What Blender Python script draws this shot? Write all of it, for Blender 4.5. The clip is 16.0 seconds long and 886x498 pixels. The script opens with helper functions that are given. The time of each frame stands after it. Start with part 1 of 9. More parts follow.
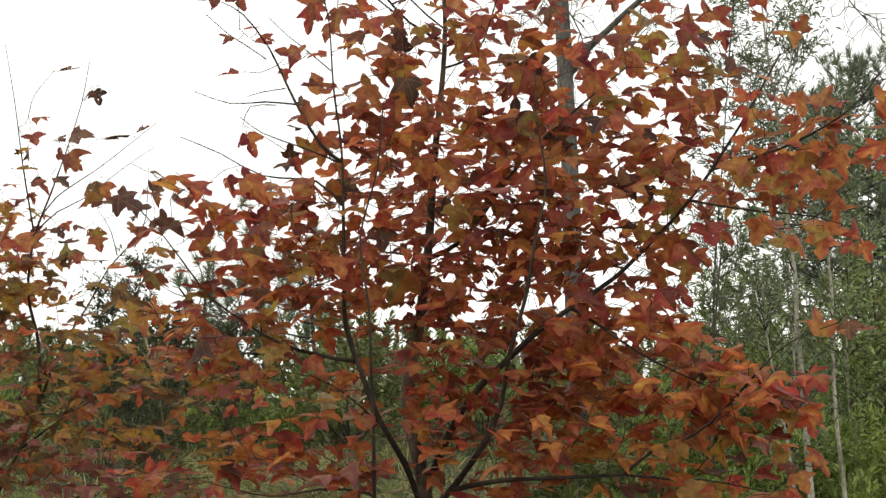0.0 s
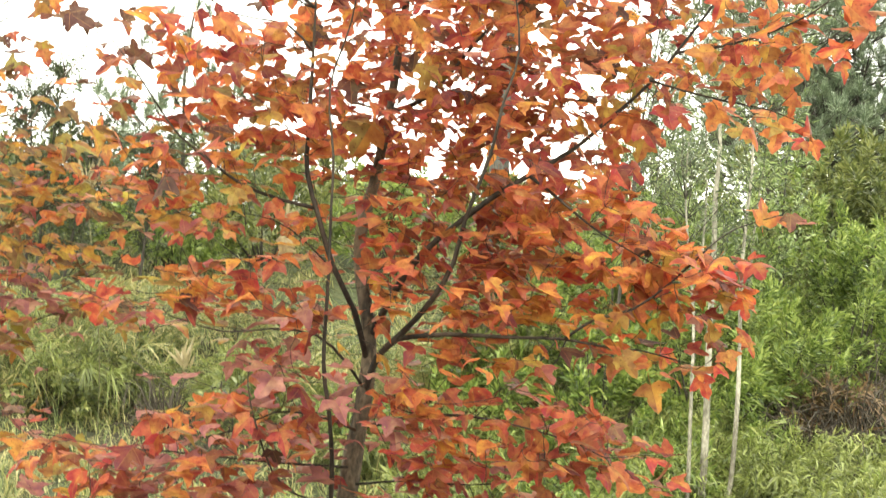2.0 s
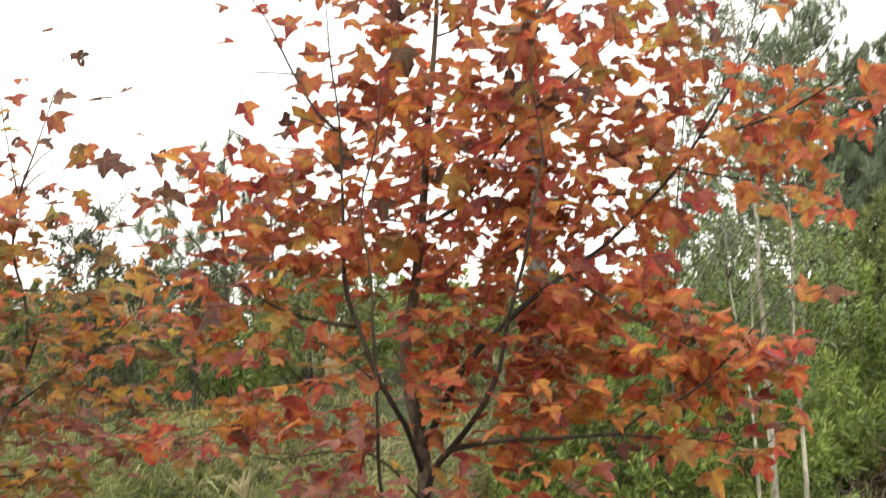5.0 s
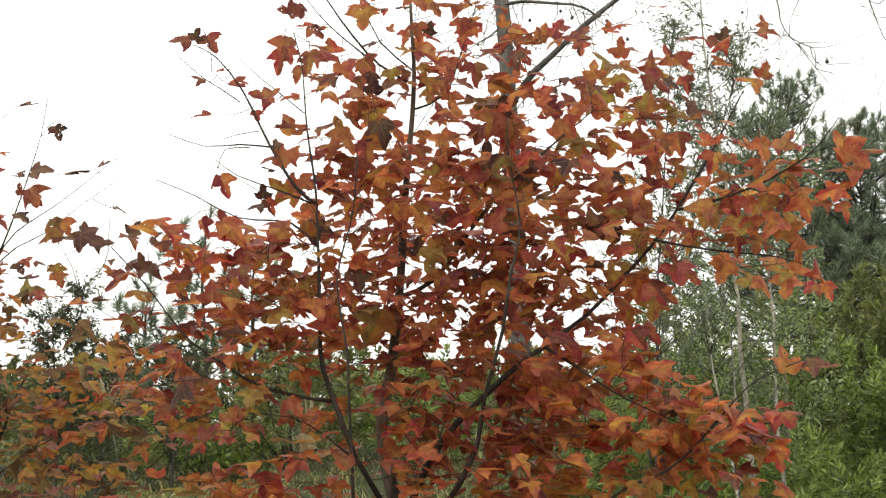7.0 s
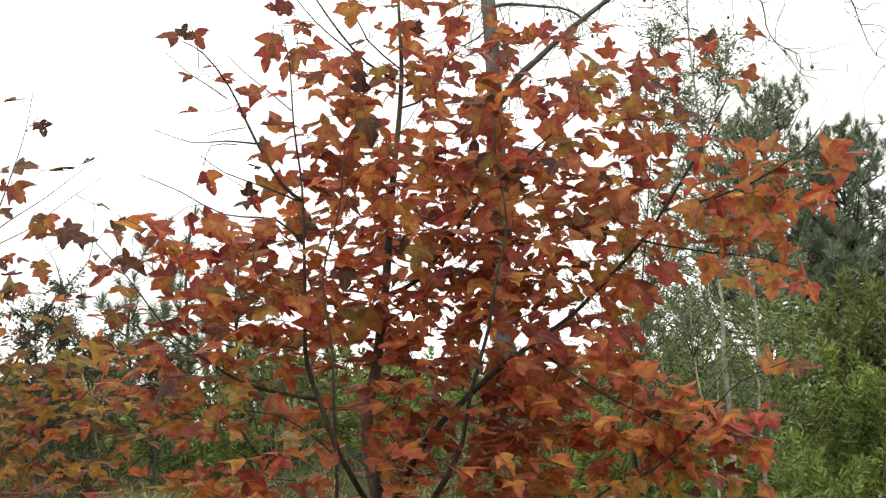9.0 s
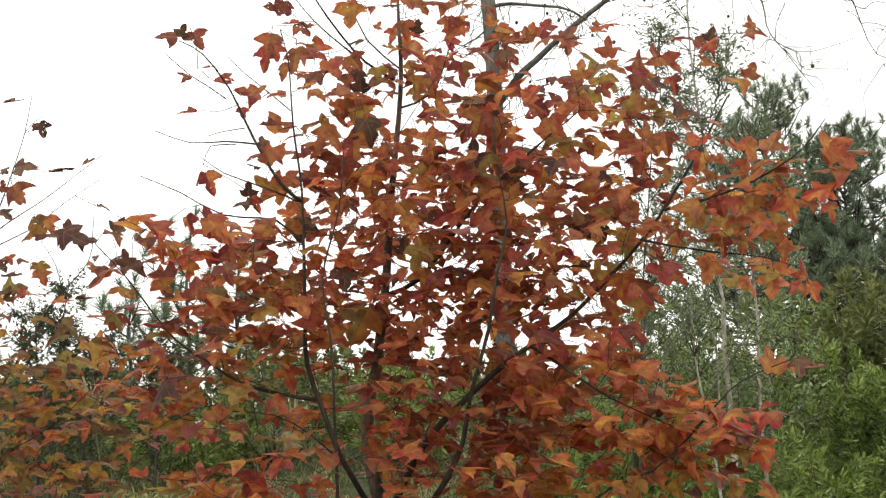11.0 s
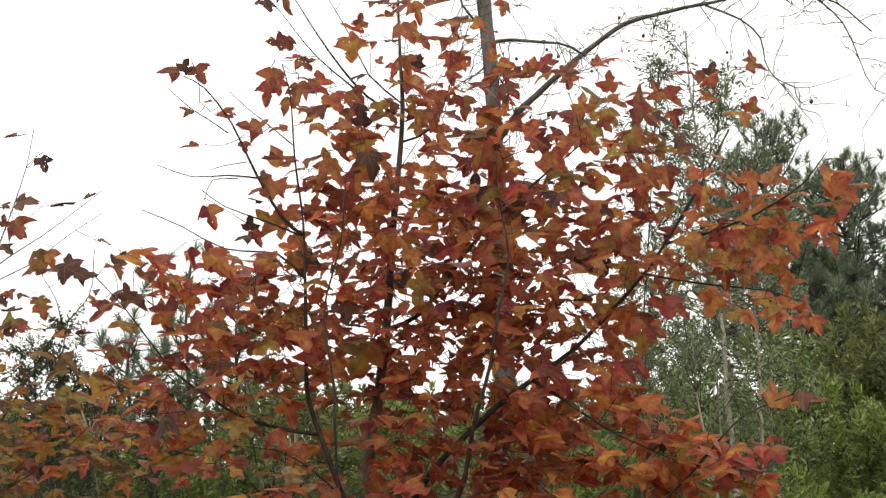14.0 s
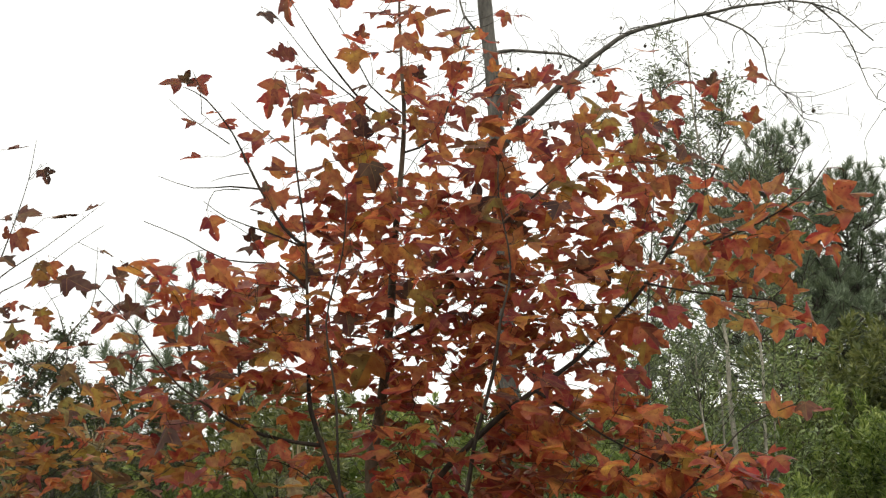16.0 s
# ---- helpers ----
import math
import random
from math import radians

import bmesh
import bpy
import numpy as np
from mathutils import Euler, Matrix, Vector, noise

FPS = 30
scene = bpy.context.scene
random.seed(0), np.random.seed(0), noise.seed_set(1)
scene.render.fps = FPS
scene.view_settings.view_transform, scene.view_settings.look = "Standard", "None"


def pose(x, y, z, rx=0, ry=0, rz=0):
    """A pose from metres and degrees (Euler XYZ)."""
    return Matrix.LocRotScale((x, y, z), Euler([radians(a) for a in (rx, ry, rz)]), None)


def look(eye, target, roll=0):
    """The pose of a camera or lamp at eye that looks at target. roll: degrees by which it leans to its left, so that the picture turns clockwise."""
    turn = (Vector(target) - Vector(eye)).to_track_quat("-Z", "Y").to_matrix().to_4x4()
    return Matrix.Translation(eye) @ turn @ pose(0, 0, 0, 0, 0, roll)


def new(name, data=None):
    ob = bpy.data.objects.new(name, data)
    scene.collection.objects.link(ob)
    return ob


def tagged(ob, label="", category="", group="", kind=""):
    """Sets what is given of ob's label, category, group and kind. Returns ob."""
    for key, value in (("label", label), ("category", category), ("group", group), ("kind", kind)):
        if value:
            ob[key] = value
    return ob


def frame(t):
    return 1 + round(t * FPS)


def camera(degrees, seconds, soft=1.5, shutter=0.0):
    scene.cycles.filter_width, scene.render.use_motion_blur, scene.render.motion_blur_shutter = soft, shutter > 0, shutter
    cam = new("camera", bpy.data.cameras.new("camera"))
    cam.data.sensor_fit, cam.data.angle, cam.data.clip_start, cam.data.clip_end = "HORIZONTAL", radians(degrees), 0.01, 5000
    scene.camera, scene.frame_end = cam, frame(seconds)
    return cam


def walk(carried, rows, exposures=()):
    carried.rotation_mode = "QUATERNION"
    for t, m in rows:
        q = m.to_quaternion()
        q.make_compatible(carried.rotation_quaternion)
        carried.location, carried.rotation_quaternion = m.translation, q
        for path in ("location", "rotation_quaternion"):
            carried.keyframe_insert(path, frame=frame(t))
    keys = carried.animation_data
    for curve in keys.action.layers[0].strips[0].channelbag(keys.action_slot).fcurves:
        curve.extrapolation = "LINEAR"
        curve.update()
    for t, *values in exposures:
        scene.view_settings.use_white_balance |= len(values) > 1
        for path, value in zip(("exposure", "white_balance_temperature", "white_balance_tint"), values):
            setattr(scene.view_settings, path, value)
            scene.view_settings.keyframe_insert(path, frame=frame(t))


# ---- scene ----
# ---- camera and its walk ----
cam = camera(40.0, 16.0, soft=1.3, shutter=0.7)
PATH = [
    (0.0, pose(0.126, 0.057, 1.561, 100.19, -0.82, 3.82)),
    (0.2, pose(0.109, 0.051, 1.559, 99.93, -1.15, 3.57)),
    (0.5, pose(0.082, 0.036, 1.558, 98.96, -1.40, 3.31)),
    (0.7, pose(0.063, 0.021, 1.566, 97.86, -1.71, 3.08)),
    (1.0, pose(0.038, -0.000, 1.587, 96.25, -2.42, 2.37)),
    (1.2, pose(0.025, -0.008, 1.594, 95.47, -3.51, 0.65)),
    (1.5, pose(0.006, -0.017, 1.599, 93.56, -4.33, -0.46)),
    (1.7, pose(-0.010, -0.026, 1.607, 93.14, -4.82, -0.90)),
    (2.0, pose(-0.024, -0.039, 1.616, 92.54, -5.63, -1.12)),
    (2.2, pose(-0.023, -0.044, 1.616, 92.02, -6.06, -1.19)),
    (2.5, pose(-0.022, -0.046, 1.615, 91.43, -6.27, -0.94)),
    (2.7, pose(-0.024, -0.042, 1.616, 90.81, -5.46, 0.09)),
    (3.0, pose(-0.028, -0.031, 1.619, 90.80, -4.61, 1.28)),
    (3.2, pose(-0.028, -0.025, 1.619, 90.34, -3.89, 2.47)),
    (3.5, pose(-0.028, -0.022, 1.619, 92.01, -3.02, 3.41)),
    (3.7, pose(-0.021, -0.023, 1.619, 93.85, -2.30, 3.68)),
    (4.0, pose(-0.007, -0.030, 1.618, 95.29, -1.39, 4.02)),
    (4.2, pose(-0.008, -0.036, 1.618, 96.24, -0.81, 3.32)),
    (4.5, pose(-0.009, -0.046, 1.620, 96.74, -0.40, 2.46)),
    (4.7, pose(-0.009, -0.051, 1.622, 96.83, -0.26, 2.25)),
    (5.0, pose(-0.009, -0.057, 1.626, 97.34, -0.13, 1.48)),
    (5.2, pose(-0.006, -0.059, 1.628, 98.36, -0.14, 1.33)),
    (7.5, pose(0.007, -0.021, 1.612, 101.01, -0.06, 0.42)),
    (8.0, pose(-0.005, -0.025, 1.608, 100.58, -0.41, 0.11)),
    (8.5, pose(0.005, -0.017, 1.604, 100.81, -0.07, 0.09)),
    (9.0, pose(0.001, -0.018, 1.604, 101.14, -0.26, -0.12)),
    (11.5, pose(0.004, -0.011, 1.606, 101.14, -0.09, -0.04)),
    (12.0, pose(-0.002, -0.019, 1.607, 101.19, -0.20, -0.03)),
    (12.5, pose(0.001, -0.010, 1.603, 101.74, 0.01, -0.03)),
    (13.0, pose(0.005, 0.002, 1.602, 101.97, -0.10, -0.22)),
    (13.5, pose(-0.002, -0.002, 1.601, 102.22, -0.11, -0.13)),
    (14.0, pose(-0.003, -0.005, 1.600, 102.83, -0.07, -0.07)),
    (14.5, pose(-0.000, 0.000, 1.600, 103.00, 0.00, -0.00)),
    (15.0, pose(-0.003, -0.012, 1.601, 102.99, -0.04, 0.01)),
    (15.5, pose(-0.009, -0.006, 1.605, 103.06, -0.13, -0.02)),
    (16.0, pose(0.000, -0.003, 1.600, 103.33, 0.08, 0.11)),
]
EXPOSURES = [(0.0, 0.0, 6850, 10), (0.5, 0.38, 6900, 10), (1.0, 0.75, 7100, 10), (1.5, 1.37, 7250, 3), (2.0, 1.65, 7300, 3), (2.5, 1.85, 7350, 3), (3.0, 1.76, 7350, 3), (3.5, 1.68, 7350, 3), (4.0, 1.6, 7250, 3), (4.5, 1.3, 7100, 10), (5.0, 0.9, 7000, 10), (7.5, 0.34, 6850, 10), (9.0, 0.3, 6850, 10), (12.0, 0.28, 6850, 10), (13.5, 0.14, 6850, 10), (14.5, 0.02, 6850, 10), (16.0, 0.0, 6850, 10)]
walk(cam, PATH, EXPOSURES)

# ---- world: an overcast sky ----
world = bpy.data.worlds.new("overcast")
scene.world = world
world.use_nodes = True
wn, wl = world.node_tree.nodes, world.node_tree.links
wn.clear()
w_out = wn.new("ShaderNodeOutputWorld")
w_bg = wn.new("ShaderNodeBackground")
w_sky = wn.new("ShaderNodeTexSky")
w_sky.sky_type, w_sky.sun_disc = "NISHITA", False
w_sky.sun_elevation, w_sky.sun_rotation = radians(48), radians(25)
w_cloud = wn.new("ShaderNodeTexNoise")
w_cloud.inputs["Scale"].default_value, w_cloud.inputs["Detail"].default_value = 2.2, 4
w_ramp = wn.new("ShaderNodeValToRGB")
w_ramp.color_ramp.elements[0].position, w_ramp.color_ramp.elements[0].color = 0.3, (9.2, 9.5, 9.4, 1)
w_ramp.color_ramp.elements[1].position, w_ramp.color_ramp.elements[1].color = 0.7, (10.4, 10.6, 10.4, 1)
w_mix = wn.new("ShaderNodeMixRGB")
w_mix.inputs["Fac"].default_value = 0.92
wl.new(w_cloud.outputs["Fac"], w_ramp.inputs["Fac"])
wl.new(w_sky.outputs["Color"], w_mix.inputs["Color1"])
wl.new(w_ramp.outputs["Color"], w_mix.inputs["Color2"])
wl.new(w_mix.outputs["Color"], w_bg.inputs["Color"])
w_bg.inputs["Strength"].default_value = 0.13
wl.new(w_bg.outputs["Background"], w_out.inputs["Surface"])

sun = new("sun", bpy.data.lights.new("sun", "SUN"))
sun.data.energy, sun.data.angle, sun.data.color = 1.0, radians(25), (1.0, 0.96, 0.9)
sun.matrix_world = look((-3, -4, 12), (0, 3, 0))


# ---- materials ----
def node_material(name):
    m = bpy.data.materials.new(name)
    m.use_nodes = True
    t = m.node_tree
    t.nodes.clear()
    return m, t.nodes, t.links


def ramp_node(nodes, stops):
    r = nodes.new("ShaderNodeValToRGB")
    el = r.color_ramp.elements
    while len(el) < len(stops):
        el.new(0.5)
    for e, (p, c) in zip(el, stops):
        e.position, e.color = p, (*c, 1)
    return r


def random_value(nodes, links):
    """One random number for each leaf, whether it is an object or an island of a joined mesh."""
    a, b, s = nodes.new("ShaderNodeObjectInfo"), nodes.new("ShaderNodeNewGeometry"), nodes.new("ShaderNodeMath")
    s.operation = "ADD"
    links.new(a.outputs["Random"], s.inputs[0])
    links.new(b.outputs["Random Per Island"], s.inputs[1])
    f = nodes.new("ShaderNodeMath")
    f.operation = "FRACT"
    links.new(s.outputs[0], f.inputs[0])
    return f.outputs[0]


def math_node(nodes, links, op, a, b=None):
    n = nodes.new("ShaderNodeMath")
    n.operation = op
    for i, v in enumerate((a, b)):
        if v is None:
            continue
        if isinstance(v, (int, float)):
            n.inputs[i].default_value = v
        else:
            links.new(v, n.inputs[i])
    return n.outputs[0]


def leaf_material(name, stops, spot=(0.06, 0.02, 0.012), spots=0.65, through_light=0.62, rough=0.36, turn=0.442):
    """A thin leaf: a tint for each leaf, pale ribs, brown spots, light passing through."""
    m, n, l = node_material(name)
    out, add, body, trans = n.new("ShaderNodeOutputMaterial"), n.new("ShaderNodeMixShader"), n.new("ShaderNodeBsdfPrincipled"), n.new("ShaderNodeBsdfTranslucent")
    rnd = random_value(n, l)
    tint = ramp_node(n, stops)
    l.new(rnd, tint.inputs["Fac"])
    uv = n.new("ShaderNodeUVMap")
    sep = n.new("ShaderNodeSeparateXYZ")
    l.new(uv.outputs["UV"], sep.inputs[0])
    u, v = sep.outputs[0], sep.outputs[1]
    # patches within one leaf, offset by the leaf's own number
    off = n.new("ShaderNodeCombineXYZ")
    l.new(math_node(n, l, "MULTIPLY", rnd, 37.0), off.inputs[2])
    vec = n.new("ShaderNodeVectorMath")
    l.new(uv.outputs["UV"], vec.inputs[0])
    l.new(off.outputs[0], vec.inputs[1])
    patch = n.new("ShaderNodeTexNoise")
    patch.inputs["Scale"].default_value, patch.inputs["Detail"].default_value = 2.6, 3
    l.new(vec.outputs[0], patch.inputs["Vector"])
    shift = n.new("ShaderNodeHueSaturation")
    l.new(tint.outputs["Color"], shift.inputs["Color"])
    shift.inputs["Saturation"].default_value = 0.93
    own = math_node(n, l, "FRACT", math_node(n, l, "MULTIPLY", rnd, 17.3))  # a second number for each leaf
    hue = math_node(n, l, "ADD", math_node(n, l, "MULTIPLY", patch.outputs["Fac"], 0.10), math_node(n, l, "MULTIPLY", own, 0.032))
    dv = math_node(n, l, "SUBTRACT", v, 0.3)
    rim = math_node(n, l, "SQRT", math_node(n, l, "ADD", math_node(n, l, "MULTIPLY", u, u), math_node(n, l, "MULTIPLY", dv, dv)))
    heart = math_node(n, l, "MULTIPLY", math_node(n, l, "SUBTRACT", 0.42, rim), math_node(n, l, "MULTIPLY", own, 0.07))  # some leaves keep an olive heart
    l.new(math_node(n, l, "ADD", math_node(n, l, "ADD", hue, heart), turn), shift.inputs["Hue"])
    l.new(math_node(n, l, "ADD", math_node(n, l, "MULTIPLY", patch.outputs["Fac"], 1.75), 0.22), shift.inputs["Value"])
    grain = n.new("ShaderNodeTexNoise")
    grain.inputs["Scale"].default_value, grain.inputs["Detail"].default_value = 11, 4
    l.new(vec.outputs[0], grain.inputs["Vector"])
    sp = ramp_node(n, [(0.60, (0, 0, 0)), (0.70, (1, 1, 1))])
    l.new(grain.outputs["Fac"], sp.inputs["Fac"])
    mix = n.new("ShaderNodeMixRGB")
    mix.inputs["Color2"].default_value = (*spot, 1)
    l.new(math_node(n, l, "MULTIPLY", sp.outputs["Color"], spots), mix.inputs["Fac"])
    l.new(shift.outputs["Color"], mix.inputs["Color1"])
    # ribs: the middle one and one along each side lobe
    au = math_node(n, l, "ABSOLUTE", u)
    side = math_node(n, l, "ABSOLUTE", math_node(n, l, "SUBTRACT", au, math_node(n, l, "MULTIPLY", v, 1.4)))
    rib = math_node(n, l, "LESS_THAN", math_node(n, l, "MINIMUM", au, math_node(n, l, "MULTIPLY", side, 0.6)), 0.011)
    mix2 = n.new("ShaderNodeMixRGB")
    mix2.blend_type = "MIX"
    mix2.inputs["Color2"].default_value = (0.42, 0.20, 0.08, 1)
    l.new(math_node(n, l, "MULTIPLY", rib, 0.35), mix2.inputs["Fac"])
    l.new(mix.outputs["Color"], mix2.inputs["Color1"])
    bump = n.new("ShaderNodeBump")
    bump.inputs["Strength"].default_value, bump.inputs["Distance"].default_value = 0.3, 0.004
    l.new(grain.outputs["Fac"], bump.inputs["Height"])
    l.new(mix2.outputs["Color"], body.inputs["Base Color"])
    body.inputs["Roughness"].default_value = rough
    body.inputs["Specular IOR Level"].default_value = 0.32
    l.new(bump.outputs["Normal"], body.inputs["Normal"])
    l.new(mix2.outputs["Color"], trans.inputs["Color"])
    add.inputs["Fac"].default_value = through_light
    l.new(body.outputs[0], add.inputs[1])
    l.new(trans.outputs[0], add.inputs[2])
    # small holes eaten through the blade
    clear, eaten, hole = n.new("ShaderNodeBsdfTransparent"), n.new("ShaderNodeMixShader"), n.new("ShaderNodeTexNoise")
    hole.inputs["Scale"].default_value, hole.inputs["Detail"].default_value = 6.5, 1
    l.new(vec.outputs[0], hole.inputs["Vector"])
    l.new(math_node(n, l, "GREATER_THAN", hole.outputs["Fac"], 0.75), eaten.inputs["Fac"])
    l.new(add.outputs[0], eaten.inputs[1])
    l.new(clear.outputs[0], eaten.inputs[2])
    l.new(eaten.outputs[0], out.inputs["Surface"])
    return m


def green_material(name, stops, through_light=0.4, rough=0.33, patch_scale=0.9):
    """Small leaves, needles and grass: a tint for each blade and for each patch of the plant."""
    m, n, l = node_material(name)
    out, mixs, body, trans = n.new("ShaderNodeOutputMaterial"), n.new("ShaderNodeMixShader"), n.new("ShaderNodeBsdfPrincipled"), n.new("ShaderNodeBsdfTranslucent")
    rnd = random_value(n, l)
    co = n.new("ShaderNodeNewGeometry")
    patch = n.new("ShaderNodeTexNoise")
    patch.inputs["Scale"].default_value, patch.inputs["Detail"].default_value = patch_scale, 3
    l.new(co.outputs["Position"], patch.inputs["Vector"])
    fac = math_node(n, l, "ADD", math_node(n, l, "MULTIPLY", rnd, 0.72), math_node(n, l, "MULTIPLY", math_node(n, l, "SUBTRACT", patch.outputs["Fac"], 0.30), 0.75))
    tint = ramp_node(n, stops)
    l.new(fac, tint.inputs["Fac"])
    l.new(tint.outputs["Color"], body.inputs["Base Color"])
    l.new(tint.outputs["Color"], trans.inputs["Color"])
    body.inputs["Roughness"].default_value = rough
    body.inputs["Specular IOR Level"].default_value = 0.6
    mixs.inputs["Fac"].default_value = through_light
    l.new(body.outputs[0], mixs.inputs[1])
    l.new(trans.outputs[0], mixs.inputs[2])
    l.new(mixs.outputs[0], out.inputs["Surface"])
    return m


def bark_material(name, dark, pale, scale=18.0, stretch=0.25, bump_depth=0.006):
    m, n, l = node_material(name)
    out, body = n.new("ShaderNodeOutputMaterial"), n.new("ShaderNodeBsdfPrincipled")
    co, mp = n.new("ShaderNodeTexCoord"), n.new("ShaderNodeMapping")
    mp.inputs["Scale"].default_value = (1, 1, stretch)
    l.new(co.outputs["Object"], mp.inputs["Vector"])
    big, fine = n.new("ShaderNodeTexNoise"), n.new("ShaderNodeTexNoise")
    big.inputs["Scale"].default_value, big.inputs["Detail"].default_value = scale * 0.3, 3
    fine.inputs["Scale"].default_value, fine.inputs["Detail"].default_value = scale * 3, 6
    for x in (big, fine):
        l.new(mp.outputs["Vector"], x.inputs["Vector"])
    f = math_node(n, l, "ADD", math_node(n, l, "MULTIPLY", big.outputs["Fac"], 0.6), math_node(n, l, "MULTIPLY", fine.outputs["Fac"], 0.4))
    mid = tuple(0.62 * a + 0.38 * b for a, b in zip(dark, pale))
    tint = ramp_node(n, [(0.39, dark), (0.49, mid), (0.60, pale)])
    l.new(f, tint.inputs["Fac"])
    bump = n.new("ShaderNodeBump")
    bump.inputs["Strength"].default_value, bump.inputs["Distance"].default_value = 0.6, bump_depth
    l.new(fine.outputs["Fac"], bump.inputs["Height"])
    l.new(tint.outputs["Color"], body.inputs["Base Color"])
    l.new(bump.outputs["Normal"], body.inputs["Normal"])
    body.inputs["Roughness"].default_value = 0.85
    l.new(body.outputs[0], out.inputs["Surface"])
    return m


CRIMSON = leaf_material("leaf_crimson", [(0.0, (0.17, 0.026, 0.022)), (0.5, (0.31, 0.036, 0.026)), (1.0, (0.47, 0.055, 0.026))], turn=0.4425)
SCARLET = leaf_material("leaf_scarlet", [(0.0, (0.42, 0.034, 0.014)), (0.5, (0.55, 0.046, 0.015)), (1.0, (0.64, 0.066, 0.018))], spots=0.4, turn=0.45)
RUSSET = leaf_material("leaf_russet", [(0.0, (0.18, 0.036, 0.020)), (0.5, (0.33, 0.062, 0.025)), (1.0, (0.45, 0.105, 0.030))], turn=0.439)
ORANGE = leaf_material("leaf_orange", [(0.0, (0.38, 0.068, 0.022)), (0.5, (0.47, 0.10, 0.025)), (1.0, (0.53, 0.145, 0.03))])
OCHRE = leaf_material("leaf_ochre", [(0.0, (0.30, 0.13, 0.024)), (0.5, (0.44, 0.16, 0.024)), (1.0, (0.26, 0.18, 0.038))])
DRY = leaf_material("leaf_dry", [(0.0, (0.05, 0.022, 0.018)), (0.5, (0.09, 0.03, 0.022)), (1.0, (0.13, 0.045, 0.025))], through_light=0.2, rough=0.7)
# red leaves with the sky's pinkish sheen painted into their colour
PALE = leaf_material("leaf_pink_sheen", [(0.0, (0.26, 0.085, 0.07)), (1.0, (0.38, 0.16, 0.135))], spots=0.3, rough=0.55, turn=0.43)
CREAM = leaf_material("leaf_cream", [(0.0, (0.42, 0.36, 0.22)), (1.0, (0.5, 0.43, 0.27))], spots=0.2, rough=0.7)
OLIVE = leaf_material("leaf_olive_brown", [(0.0, (0.10, 0.045, 0.022)), (0.5, (0.19, 0.095, 0.032)), (1.0, (0.24, 0.15, 0.05))], rough=0.55)
COLOURS = {"w": CREAM, "b": OLIVE, "c": CRIMSON, "s": SCARLET, "r": RUSSET, "o": ORANGE, "y": OCHRE, "d": DRY, "p": PALE}
TREE_BARK = bark_material("sapling_bark", (0.012, 0.009, 0.006), (0.15, 0.115, 0.078), scale=30.0, stretch=0.45, bump_depth=0.014)
LIMB_BARK = bark_material("limb_bark", (0.010, 0.007, 0.005), (0.055, 0.038, 0.026), scale=24.0, stretch=0.45)
GREY_BARK = bark_material("grey_bark", (0.052, 0.047, 0.040), (0.165, 0.15, 0.13))
WHITE_BARK = bark_material("pale_bark", (0.11, 0.098, 0.072), (0.44, 0.41, 0.33), scale=26, stretch=0.4)
DARK_BARK = bark_material("dark_bark", (0.03, 0.025, 0.02), (0.09, 0.075, 0.06))
STRAW_STALK = bark_material("straw_stalk", (0.07, 0.075, 0.03), (0.2, 0.18, 0.09))
LANCE_GREEN = green_material("lance_leaf", [(0.0, (0.022, 0.042, 0.012)), (0.4, (0.148, 0.215, 0.050)), (0.7, (0.30, 0.375, 0.095)), (1.0, (0.475, 0.515, 0.175))], patch_scale=1.6)
DULL_GREEN = green_material("dull_leaf", [(0.0, (0.03, 0.042, 0.018)), (0.5, (0.15, 0.18, 0.055)), (1.0, (0.36, 0.36, 0.13))], patch_scale=1.2)
GREY_GREEN = green_material("narrow_leaf", [(0.0, (0.025, 0.042, 0.016)), (0.5, (0.18, 0.245, 0.085)), (1.0, (0.44, 0.52, 0.22))])
GUM_GREEN = green_material("gum_leaf", [(0.0, (0.03, 0.043, 0.022)), (0.5, (0.095, 0.125, 0.058)), (1.0, (0.25, 0.28, 0.145))])
DARK_LEAF = green_material("dark_leaf", [(0.0, (0.012, 0.018, 0.008)), (0.5, (0.05, 0.07, 0.025)), (1.0, (0.13, 0.16, 0.06))], through_light=0.25)
PINE_GREEN = green_material("needles", [(0.0, (0.03, 0.05, 0.028)), (0.5, (0.145, 0.195, 0.11)), (1.0, (0.32, 0.375, 0.23))], through_light=0.15, patch_scale=1.0)
WEEPING = green_material("weeping_blade", [(0.0, (0.05, 0.065, 0.02)), (0.4, (0.17, 0.20, 0.055)), (0.75, (0.29, 0.33, 0.10)), (1.0, (0.43, 0.42, 0.17))], patch_scale=1.4)
BROWN_FERN = green_material("withered_fern", [(0.0, (0.05, 0.03, 0.015)), (0.5, (0.16, 0.095, 0.045)), (1.0, (0.30, 0.20, 0.10))])
GRASS = green_material("grass_blade", [(0.0, (0.05, 0.07, 0.022)), (0.3, (0.13, 0.165, 0.05)), (0.48, (0.25, 0.275, 0.10)), (0.62, (0.34, 0.315, 0.12)), (0.88, (0.54, 0.47, 0.23))], patch_scale=1.3)



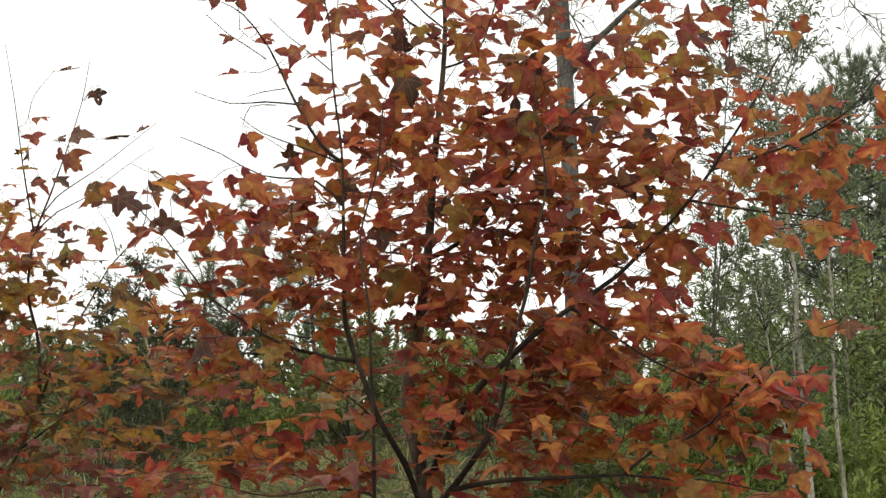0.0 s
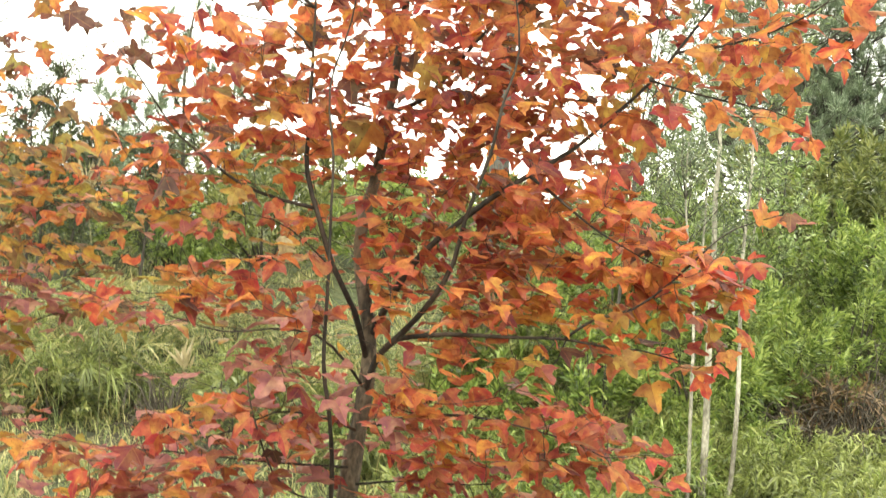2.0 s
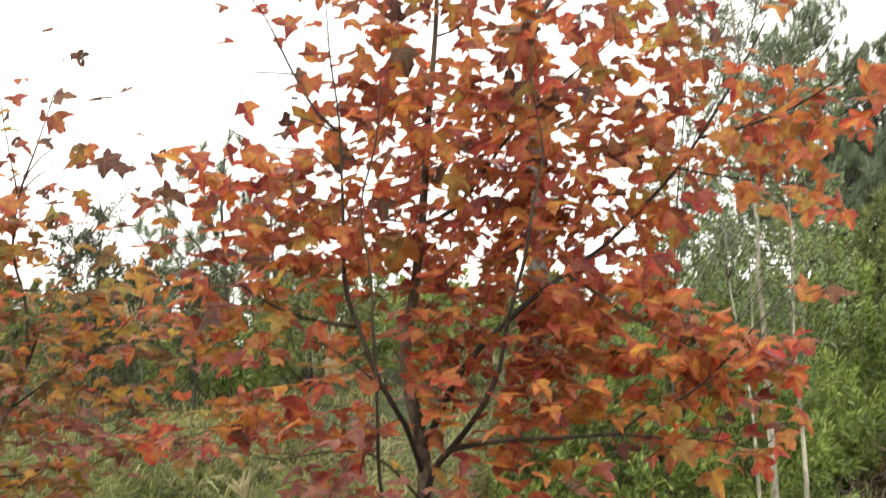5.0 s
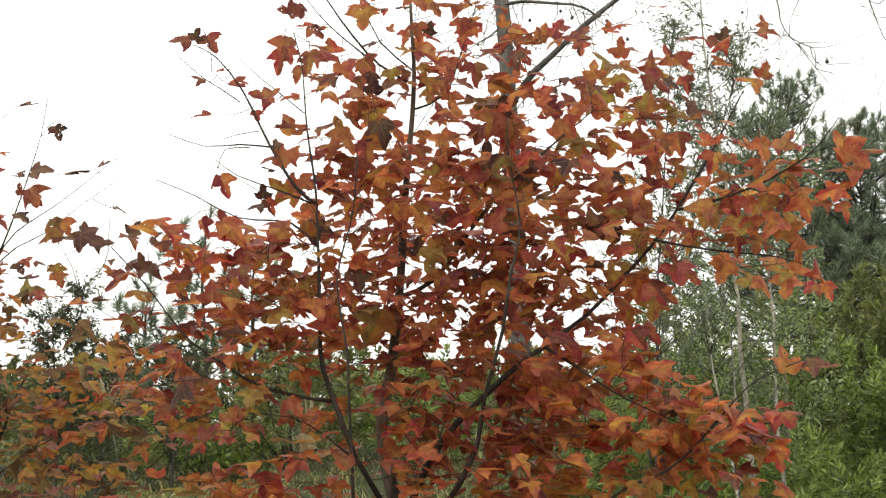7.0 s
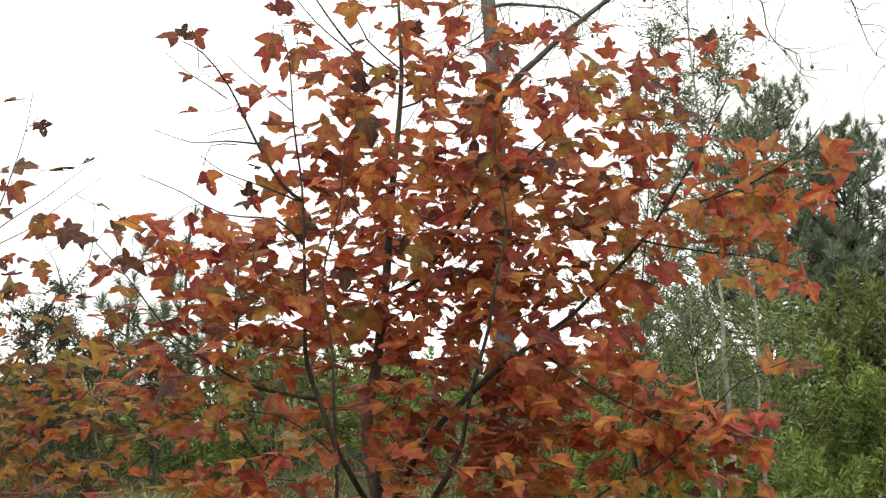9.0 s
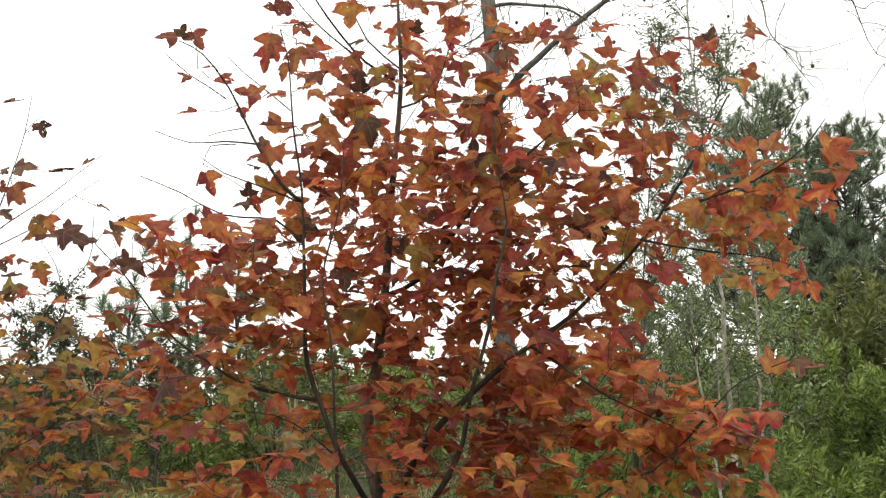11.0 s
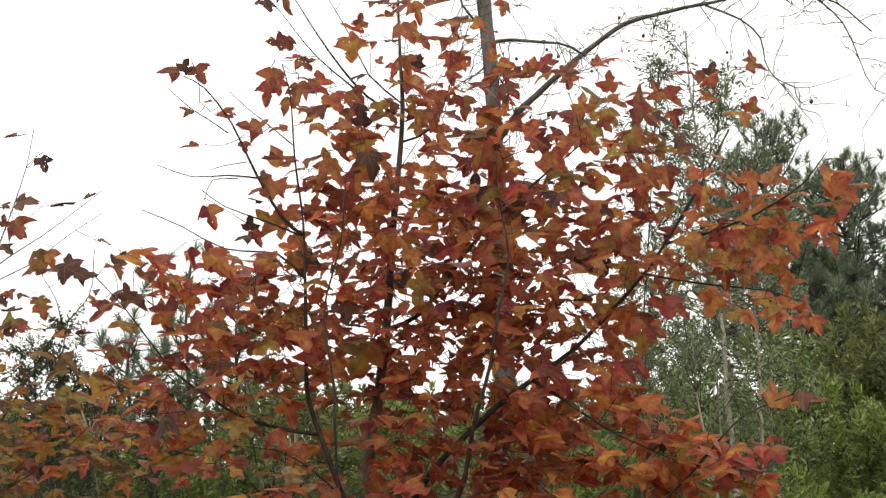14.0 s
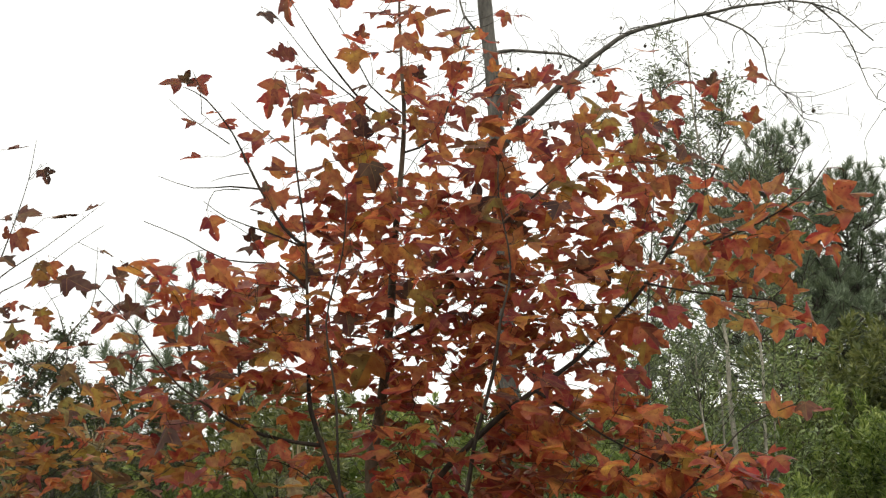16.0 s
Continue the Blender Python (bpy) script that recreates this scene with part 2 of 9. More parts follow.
def soil_material():
    m, n, l = node_material("soil_and_moss")
    out, body = n.new("ShaderNodeOutputMaterial"), n.new("ShaderNodeBsdfPrincipled")
    co = n.new("ShaderNodeNewGeometry")
    big, fine = n.new("ShaderNodeTexNoise"), n.new("ShaderNodeTexNoise")
    big.inputs["Scale"].default_value, fine.inputs["Scale"].default_value = 0.5, 14
    big.inputs["Detail"].default_value = fine.inputs["Detail"].default_value = 6
    l.new(co.outputs["Position"], big.inputs["Vector"])
    l.new(co.outputs["Position"], fine.inputs["Vector"])
    f = math_node(n, l, "ADD", math_node(n, l, "MULTIPLY", big.outputs["Fac"], 0.6), math_node(n, l, "MULTIPLY", fine.outputs["Fac"], 0.4))
    tint = ramp_node(n, [(0.35, (0.035, 0.027, 0.018)), (0.5, (0.04, 0.05, 0.02)), (0.66, (0.075, 0.08, 0.03))])
    l.new(f, tint.inputs["Fac"])
    bump = n.new("ShaderNodeBump")
    bump.inputs["Distance"].default_value = 0.05
    l.new(fine.outputs["Fac"], bump.inputs["Height"])
    l.new(tint.outputs["Color"], body.inputs["Base Color"])
    l.new(bump.outputs["Normal"], body.inputs["Normal"])
    body.inputs["Roughness"].default_value = 0.95
    l.new(body.outputs[0], out.inputs["Surface"])
    return m


SOIL = soil_material()


# ---- building helpers ----
def mesh_of(name, verts, faces, material, uvs=None, smooth=True):
    me = bpy.data.meshes.new(name)
    me.from_pydata([tuple(v) for v in verts], [], [tuple(f) for f in faces])
    if material:
        me.materials.append(material)
    if uvs is not None:
        layer = me.uv_layers.new(name="UVMap")
        idx = np.empty(len(me.loops), dtype=np.int32)
        me.loops.foreach_get("vertex_index", idx)
        layer.data.foreach_set("uv", np.asarray(uvs, dtype=np.float32)[idx].ravel())
    if smooth:
        me.polygons.foreach_set("use_smooth", np.ones(len(me.polygons), dtype=bool))
    return me


def part(name, me, parent, label=""):
    """A mesh in world coordinates as a part of a thing."""
    ob = new(name, me)
    ob.parent = parent
    up = parent
    at = Vector((0, 0, 0))
    while up is not None:
        at += up.location
        up = up.parent
    ob.location = -at
    return tagged(ob, label)


def thing(name, base, label, category, group=""):
    ob = new(name)
    ob.location = base
    ob.empty_display_size = 0.2
    return tagged(ob, label, category, group)


def smooth_line(points, step=0.05):
    """A line through the points, rounded, in steps of about that length."""
    p = [np.array(q, dtype=float) for q in points]
    p = [2 * p[0] - p[1]] + p + [2 * p[-1] - p[-2]]
    out = []
    for a, b, c, d in zip(p, p[1:], p[2:], p[3:]):
        k = max(2, int(np.linalg.norm(c - b) / step))
        for i in range(k):
            t = i / k
            out.append(0.5 * (2 * b + (c - a) * t + (2 * a - 5 * b + 4 * c - d) * t * t + (3 * b - a - 3 * c + d) * t ** 3))
    out.append(p[-2])
    return np.array(out)


def tube(line, r0, r1, sides=7, wobble=0.0):
    """Vertices and faces of a tapered limb along a line."""
    line = np.asarray(line)
    n = len(line)
    tang = np.gradient(line, axis=0)
    tang /= np.linalg.norm(tang, axis=1)[:, None] + 1e-9
    ref = np.array([1.0, 0.0, 0.0]) if abs(tang[0][0]) < 0.8 else np.array([0.0, 1.0, 0.0])
    verts, faces = [], []
    for i in range(n):
        side = np.cross(tang[i], ref)
        side /= np.linalg.norm(side) + 1e-9
        other = np.cross(side, tang[i])
        r = r1 + (r0 - r1) * (1 - i / (n - 1)) ** 1.3
        for k in range(sides):
            a = 2 * math.pi * k / sides
            w = 1 + wobble * noise.noise(Vector(line[i]) * 9 + Vector((math.cos(a), math.sin(a), 0)))
            verts.append(line[i] + (side * math.cos(a) + other * math.sin(a)) * r * w)
    for i in range(n - 1):
        for k in range(sides):
            a, b = i * sides + k, i * sides + (k + 1) % sides
            faces.append((a, b, b + sides, a + sides))
    faces.append(tuple(range(sides))[::-1])
    faces.append(tuple(range((n - 1) * sides, n * sides)))
    return verts, faces


def wood_parts(name, pieces, material, root):
    """Each piece of wood as a part of its own, past 300 of them joined."""
    for v, f in pieces[:300]:
        part(name, mesh_of(name, v, f, material), root)
    if pieces[300:]:
        v, f = join(pieces[300:])
        tagged(part(name + "_tangle", mesh_of(name, v, f, material), root), kind="stuff")


def join(pieces):
    verts, faces = [], []
    for v, f in pieces:
        o = len(verts)
        verts.extend(v)
        faces.extend(tuple(i + o for i in q) for q in f)
    return verts, faces


def blades(base, direction, normal, length, width, droop=0.15, fold=0.12, small=False):
    """Many lance-shaped leaves as arrays: each a folded, bent blade of eight triangles, or four if small."""
    base, direction, normal = (np.asarray(a, dtype=float) for a in (base, direction, normal))
    n = len(base)
    direction = direction / (np.linalg.norm(direction, axis=1)[:, None] + 1e-9)
    side = np.cross(direction, normal)
    side /= np.linalg.norm(side, axis=1)[:, None] + 1e-9
    normal = np.cross(side, direction)
    L, Wd = np.asarray(length).reshape(-1, 1) * np.ones((n, 1)), np.asarray(width).reshape(-1, 1) * np.ones((n, 1))
    Z = np.array([0.0, 0, 1])
    dr = np.asarray(droop).reshape(-1, 1) * np.ones((n, 1))
    if small:
        v = np.empty((n, 5, 3))
        c = base + direction * L * 0.45 - Z * dr * L * 0.2
        v[:, 0], v[:, 2], v[:, 4] = base, c, base + direction * L - Z * dr * L
        v[:, 1], v[:, 3] = c - side * Wd / 2 + normal * Wd * fold, c + side * Wd / 2 + normal * Wd * fold
        f = np.array([(0, 2, 1), (0, 3, 2), (1, 2, 4), (2, 3, 4)])
        return v.reshape(-1, 3), (f[None] + 5 * np.arange(n)[:, None, None]).reshape(-1, 3)
    v = np.empty((n, 8, 3))
    v[:, 0] = base
    for k, (t, w) in enumerate(((0.33, 1.0), (0.68, 0.78))):
        c = base + direction * L * t - Z * dr * L * t * t
        v[:, 1 + 3 * k] = c - side * Wd * w / 2 + normal * Wd * fold
        v[:, 2 + 3 * k] = c
        v[:, 3 + 3 * k] = c + side * Wd * w / 2 + normal * Wd * fold
    v[:, 7] = base + direction * L - Z * dr * L
    f = np.array([(0, 2, 1), (0, 3, 2), (1, 2, 5), (1, 5, 4), (2, 3, 6), (2, 6, 5), (4, 5, 7), (5, 6, 7)])
    faces = (f[None] + 8 * np.arange(n)[:, None, None]).reshape(-1, 3)
    return v.reshape(-1, 3), faces


def fast_mesh(name, verts, faces, material):
    me = bpy.data.meshes.new(name)
    verts, faces = np.asarray(verts, dtype=np.float32), np.asarray(faces, dtype=np.int32)
    me.vertices.add(len(verts))
    me.vertices.foreach_set("co", verts.ravel())
    me.loops.add(faces.size)
    me.loops.foreach_set("vertex_index", faces.ravel())
    me.polygons.add(len(faces))
    me.polygons.foreach_set("loop_start", np.arange(len(faces), dtype=np.int32) * 3)
    me.update(calc_edges=True)
    me.materials.append(material)
    return me


def unit(a):
    return a / (np.linalg.norm(a, axis=-1, keepdims=True) + 1e-9)


# ---- ground ----
def ground_height(x, y):
    """Level by the path, then a bank that climbs to a low ridge."""
    s = np.clip((y - 6.2) / 9.5, 0, 1)
    bank = 2.1 * (s * s * (3 - 2 * s)) + 0.05 * np.clip(y - 15.0, 0, 20)
    right = 0.35 * np.clip((x - 1.0) / 5.0, 0, 1) * np.clip((y - 7.0) / 6.0, 0, 1)
    bumps = 0.10 * np.sin(0.9 * x + 0.6 * y) + 0.07 * np.sin(1.7 * x - 1.3 * y + 2.0)
    return bank + right + bumps * np.clip((y - 5.0) / 3.0, 0, 1)


def build_ground():
    xs = np.concatenate([[-1500, -600, -200, -80, -40], np.arange(-24, 24.1, 0.4), [40, 80, 200, 600, 1500]])
    ys = np.concatenate([[-1500, -400, -100, -30, -10, -4, 0], np.arange(2, 36.1, 0.4), [45, 70, 150, 500, 1500]])
    gx, gy = np.meshgrid(xs, ys)
    gz = ground_height(gx, gy)
    v = np.stack([gx, gy, gz], -1).reshape(-1, 3)
    w = len(xs)
    f = [(j * w + i, j * w + i + 1, (j + 1) * w + i + 1, (j + 1) * w + i) for j in range(len(ys) - 1) for i in range(w - 1)]
    ob = new("ground", mesh_of("ground", v, f, SOIL))
    tagged(ob, "brown soil with moss on a rising bank", "ground", kind="structure")


build_ground()


# ---- lobed leaves ----
RIBS = [(0, 0), (0, 0.2), (0, 0.40), (0, 0.62), (0, 0.85), (0, 1.0)]
EDGE = [(0.17, -0.09), (0.36, -0.04), (0.54, 0.10), (0.76, 0.36), (0.48, 0.40), (0.245, 0.44), (0.28, 0.57), (0.24, 0.74), (0.11, 0.90)]
INNER = [(0.24, 0.15), (0.49, 0.25)]
FINE = [(0.66, 0.22), (0.63, 0.37), (0.285, 0.66)]
HALF = [(0, 6, 15), (6, 7, 15), (7, 8, 15), (8, 16, 15), (8, 17, 16), (17, 9, 16), (9, 18, 16), (18, 10, 16), (10, 11, 16), (16, 11, 15), (15, 11, 2), (0, 15, 1),
        (1, 15, 2), (2, 11, 12), (2, 12, 3), (3, 12, 19), (3, 19, 13), (3, 13, 4), (13, 14, 4), (4, 14, 5)]


def lobed_leaf(rng):
    """One three-lobed leaf a unit long, with its stalk; the blade's base at the origin, its tip along +y."""
    fold, bend, droop, twist = rng.uniform(-0.30, 0.55), rng.uniform(-0.2, 0.6), rng.uniform(-0.3, 1.0), rng.uniform(-0.45, 0.45)
    curl = rng.uniform(-0.3, 0.8)
    verts, uvs, faces = [], [], []
    for sgn in (1, -1):
        spread = rng.uniform(0.72, 1.05)
        o = len(verts)
        for k, (x, y) in enumerate(RIBS + EDGE + INNER + FINE):
            jx, jy = (rng.uniform(-0.045, 0.045), rng.uniform(-0.045, 0.045)) if x > 0.1 else (0, 0)
            x2, y2 = x * spread + jx, y + jy
            z = fold * x2 - droop * max(0, x2 - 0.22) ** 2 * 2 - bend * y2 * y2 * 0.6 + twist * sgn * x2 * y2 - curl * max(0, y2 - 0.5) ** 2
            verts.append((sgn * x2, y2, z))
            uvs.append((sgn * x2, y2))
        for a, b, c in HALF:
            faces.append((o + a, o + b, o + c) if sgn > 0 else (o + c, o + b, o + a))
    o = len(verts)
    for y, z, r in ((0.02, 0.0, 0.012), (-0.2, 0.02, 0.011), (-0.4, 0.06, 0.014)):
        for k in range(3):
            a = 2.1 * k
            verts.append((r * math.cos(a), y, z + r * math.sin(a)))
            uvs.append((0.0, 0.1))
    for s in (0, 3):
        for k in range(3):
            a, b = o + s + k, o + s + (k + 1) % 3
            faces.append((a, b, b + 3, a + 3))
    return verts, uvs, faces


leaf_rng = random.Random(11)
LEAF_SHAPES = [lobed_leaf(leaf_rng) for _ in range(14)]
LEAF_MESHES = {(i, c): mesh_of("leaf", v, f, COLOURS[c], u) for i, (v, u, f) in enumerate(LEAF_SHAPES) for c in COLOURS}


class Plant:
    """A woody plant: limbs, and a network of points on its wood to which leaves are joined by twigs."""

    def __init__(self, name, base, label, category, seed, bark, group=""):
        self.root = thing(name, base, label, category, group)
        self.base, self.rng, self.bark = Vector(base), random.Random(seed), bark
        self.wood, self.leaves, self.bare = [], [], []
        self.heart = self.base  # leaves are borne on shoots that lead away from it

    def limb(self, name, points, r0, r1, label="", sides=8, bare=None):
        line = smooth_line(points)
        if bare:
            self.bare.append(line[line[:, 2] < bare])
        v, f = tube(line, r0, r1, sides, 0.22)
        part(name, mesh_of(name, v, f, self.bark if r0 > 0.016 else LIMB_BARK), self.root, label)
        self.wood.append(line[2:])

    def leaf(self, x, y, z, size, angle, colour, face=None):
        """A leaf whose blade has its middle at (x, y, z). angle: the way its tip points, from +x towards up, in degrees."""
        self.leaves.append((x, y, z, size, angle, colour, face))

    def spray(self, x, y, z, rx, rz, count, colours, size=0.069):
        """A loose cluster of leaves about a point."""
        g = self.rng
        for _ in range(round((2.1 if y > 4.2 else 2.9 if z < 1.95 else 1.95) * count)):
            while True:
                a, b, c = g.uniform(-1, 1), g.uniform(-1, 1), g.uniform(-1, 1)
                if a * a + b * b + c * c < 1:
                    break
            self.leaf(x + a * rx, y + b * 0.42, z + c * rz, size * g.uniform(0.75, 1.2), None, g.choice(colours))

    def grow(self, gaps=(), twig=0.0013, parts=300):
        g = self.rng
        net = np.concatenate(self.wood)
        todo = [q for q in self.leaves if q[4] is not None or not any(((q[0] - a) / c) ** 2 + ((q[2] - b) / d) ** 2 < 1 for a, b, c, d in gaps)]
        for line in self.bare:  # few leaves right along the main stems
            todo = [q for q in todo if q[4] is not None or q[1] > 3.8 or np.min(np.hypot(line[:, 0] - q[0], line[:, 2] - q[2])) > 0.032 or g.random() < 0.25]
            for i, q in enumerate(todo):
                near = np.hypot(line[:, 0] - q[0], line[:, 2] - q[2]) if len(line) and q[4] is not None else np.ones(1)
                if near.min() < 0.03 and q[1] < line[near.argmin(), 1] + 0.05:
                    todo[i] = (q[0], float(line[near.argmin(), 1]) + 0.07, *q[2:])
        spots = np.array([q[:3] for q in todo])
        order = np.argsort([np.min(np.linalg.norm(net - s, axis=1)) for s in spots])
        twigs, placed = [], []
        for i in order:
            x, y, z, size, angle, colour, face = todo[i]
            s = spots[i]
            if z < 1.45 and x < 0 and colour in "orc" and g.random() < 0.22:  # sky sheen on the lowest leaves, put into their colour
                colour = "p"
            if x > 0.2 and 1.42 < z < 2.0 and colour in "rc" and g.random() < 0.5:  # the outer shoots over the path are brighter
                colour = "o" if colour == "r" else "s"
            if x < -1.0 and colour in "orc" and g.random() < 0.42:  # the second sapling is duller
                colour = g.choice("ybbp" if z < 1.95 else "ybry")
            elif x < -0.45 and z < 2.15 and colour in "orc" and g.random() < 0.14:
                colour = g.choice("yyb")
            if angle is None:
                near = net[int(np.argmin(np.linalg.norm(s - net, axis=1)))]
                az, dip = g.uniform(0, 2 * math.pi), g.uniform(-0.3, 0.85)
                flat = np.array([math.cos(az), math.sin(az), 0.0])
                tip = unit(0.5 * unit(s - near) * np.array([1, 1, 0.3]) + flat * math.cos(dip) - np.array([0, 0, 1]) * math.sin(dip))
                nor = unit(np.array([g.gauss(0, 0.35), g.gauss(-0.15, 0.42), 1.0]))
            else:
                t = radians(angle)
                low = min(1, max(0, z - 1.55) / 0.9)
                low = 0.45 + 0.55 * low if x > 0.25 else low  # the outer shoots over the path hang more
                tip = unit(np.array([math.cos(t), g.uniform(-0.45, 0.2) * (2.2 - 1.2 * low), math.sin(t) * (0.5 + 0.5 * low)]))
                k = (0.6 if face is None else face) * (0.32 + 0.56 * low)  # blades lie flatter low down
                size *= 0.9 + 0.1 * low
                nor = unit(np.array([g.gauss(0, 0.28), -k, math.sqrt(max(0.05, 1 - k * k)) - (0.3 if x < -0.45 and z > 2.3 else 0.12) * low * k]))
            side = unit(np.cross(tip, nor))
            nor = np.cross(side, tip)
            foot = s - tip * size * 0.42
            end = foot - tip * size * 0.38 + nor * size * 0.05
            dv = end - net
            far = np.linalg.norm(dv, axis=1)
            heart = self.heart
            away = unit(np.array([s[0] - heart[0], s[1] - heart[1], 0.4 * math.hypot(s[0] - heart[0], s[1] - heart[1]) + 0.05]) + 0.25 * tip)
            a = net[int(np.argmin(far * (1.6 - 0.6 * (dv @ away) / (far + 1e-6)) + 0.15 * np.clip(-dv[:, 2], 0, None)))]
            m = Matrix(((side[0], tip[0], nor[0], foot[0]), (side[1], tip[1], nor[1], foot[1]), (side[2], tip[2], nor[2], foot[2]), (0, 0, 0, 1)))
            m = m @ Matrix.Diagonal((size, size, size, 1))
            placed.append((y, m, g.randrange(len(LEAF_SHAPES)), colour))
            gap = np.linalg.norm(end - a)
            if gap > 0.012:
                mid = (a + end) / 2 + np.array([g.gauss(0, 0.06), g.gauss(0, 0.06), -0.04 + g.gauss(0, 0.04)]) * gap
                line = smooth_line([a, mid, end], 0.03)
                r = twig * (0.7 + min(1.6, gap * 2.2))
                twigs.append(tube(line, r, twig * 0.6, 5))
                net = np.concatenate([net, line[1:]])
        twigs.sort(key=lambda q: -len(q[0]))
        for v, f in twigs[:300]:
            part("twig", mesh_of("twig", v, f, LIMB_BARK), self.root)
        if twigs[300:]:
            v, f = join(twigs[300:])
            tagged(part("twigwork", mesh_of("twigwork", v, f, LIMB_BARK), self.root), kind="stuff")
        placed.sort(key=lambda q: q[0])
        back = Matrix.Translation(-self.base)
        for y, m, shape, colour in placed[:parts]:
            ob = new("leaf", LEAF_MESHES[shape, colour])
            ob.parent = self.root
            ob.matrix_basis = back @ m
        rest = {}
        for y, m, shape, colour in placed[parts:]:
            rest.setdefault(colour, []).append((m, shape))
        for colour, items in rest.items():
            verts, uvs, faces = [], [], []
            for m, shape in items:
                v, u, f = LEAF_SHAPES[shape]
                o = len(verts)
                verts.extend(m @ Vector(q) for q in v)
                uvs.extend(u)
                faces.extend(tuple(k + o for k in q) for q in f)
            tagged(part("leaves", mesh_of("leaves", verts, faces, COLOURS[colour], uvs), self.root), kind="stuff")


# ---- the red sapling in the foreground ----
tree = Plant("sweetgum_sapling", (-0.20, 3.55, 0.0), "young sweetgum tree with red and orange three-lobed leaves, in grass", "tree", 3, TREE_BARK)
tree.limb("trunk", [(-0.20, 3.55, -0.1), (-0.19, 3.55, 0.5), (-0.18, 3.56, 1.02), (-0.16, 3.58, 1.29), (-0.16, 3.60, 1.49), (-0.22, 3.64, 1.76), (-0.19, 3.68, 2.01), (-0.17, 3.70, 2.24), (-0.16, 3.70, 2.47), (-0.14, 3.70, 2.71), (-0.13, 3.70, 2.90), (-0.14, 3.72, 3.10), (-0.15, 3.74, 3.31), (-0.15, 3.76, 3.50)], 0.047, 0.003, "straight grey-brown trunk", bare=2.1)
tree.limb("limb", [(-0.16, 3.59, 1.42), (-0.21, 3.50, 1.57), (-0.28, 3.45, 1.69), (-0.33, 3.42, 1.82), (-0.38, 3.45, 1.95), (-0.39, 3.45, 2.10), (-0.40, 3.46, 2.30), (-0.41, 3.46, 2.47), (-0.44, 3.46, 2.66), (-0.46, 3.47, 2.86), (-0.49, 3.48, 2.97)], 0.0095, 0.0016, bare=9)
tree.limb("limb", [(-0.16, 3.60, 1.49), (-0.10, 3.52, 1.63), (-0.03, 3.46, 1.75), (0.10, 3.40, 1.88), (0.17, 3.38, 1.94), (0.25, 3.40, 2.00), (0.37, 3.46, 2.09), (0.45, 3.50, 2.17), (0.58, 3.52, 2.31), (0.68, 3.52, 2.45), (0.78, 3.55, 2.61), (0.88, 3.58, 2.79)], 0.0115, 0.003)
tree.limb("limb", [(-0.22, 3.50, 0.87), (-0.22, 3.42, 1.10), (-0.24, 3.36, 1.27), (-0.27, 3.34, 1.42), (-0.28, 3.32, 1.67), (-0.29, 3.32, 1.82), (-0.30, 3.32, 1.99), (-0.33, 3.33, 2.18), (-0.29, 3.35, 2.38), (-0.28, 3.36, 2.56)], 0.0075, 0.002, bare=9)
tree.limb("trunk", [(-0.28, 3.5, -0.1), (-0.28, 3.48, 0.5), (-0.22, 3.50, 0.87)], 0.010, 0.008, "thin upright second stem")
tree.limb("branch", [(-0.08, 3.46, 1.50), (0.06, 3.36, 1.53), (0.23, 3.30, 1.54), (0.38, 3.28, 1.55), (0.50, 3.28, 1.54), (0.59, 3.30, 1.54), (0.71, 3.34, 1.52)], 0.008, 0.002, bare=9)
tree.limb("branch", [(0.38, 3.28, 1.55), (0.45, 3.25, 1.61), (0.55, 3.22, 1.65), (0.64, 3.20, 1.73), (0.73, 3.20, 1.83), (0.80, 3.20, 1.89), (0.92, 3.20, 1.94)], 0.0045, 0.0015)
tree.limb("branch", [(0.25, 3.40, 2.00), (0.33, 3.34, 1.94), (0.42, 3.30, 1.87), (0.51, 3.28, 1.82), (0.64, 3.26, 1.76)], 0.005, 0.0015)
tree.limb("branch", [(-0.16, 3.58, 1.32), (-0.13, 3.52, 1.44), (-0.07, 3.45, 1.51), (0.01, 3.38, 1.62), (0.06, 3.34, 1.73), (0.08, 3.32, 1.85), (0.13, 3.28, 2.03), (0.15, 3.26, 2.17), (0.18, 3.25, 2.32), (0.15, 3.25, 2.51), (0.15, 3.26, 2.63)], 0.0115, 0.0016, bare=9)
tree.limb("branch", [(-0.35, 3.43, 1.85), (-0.44, 3.38, 1.86), (-0.55, 3.34, 1.89), (-0.63, 3.30, 1.94), (-0.72, 3.28, 2.00), (-0.79, 3.28, 2.08), (-0.87, 3.28, 2.18), (-0.96, 3.30, 2.27)], 0.006, 0.0015, bare=9)
tree.limb("branch", [(-0.40, 3.46, 2.30), (-0.48, 3.45, 2.37), (-0.63, 3.42, 2.38), (-0.75, 3.40, 2.44), (-0.87, 3.40, 2.49)], 0.004, 0.0012)
tree.limb("branch", [(-0.41, 3.46, 2.43), (-0.47, 3.45, 2.48), (-0.55, 3.45, 2.61), (-0.63, 3.44, 2.77), (-0.71, 3.42, 2.87), (-0.77, 3.40, 2.90)], 0.006, 0.0015)
tree.limb("branch", [(-0.54, 3.45, 2.60), (-0.63, 3.42, 2.60), (-0.73, 3.40, 2.59), (-0.83, 3.38, 2.62)], 0.003, 0.001)
tree.limb("branch", [(-0.42, 3.46, 2.43), (-0.51, 3.42, 2.46), (-0.63, 3.40, 2.50), (-0.70, 3.40, 2.55)], 0.003, 0.001)
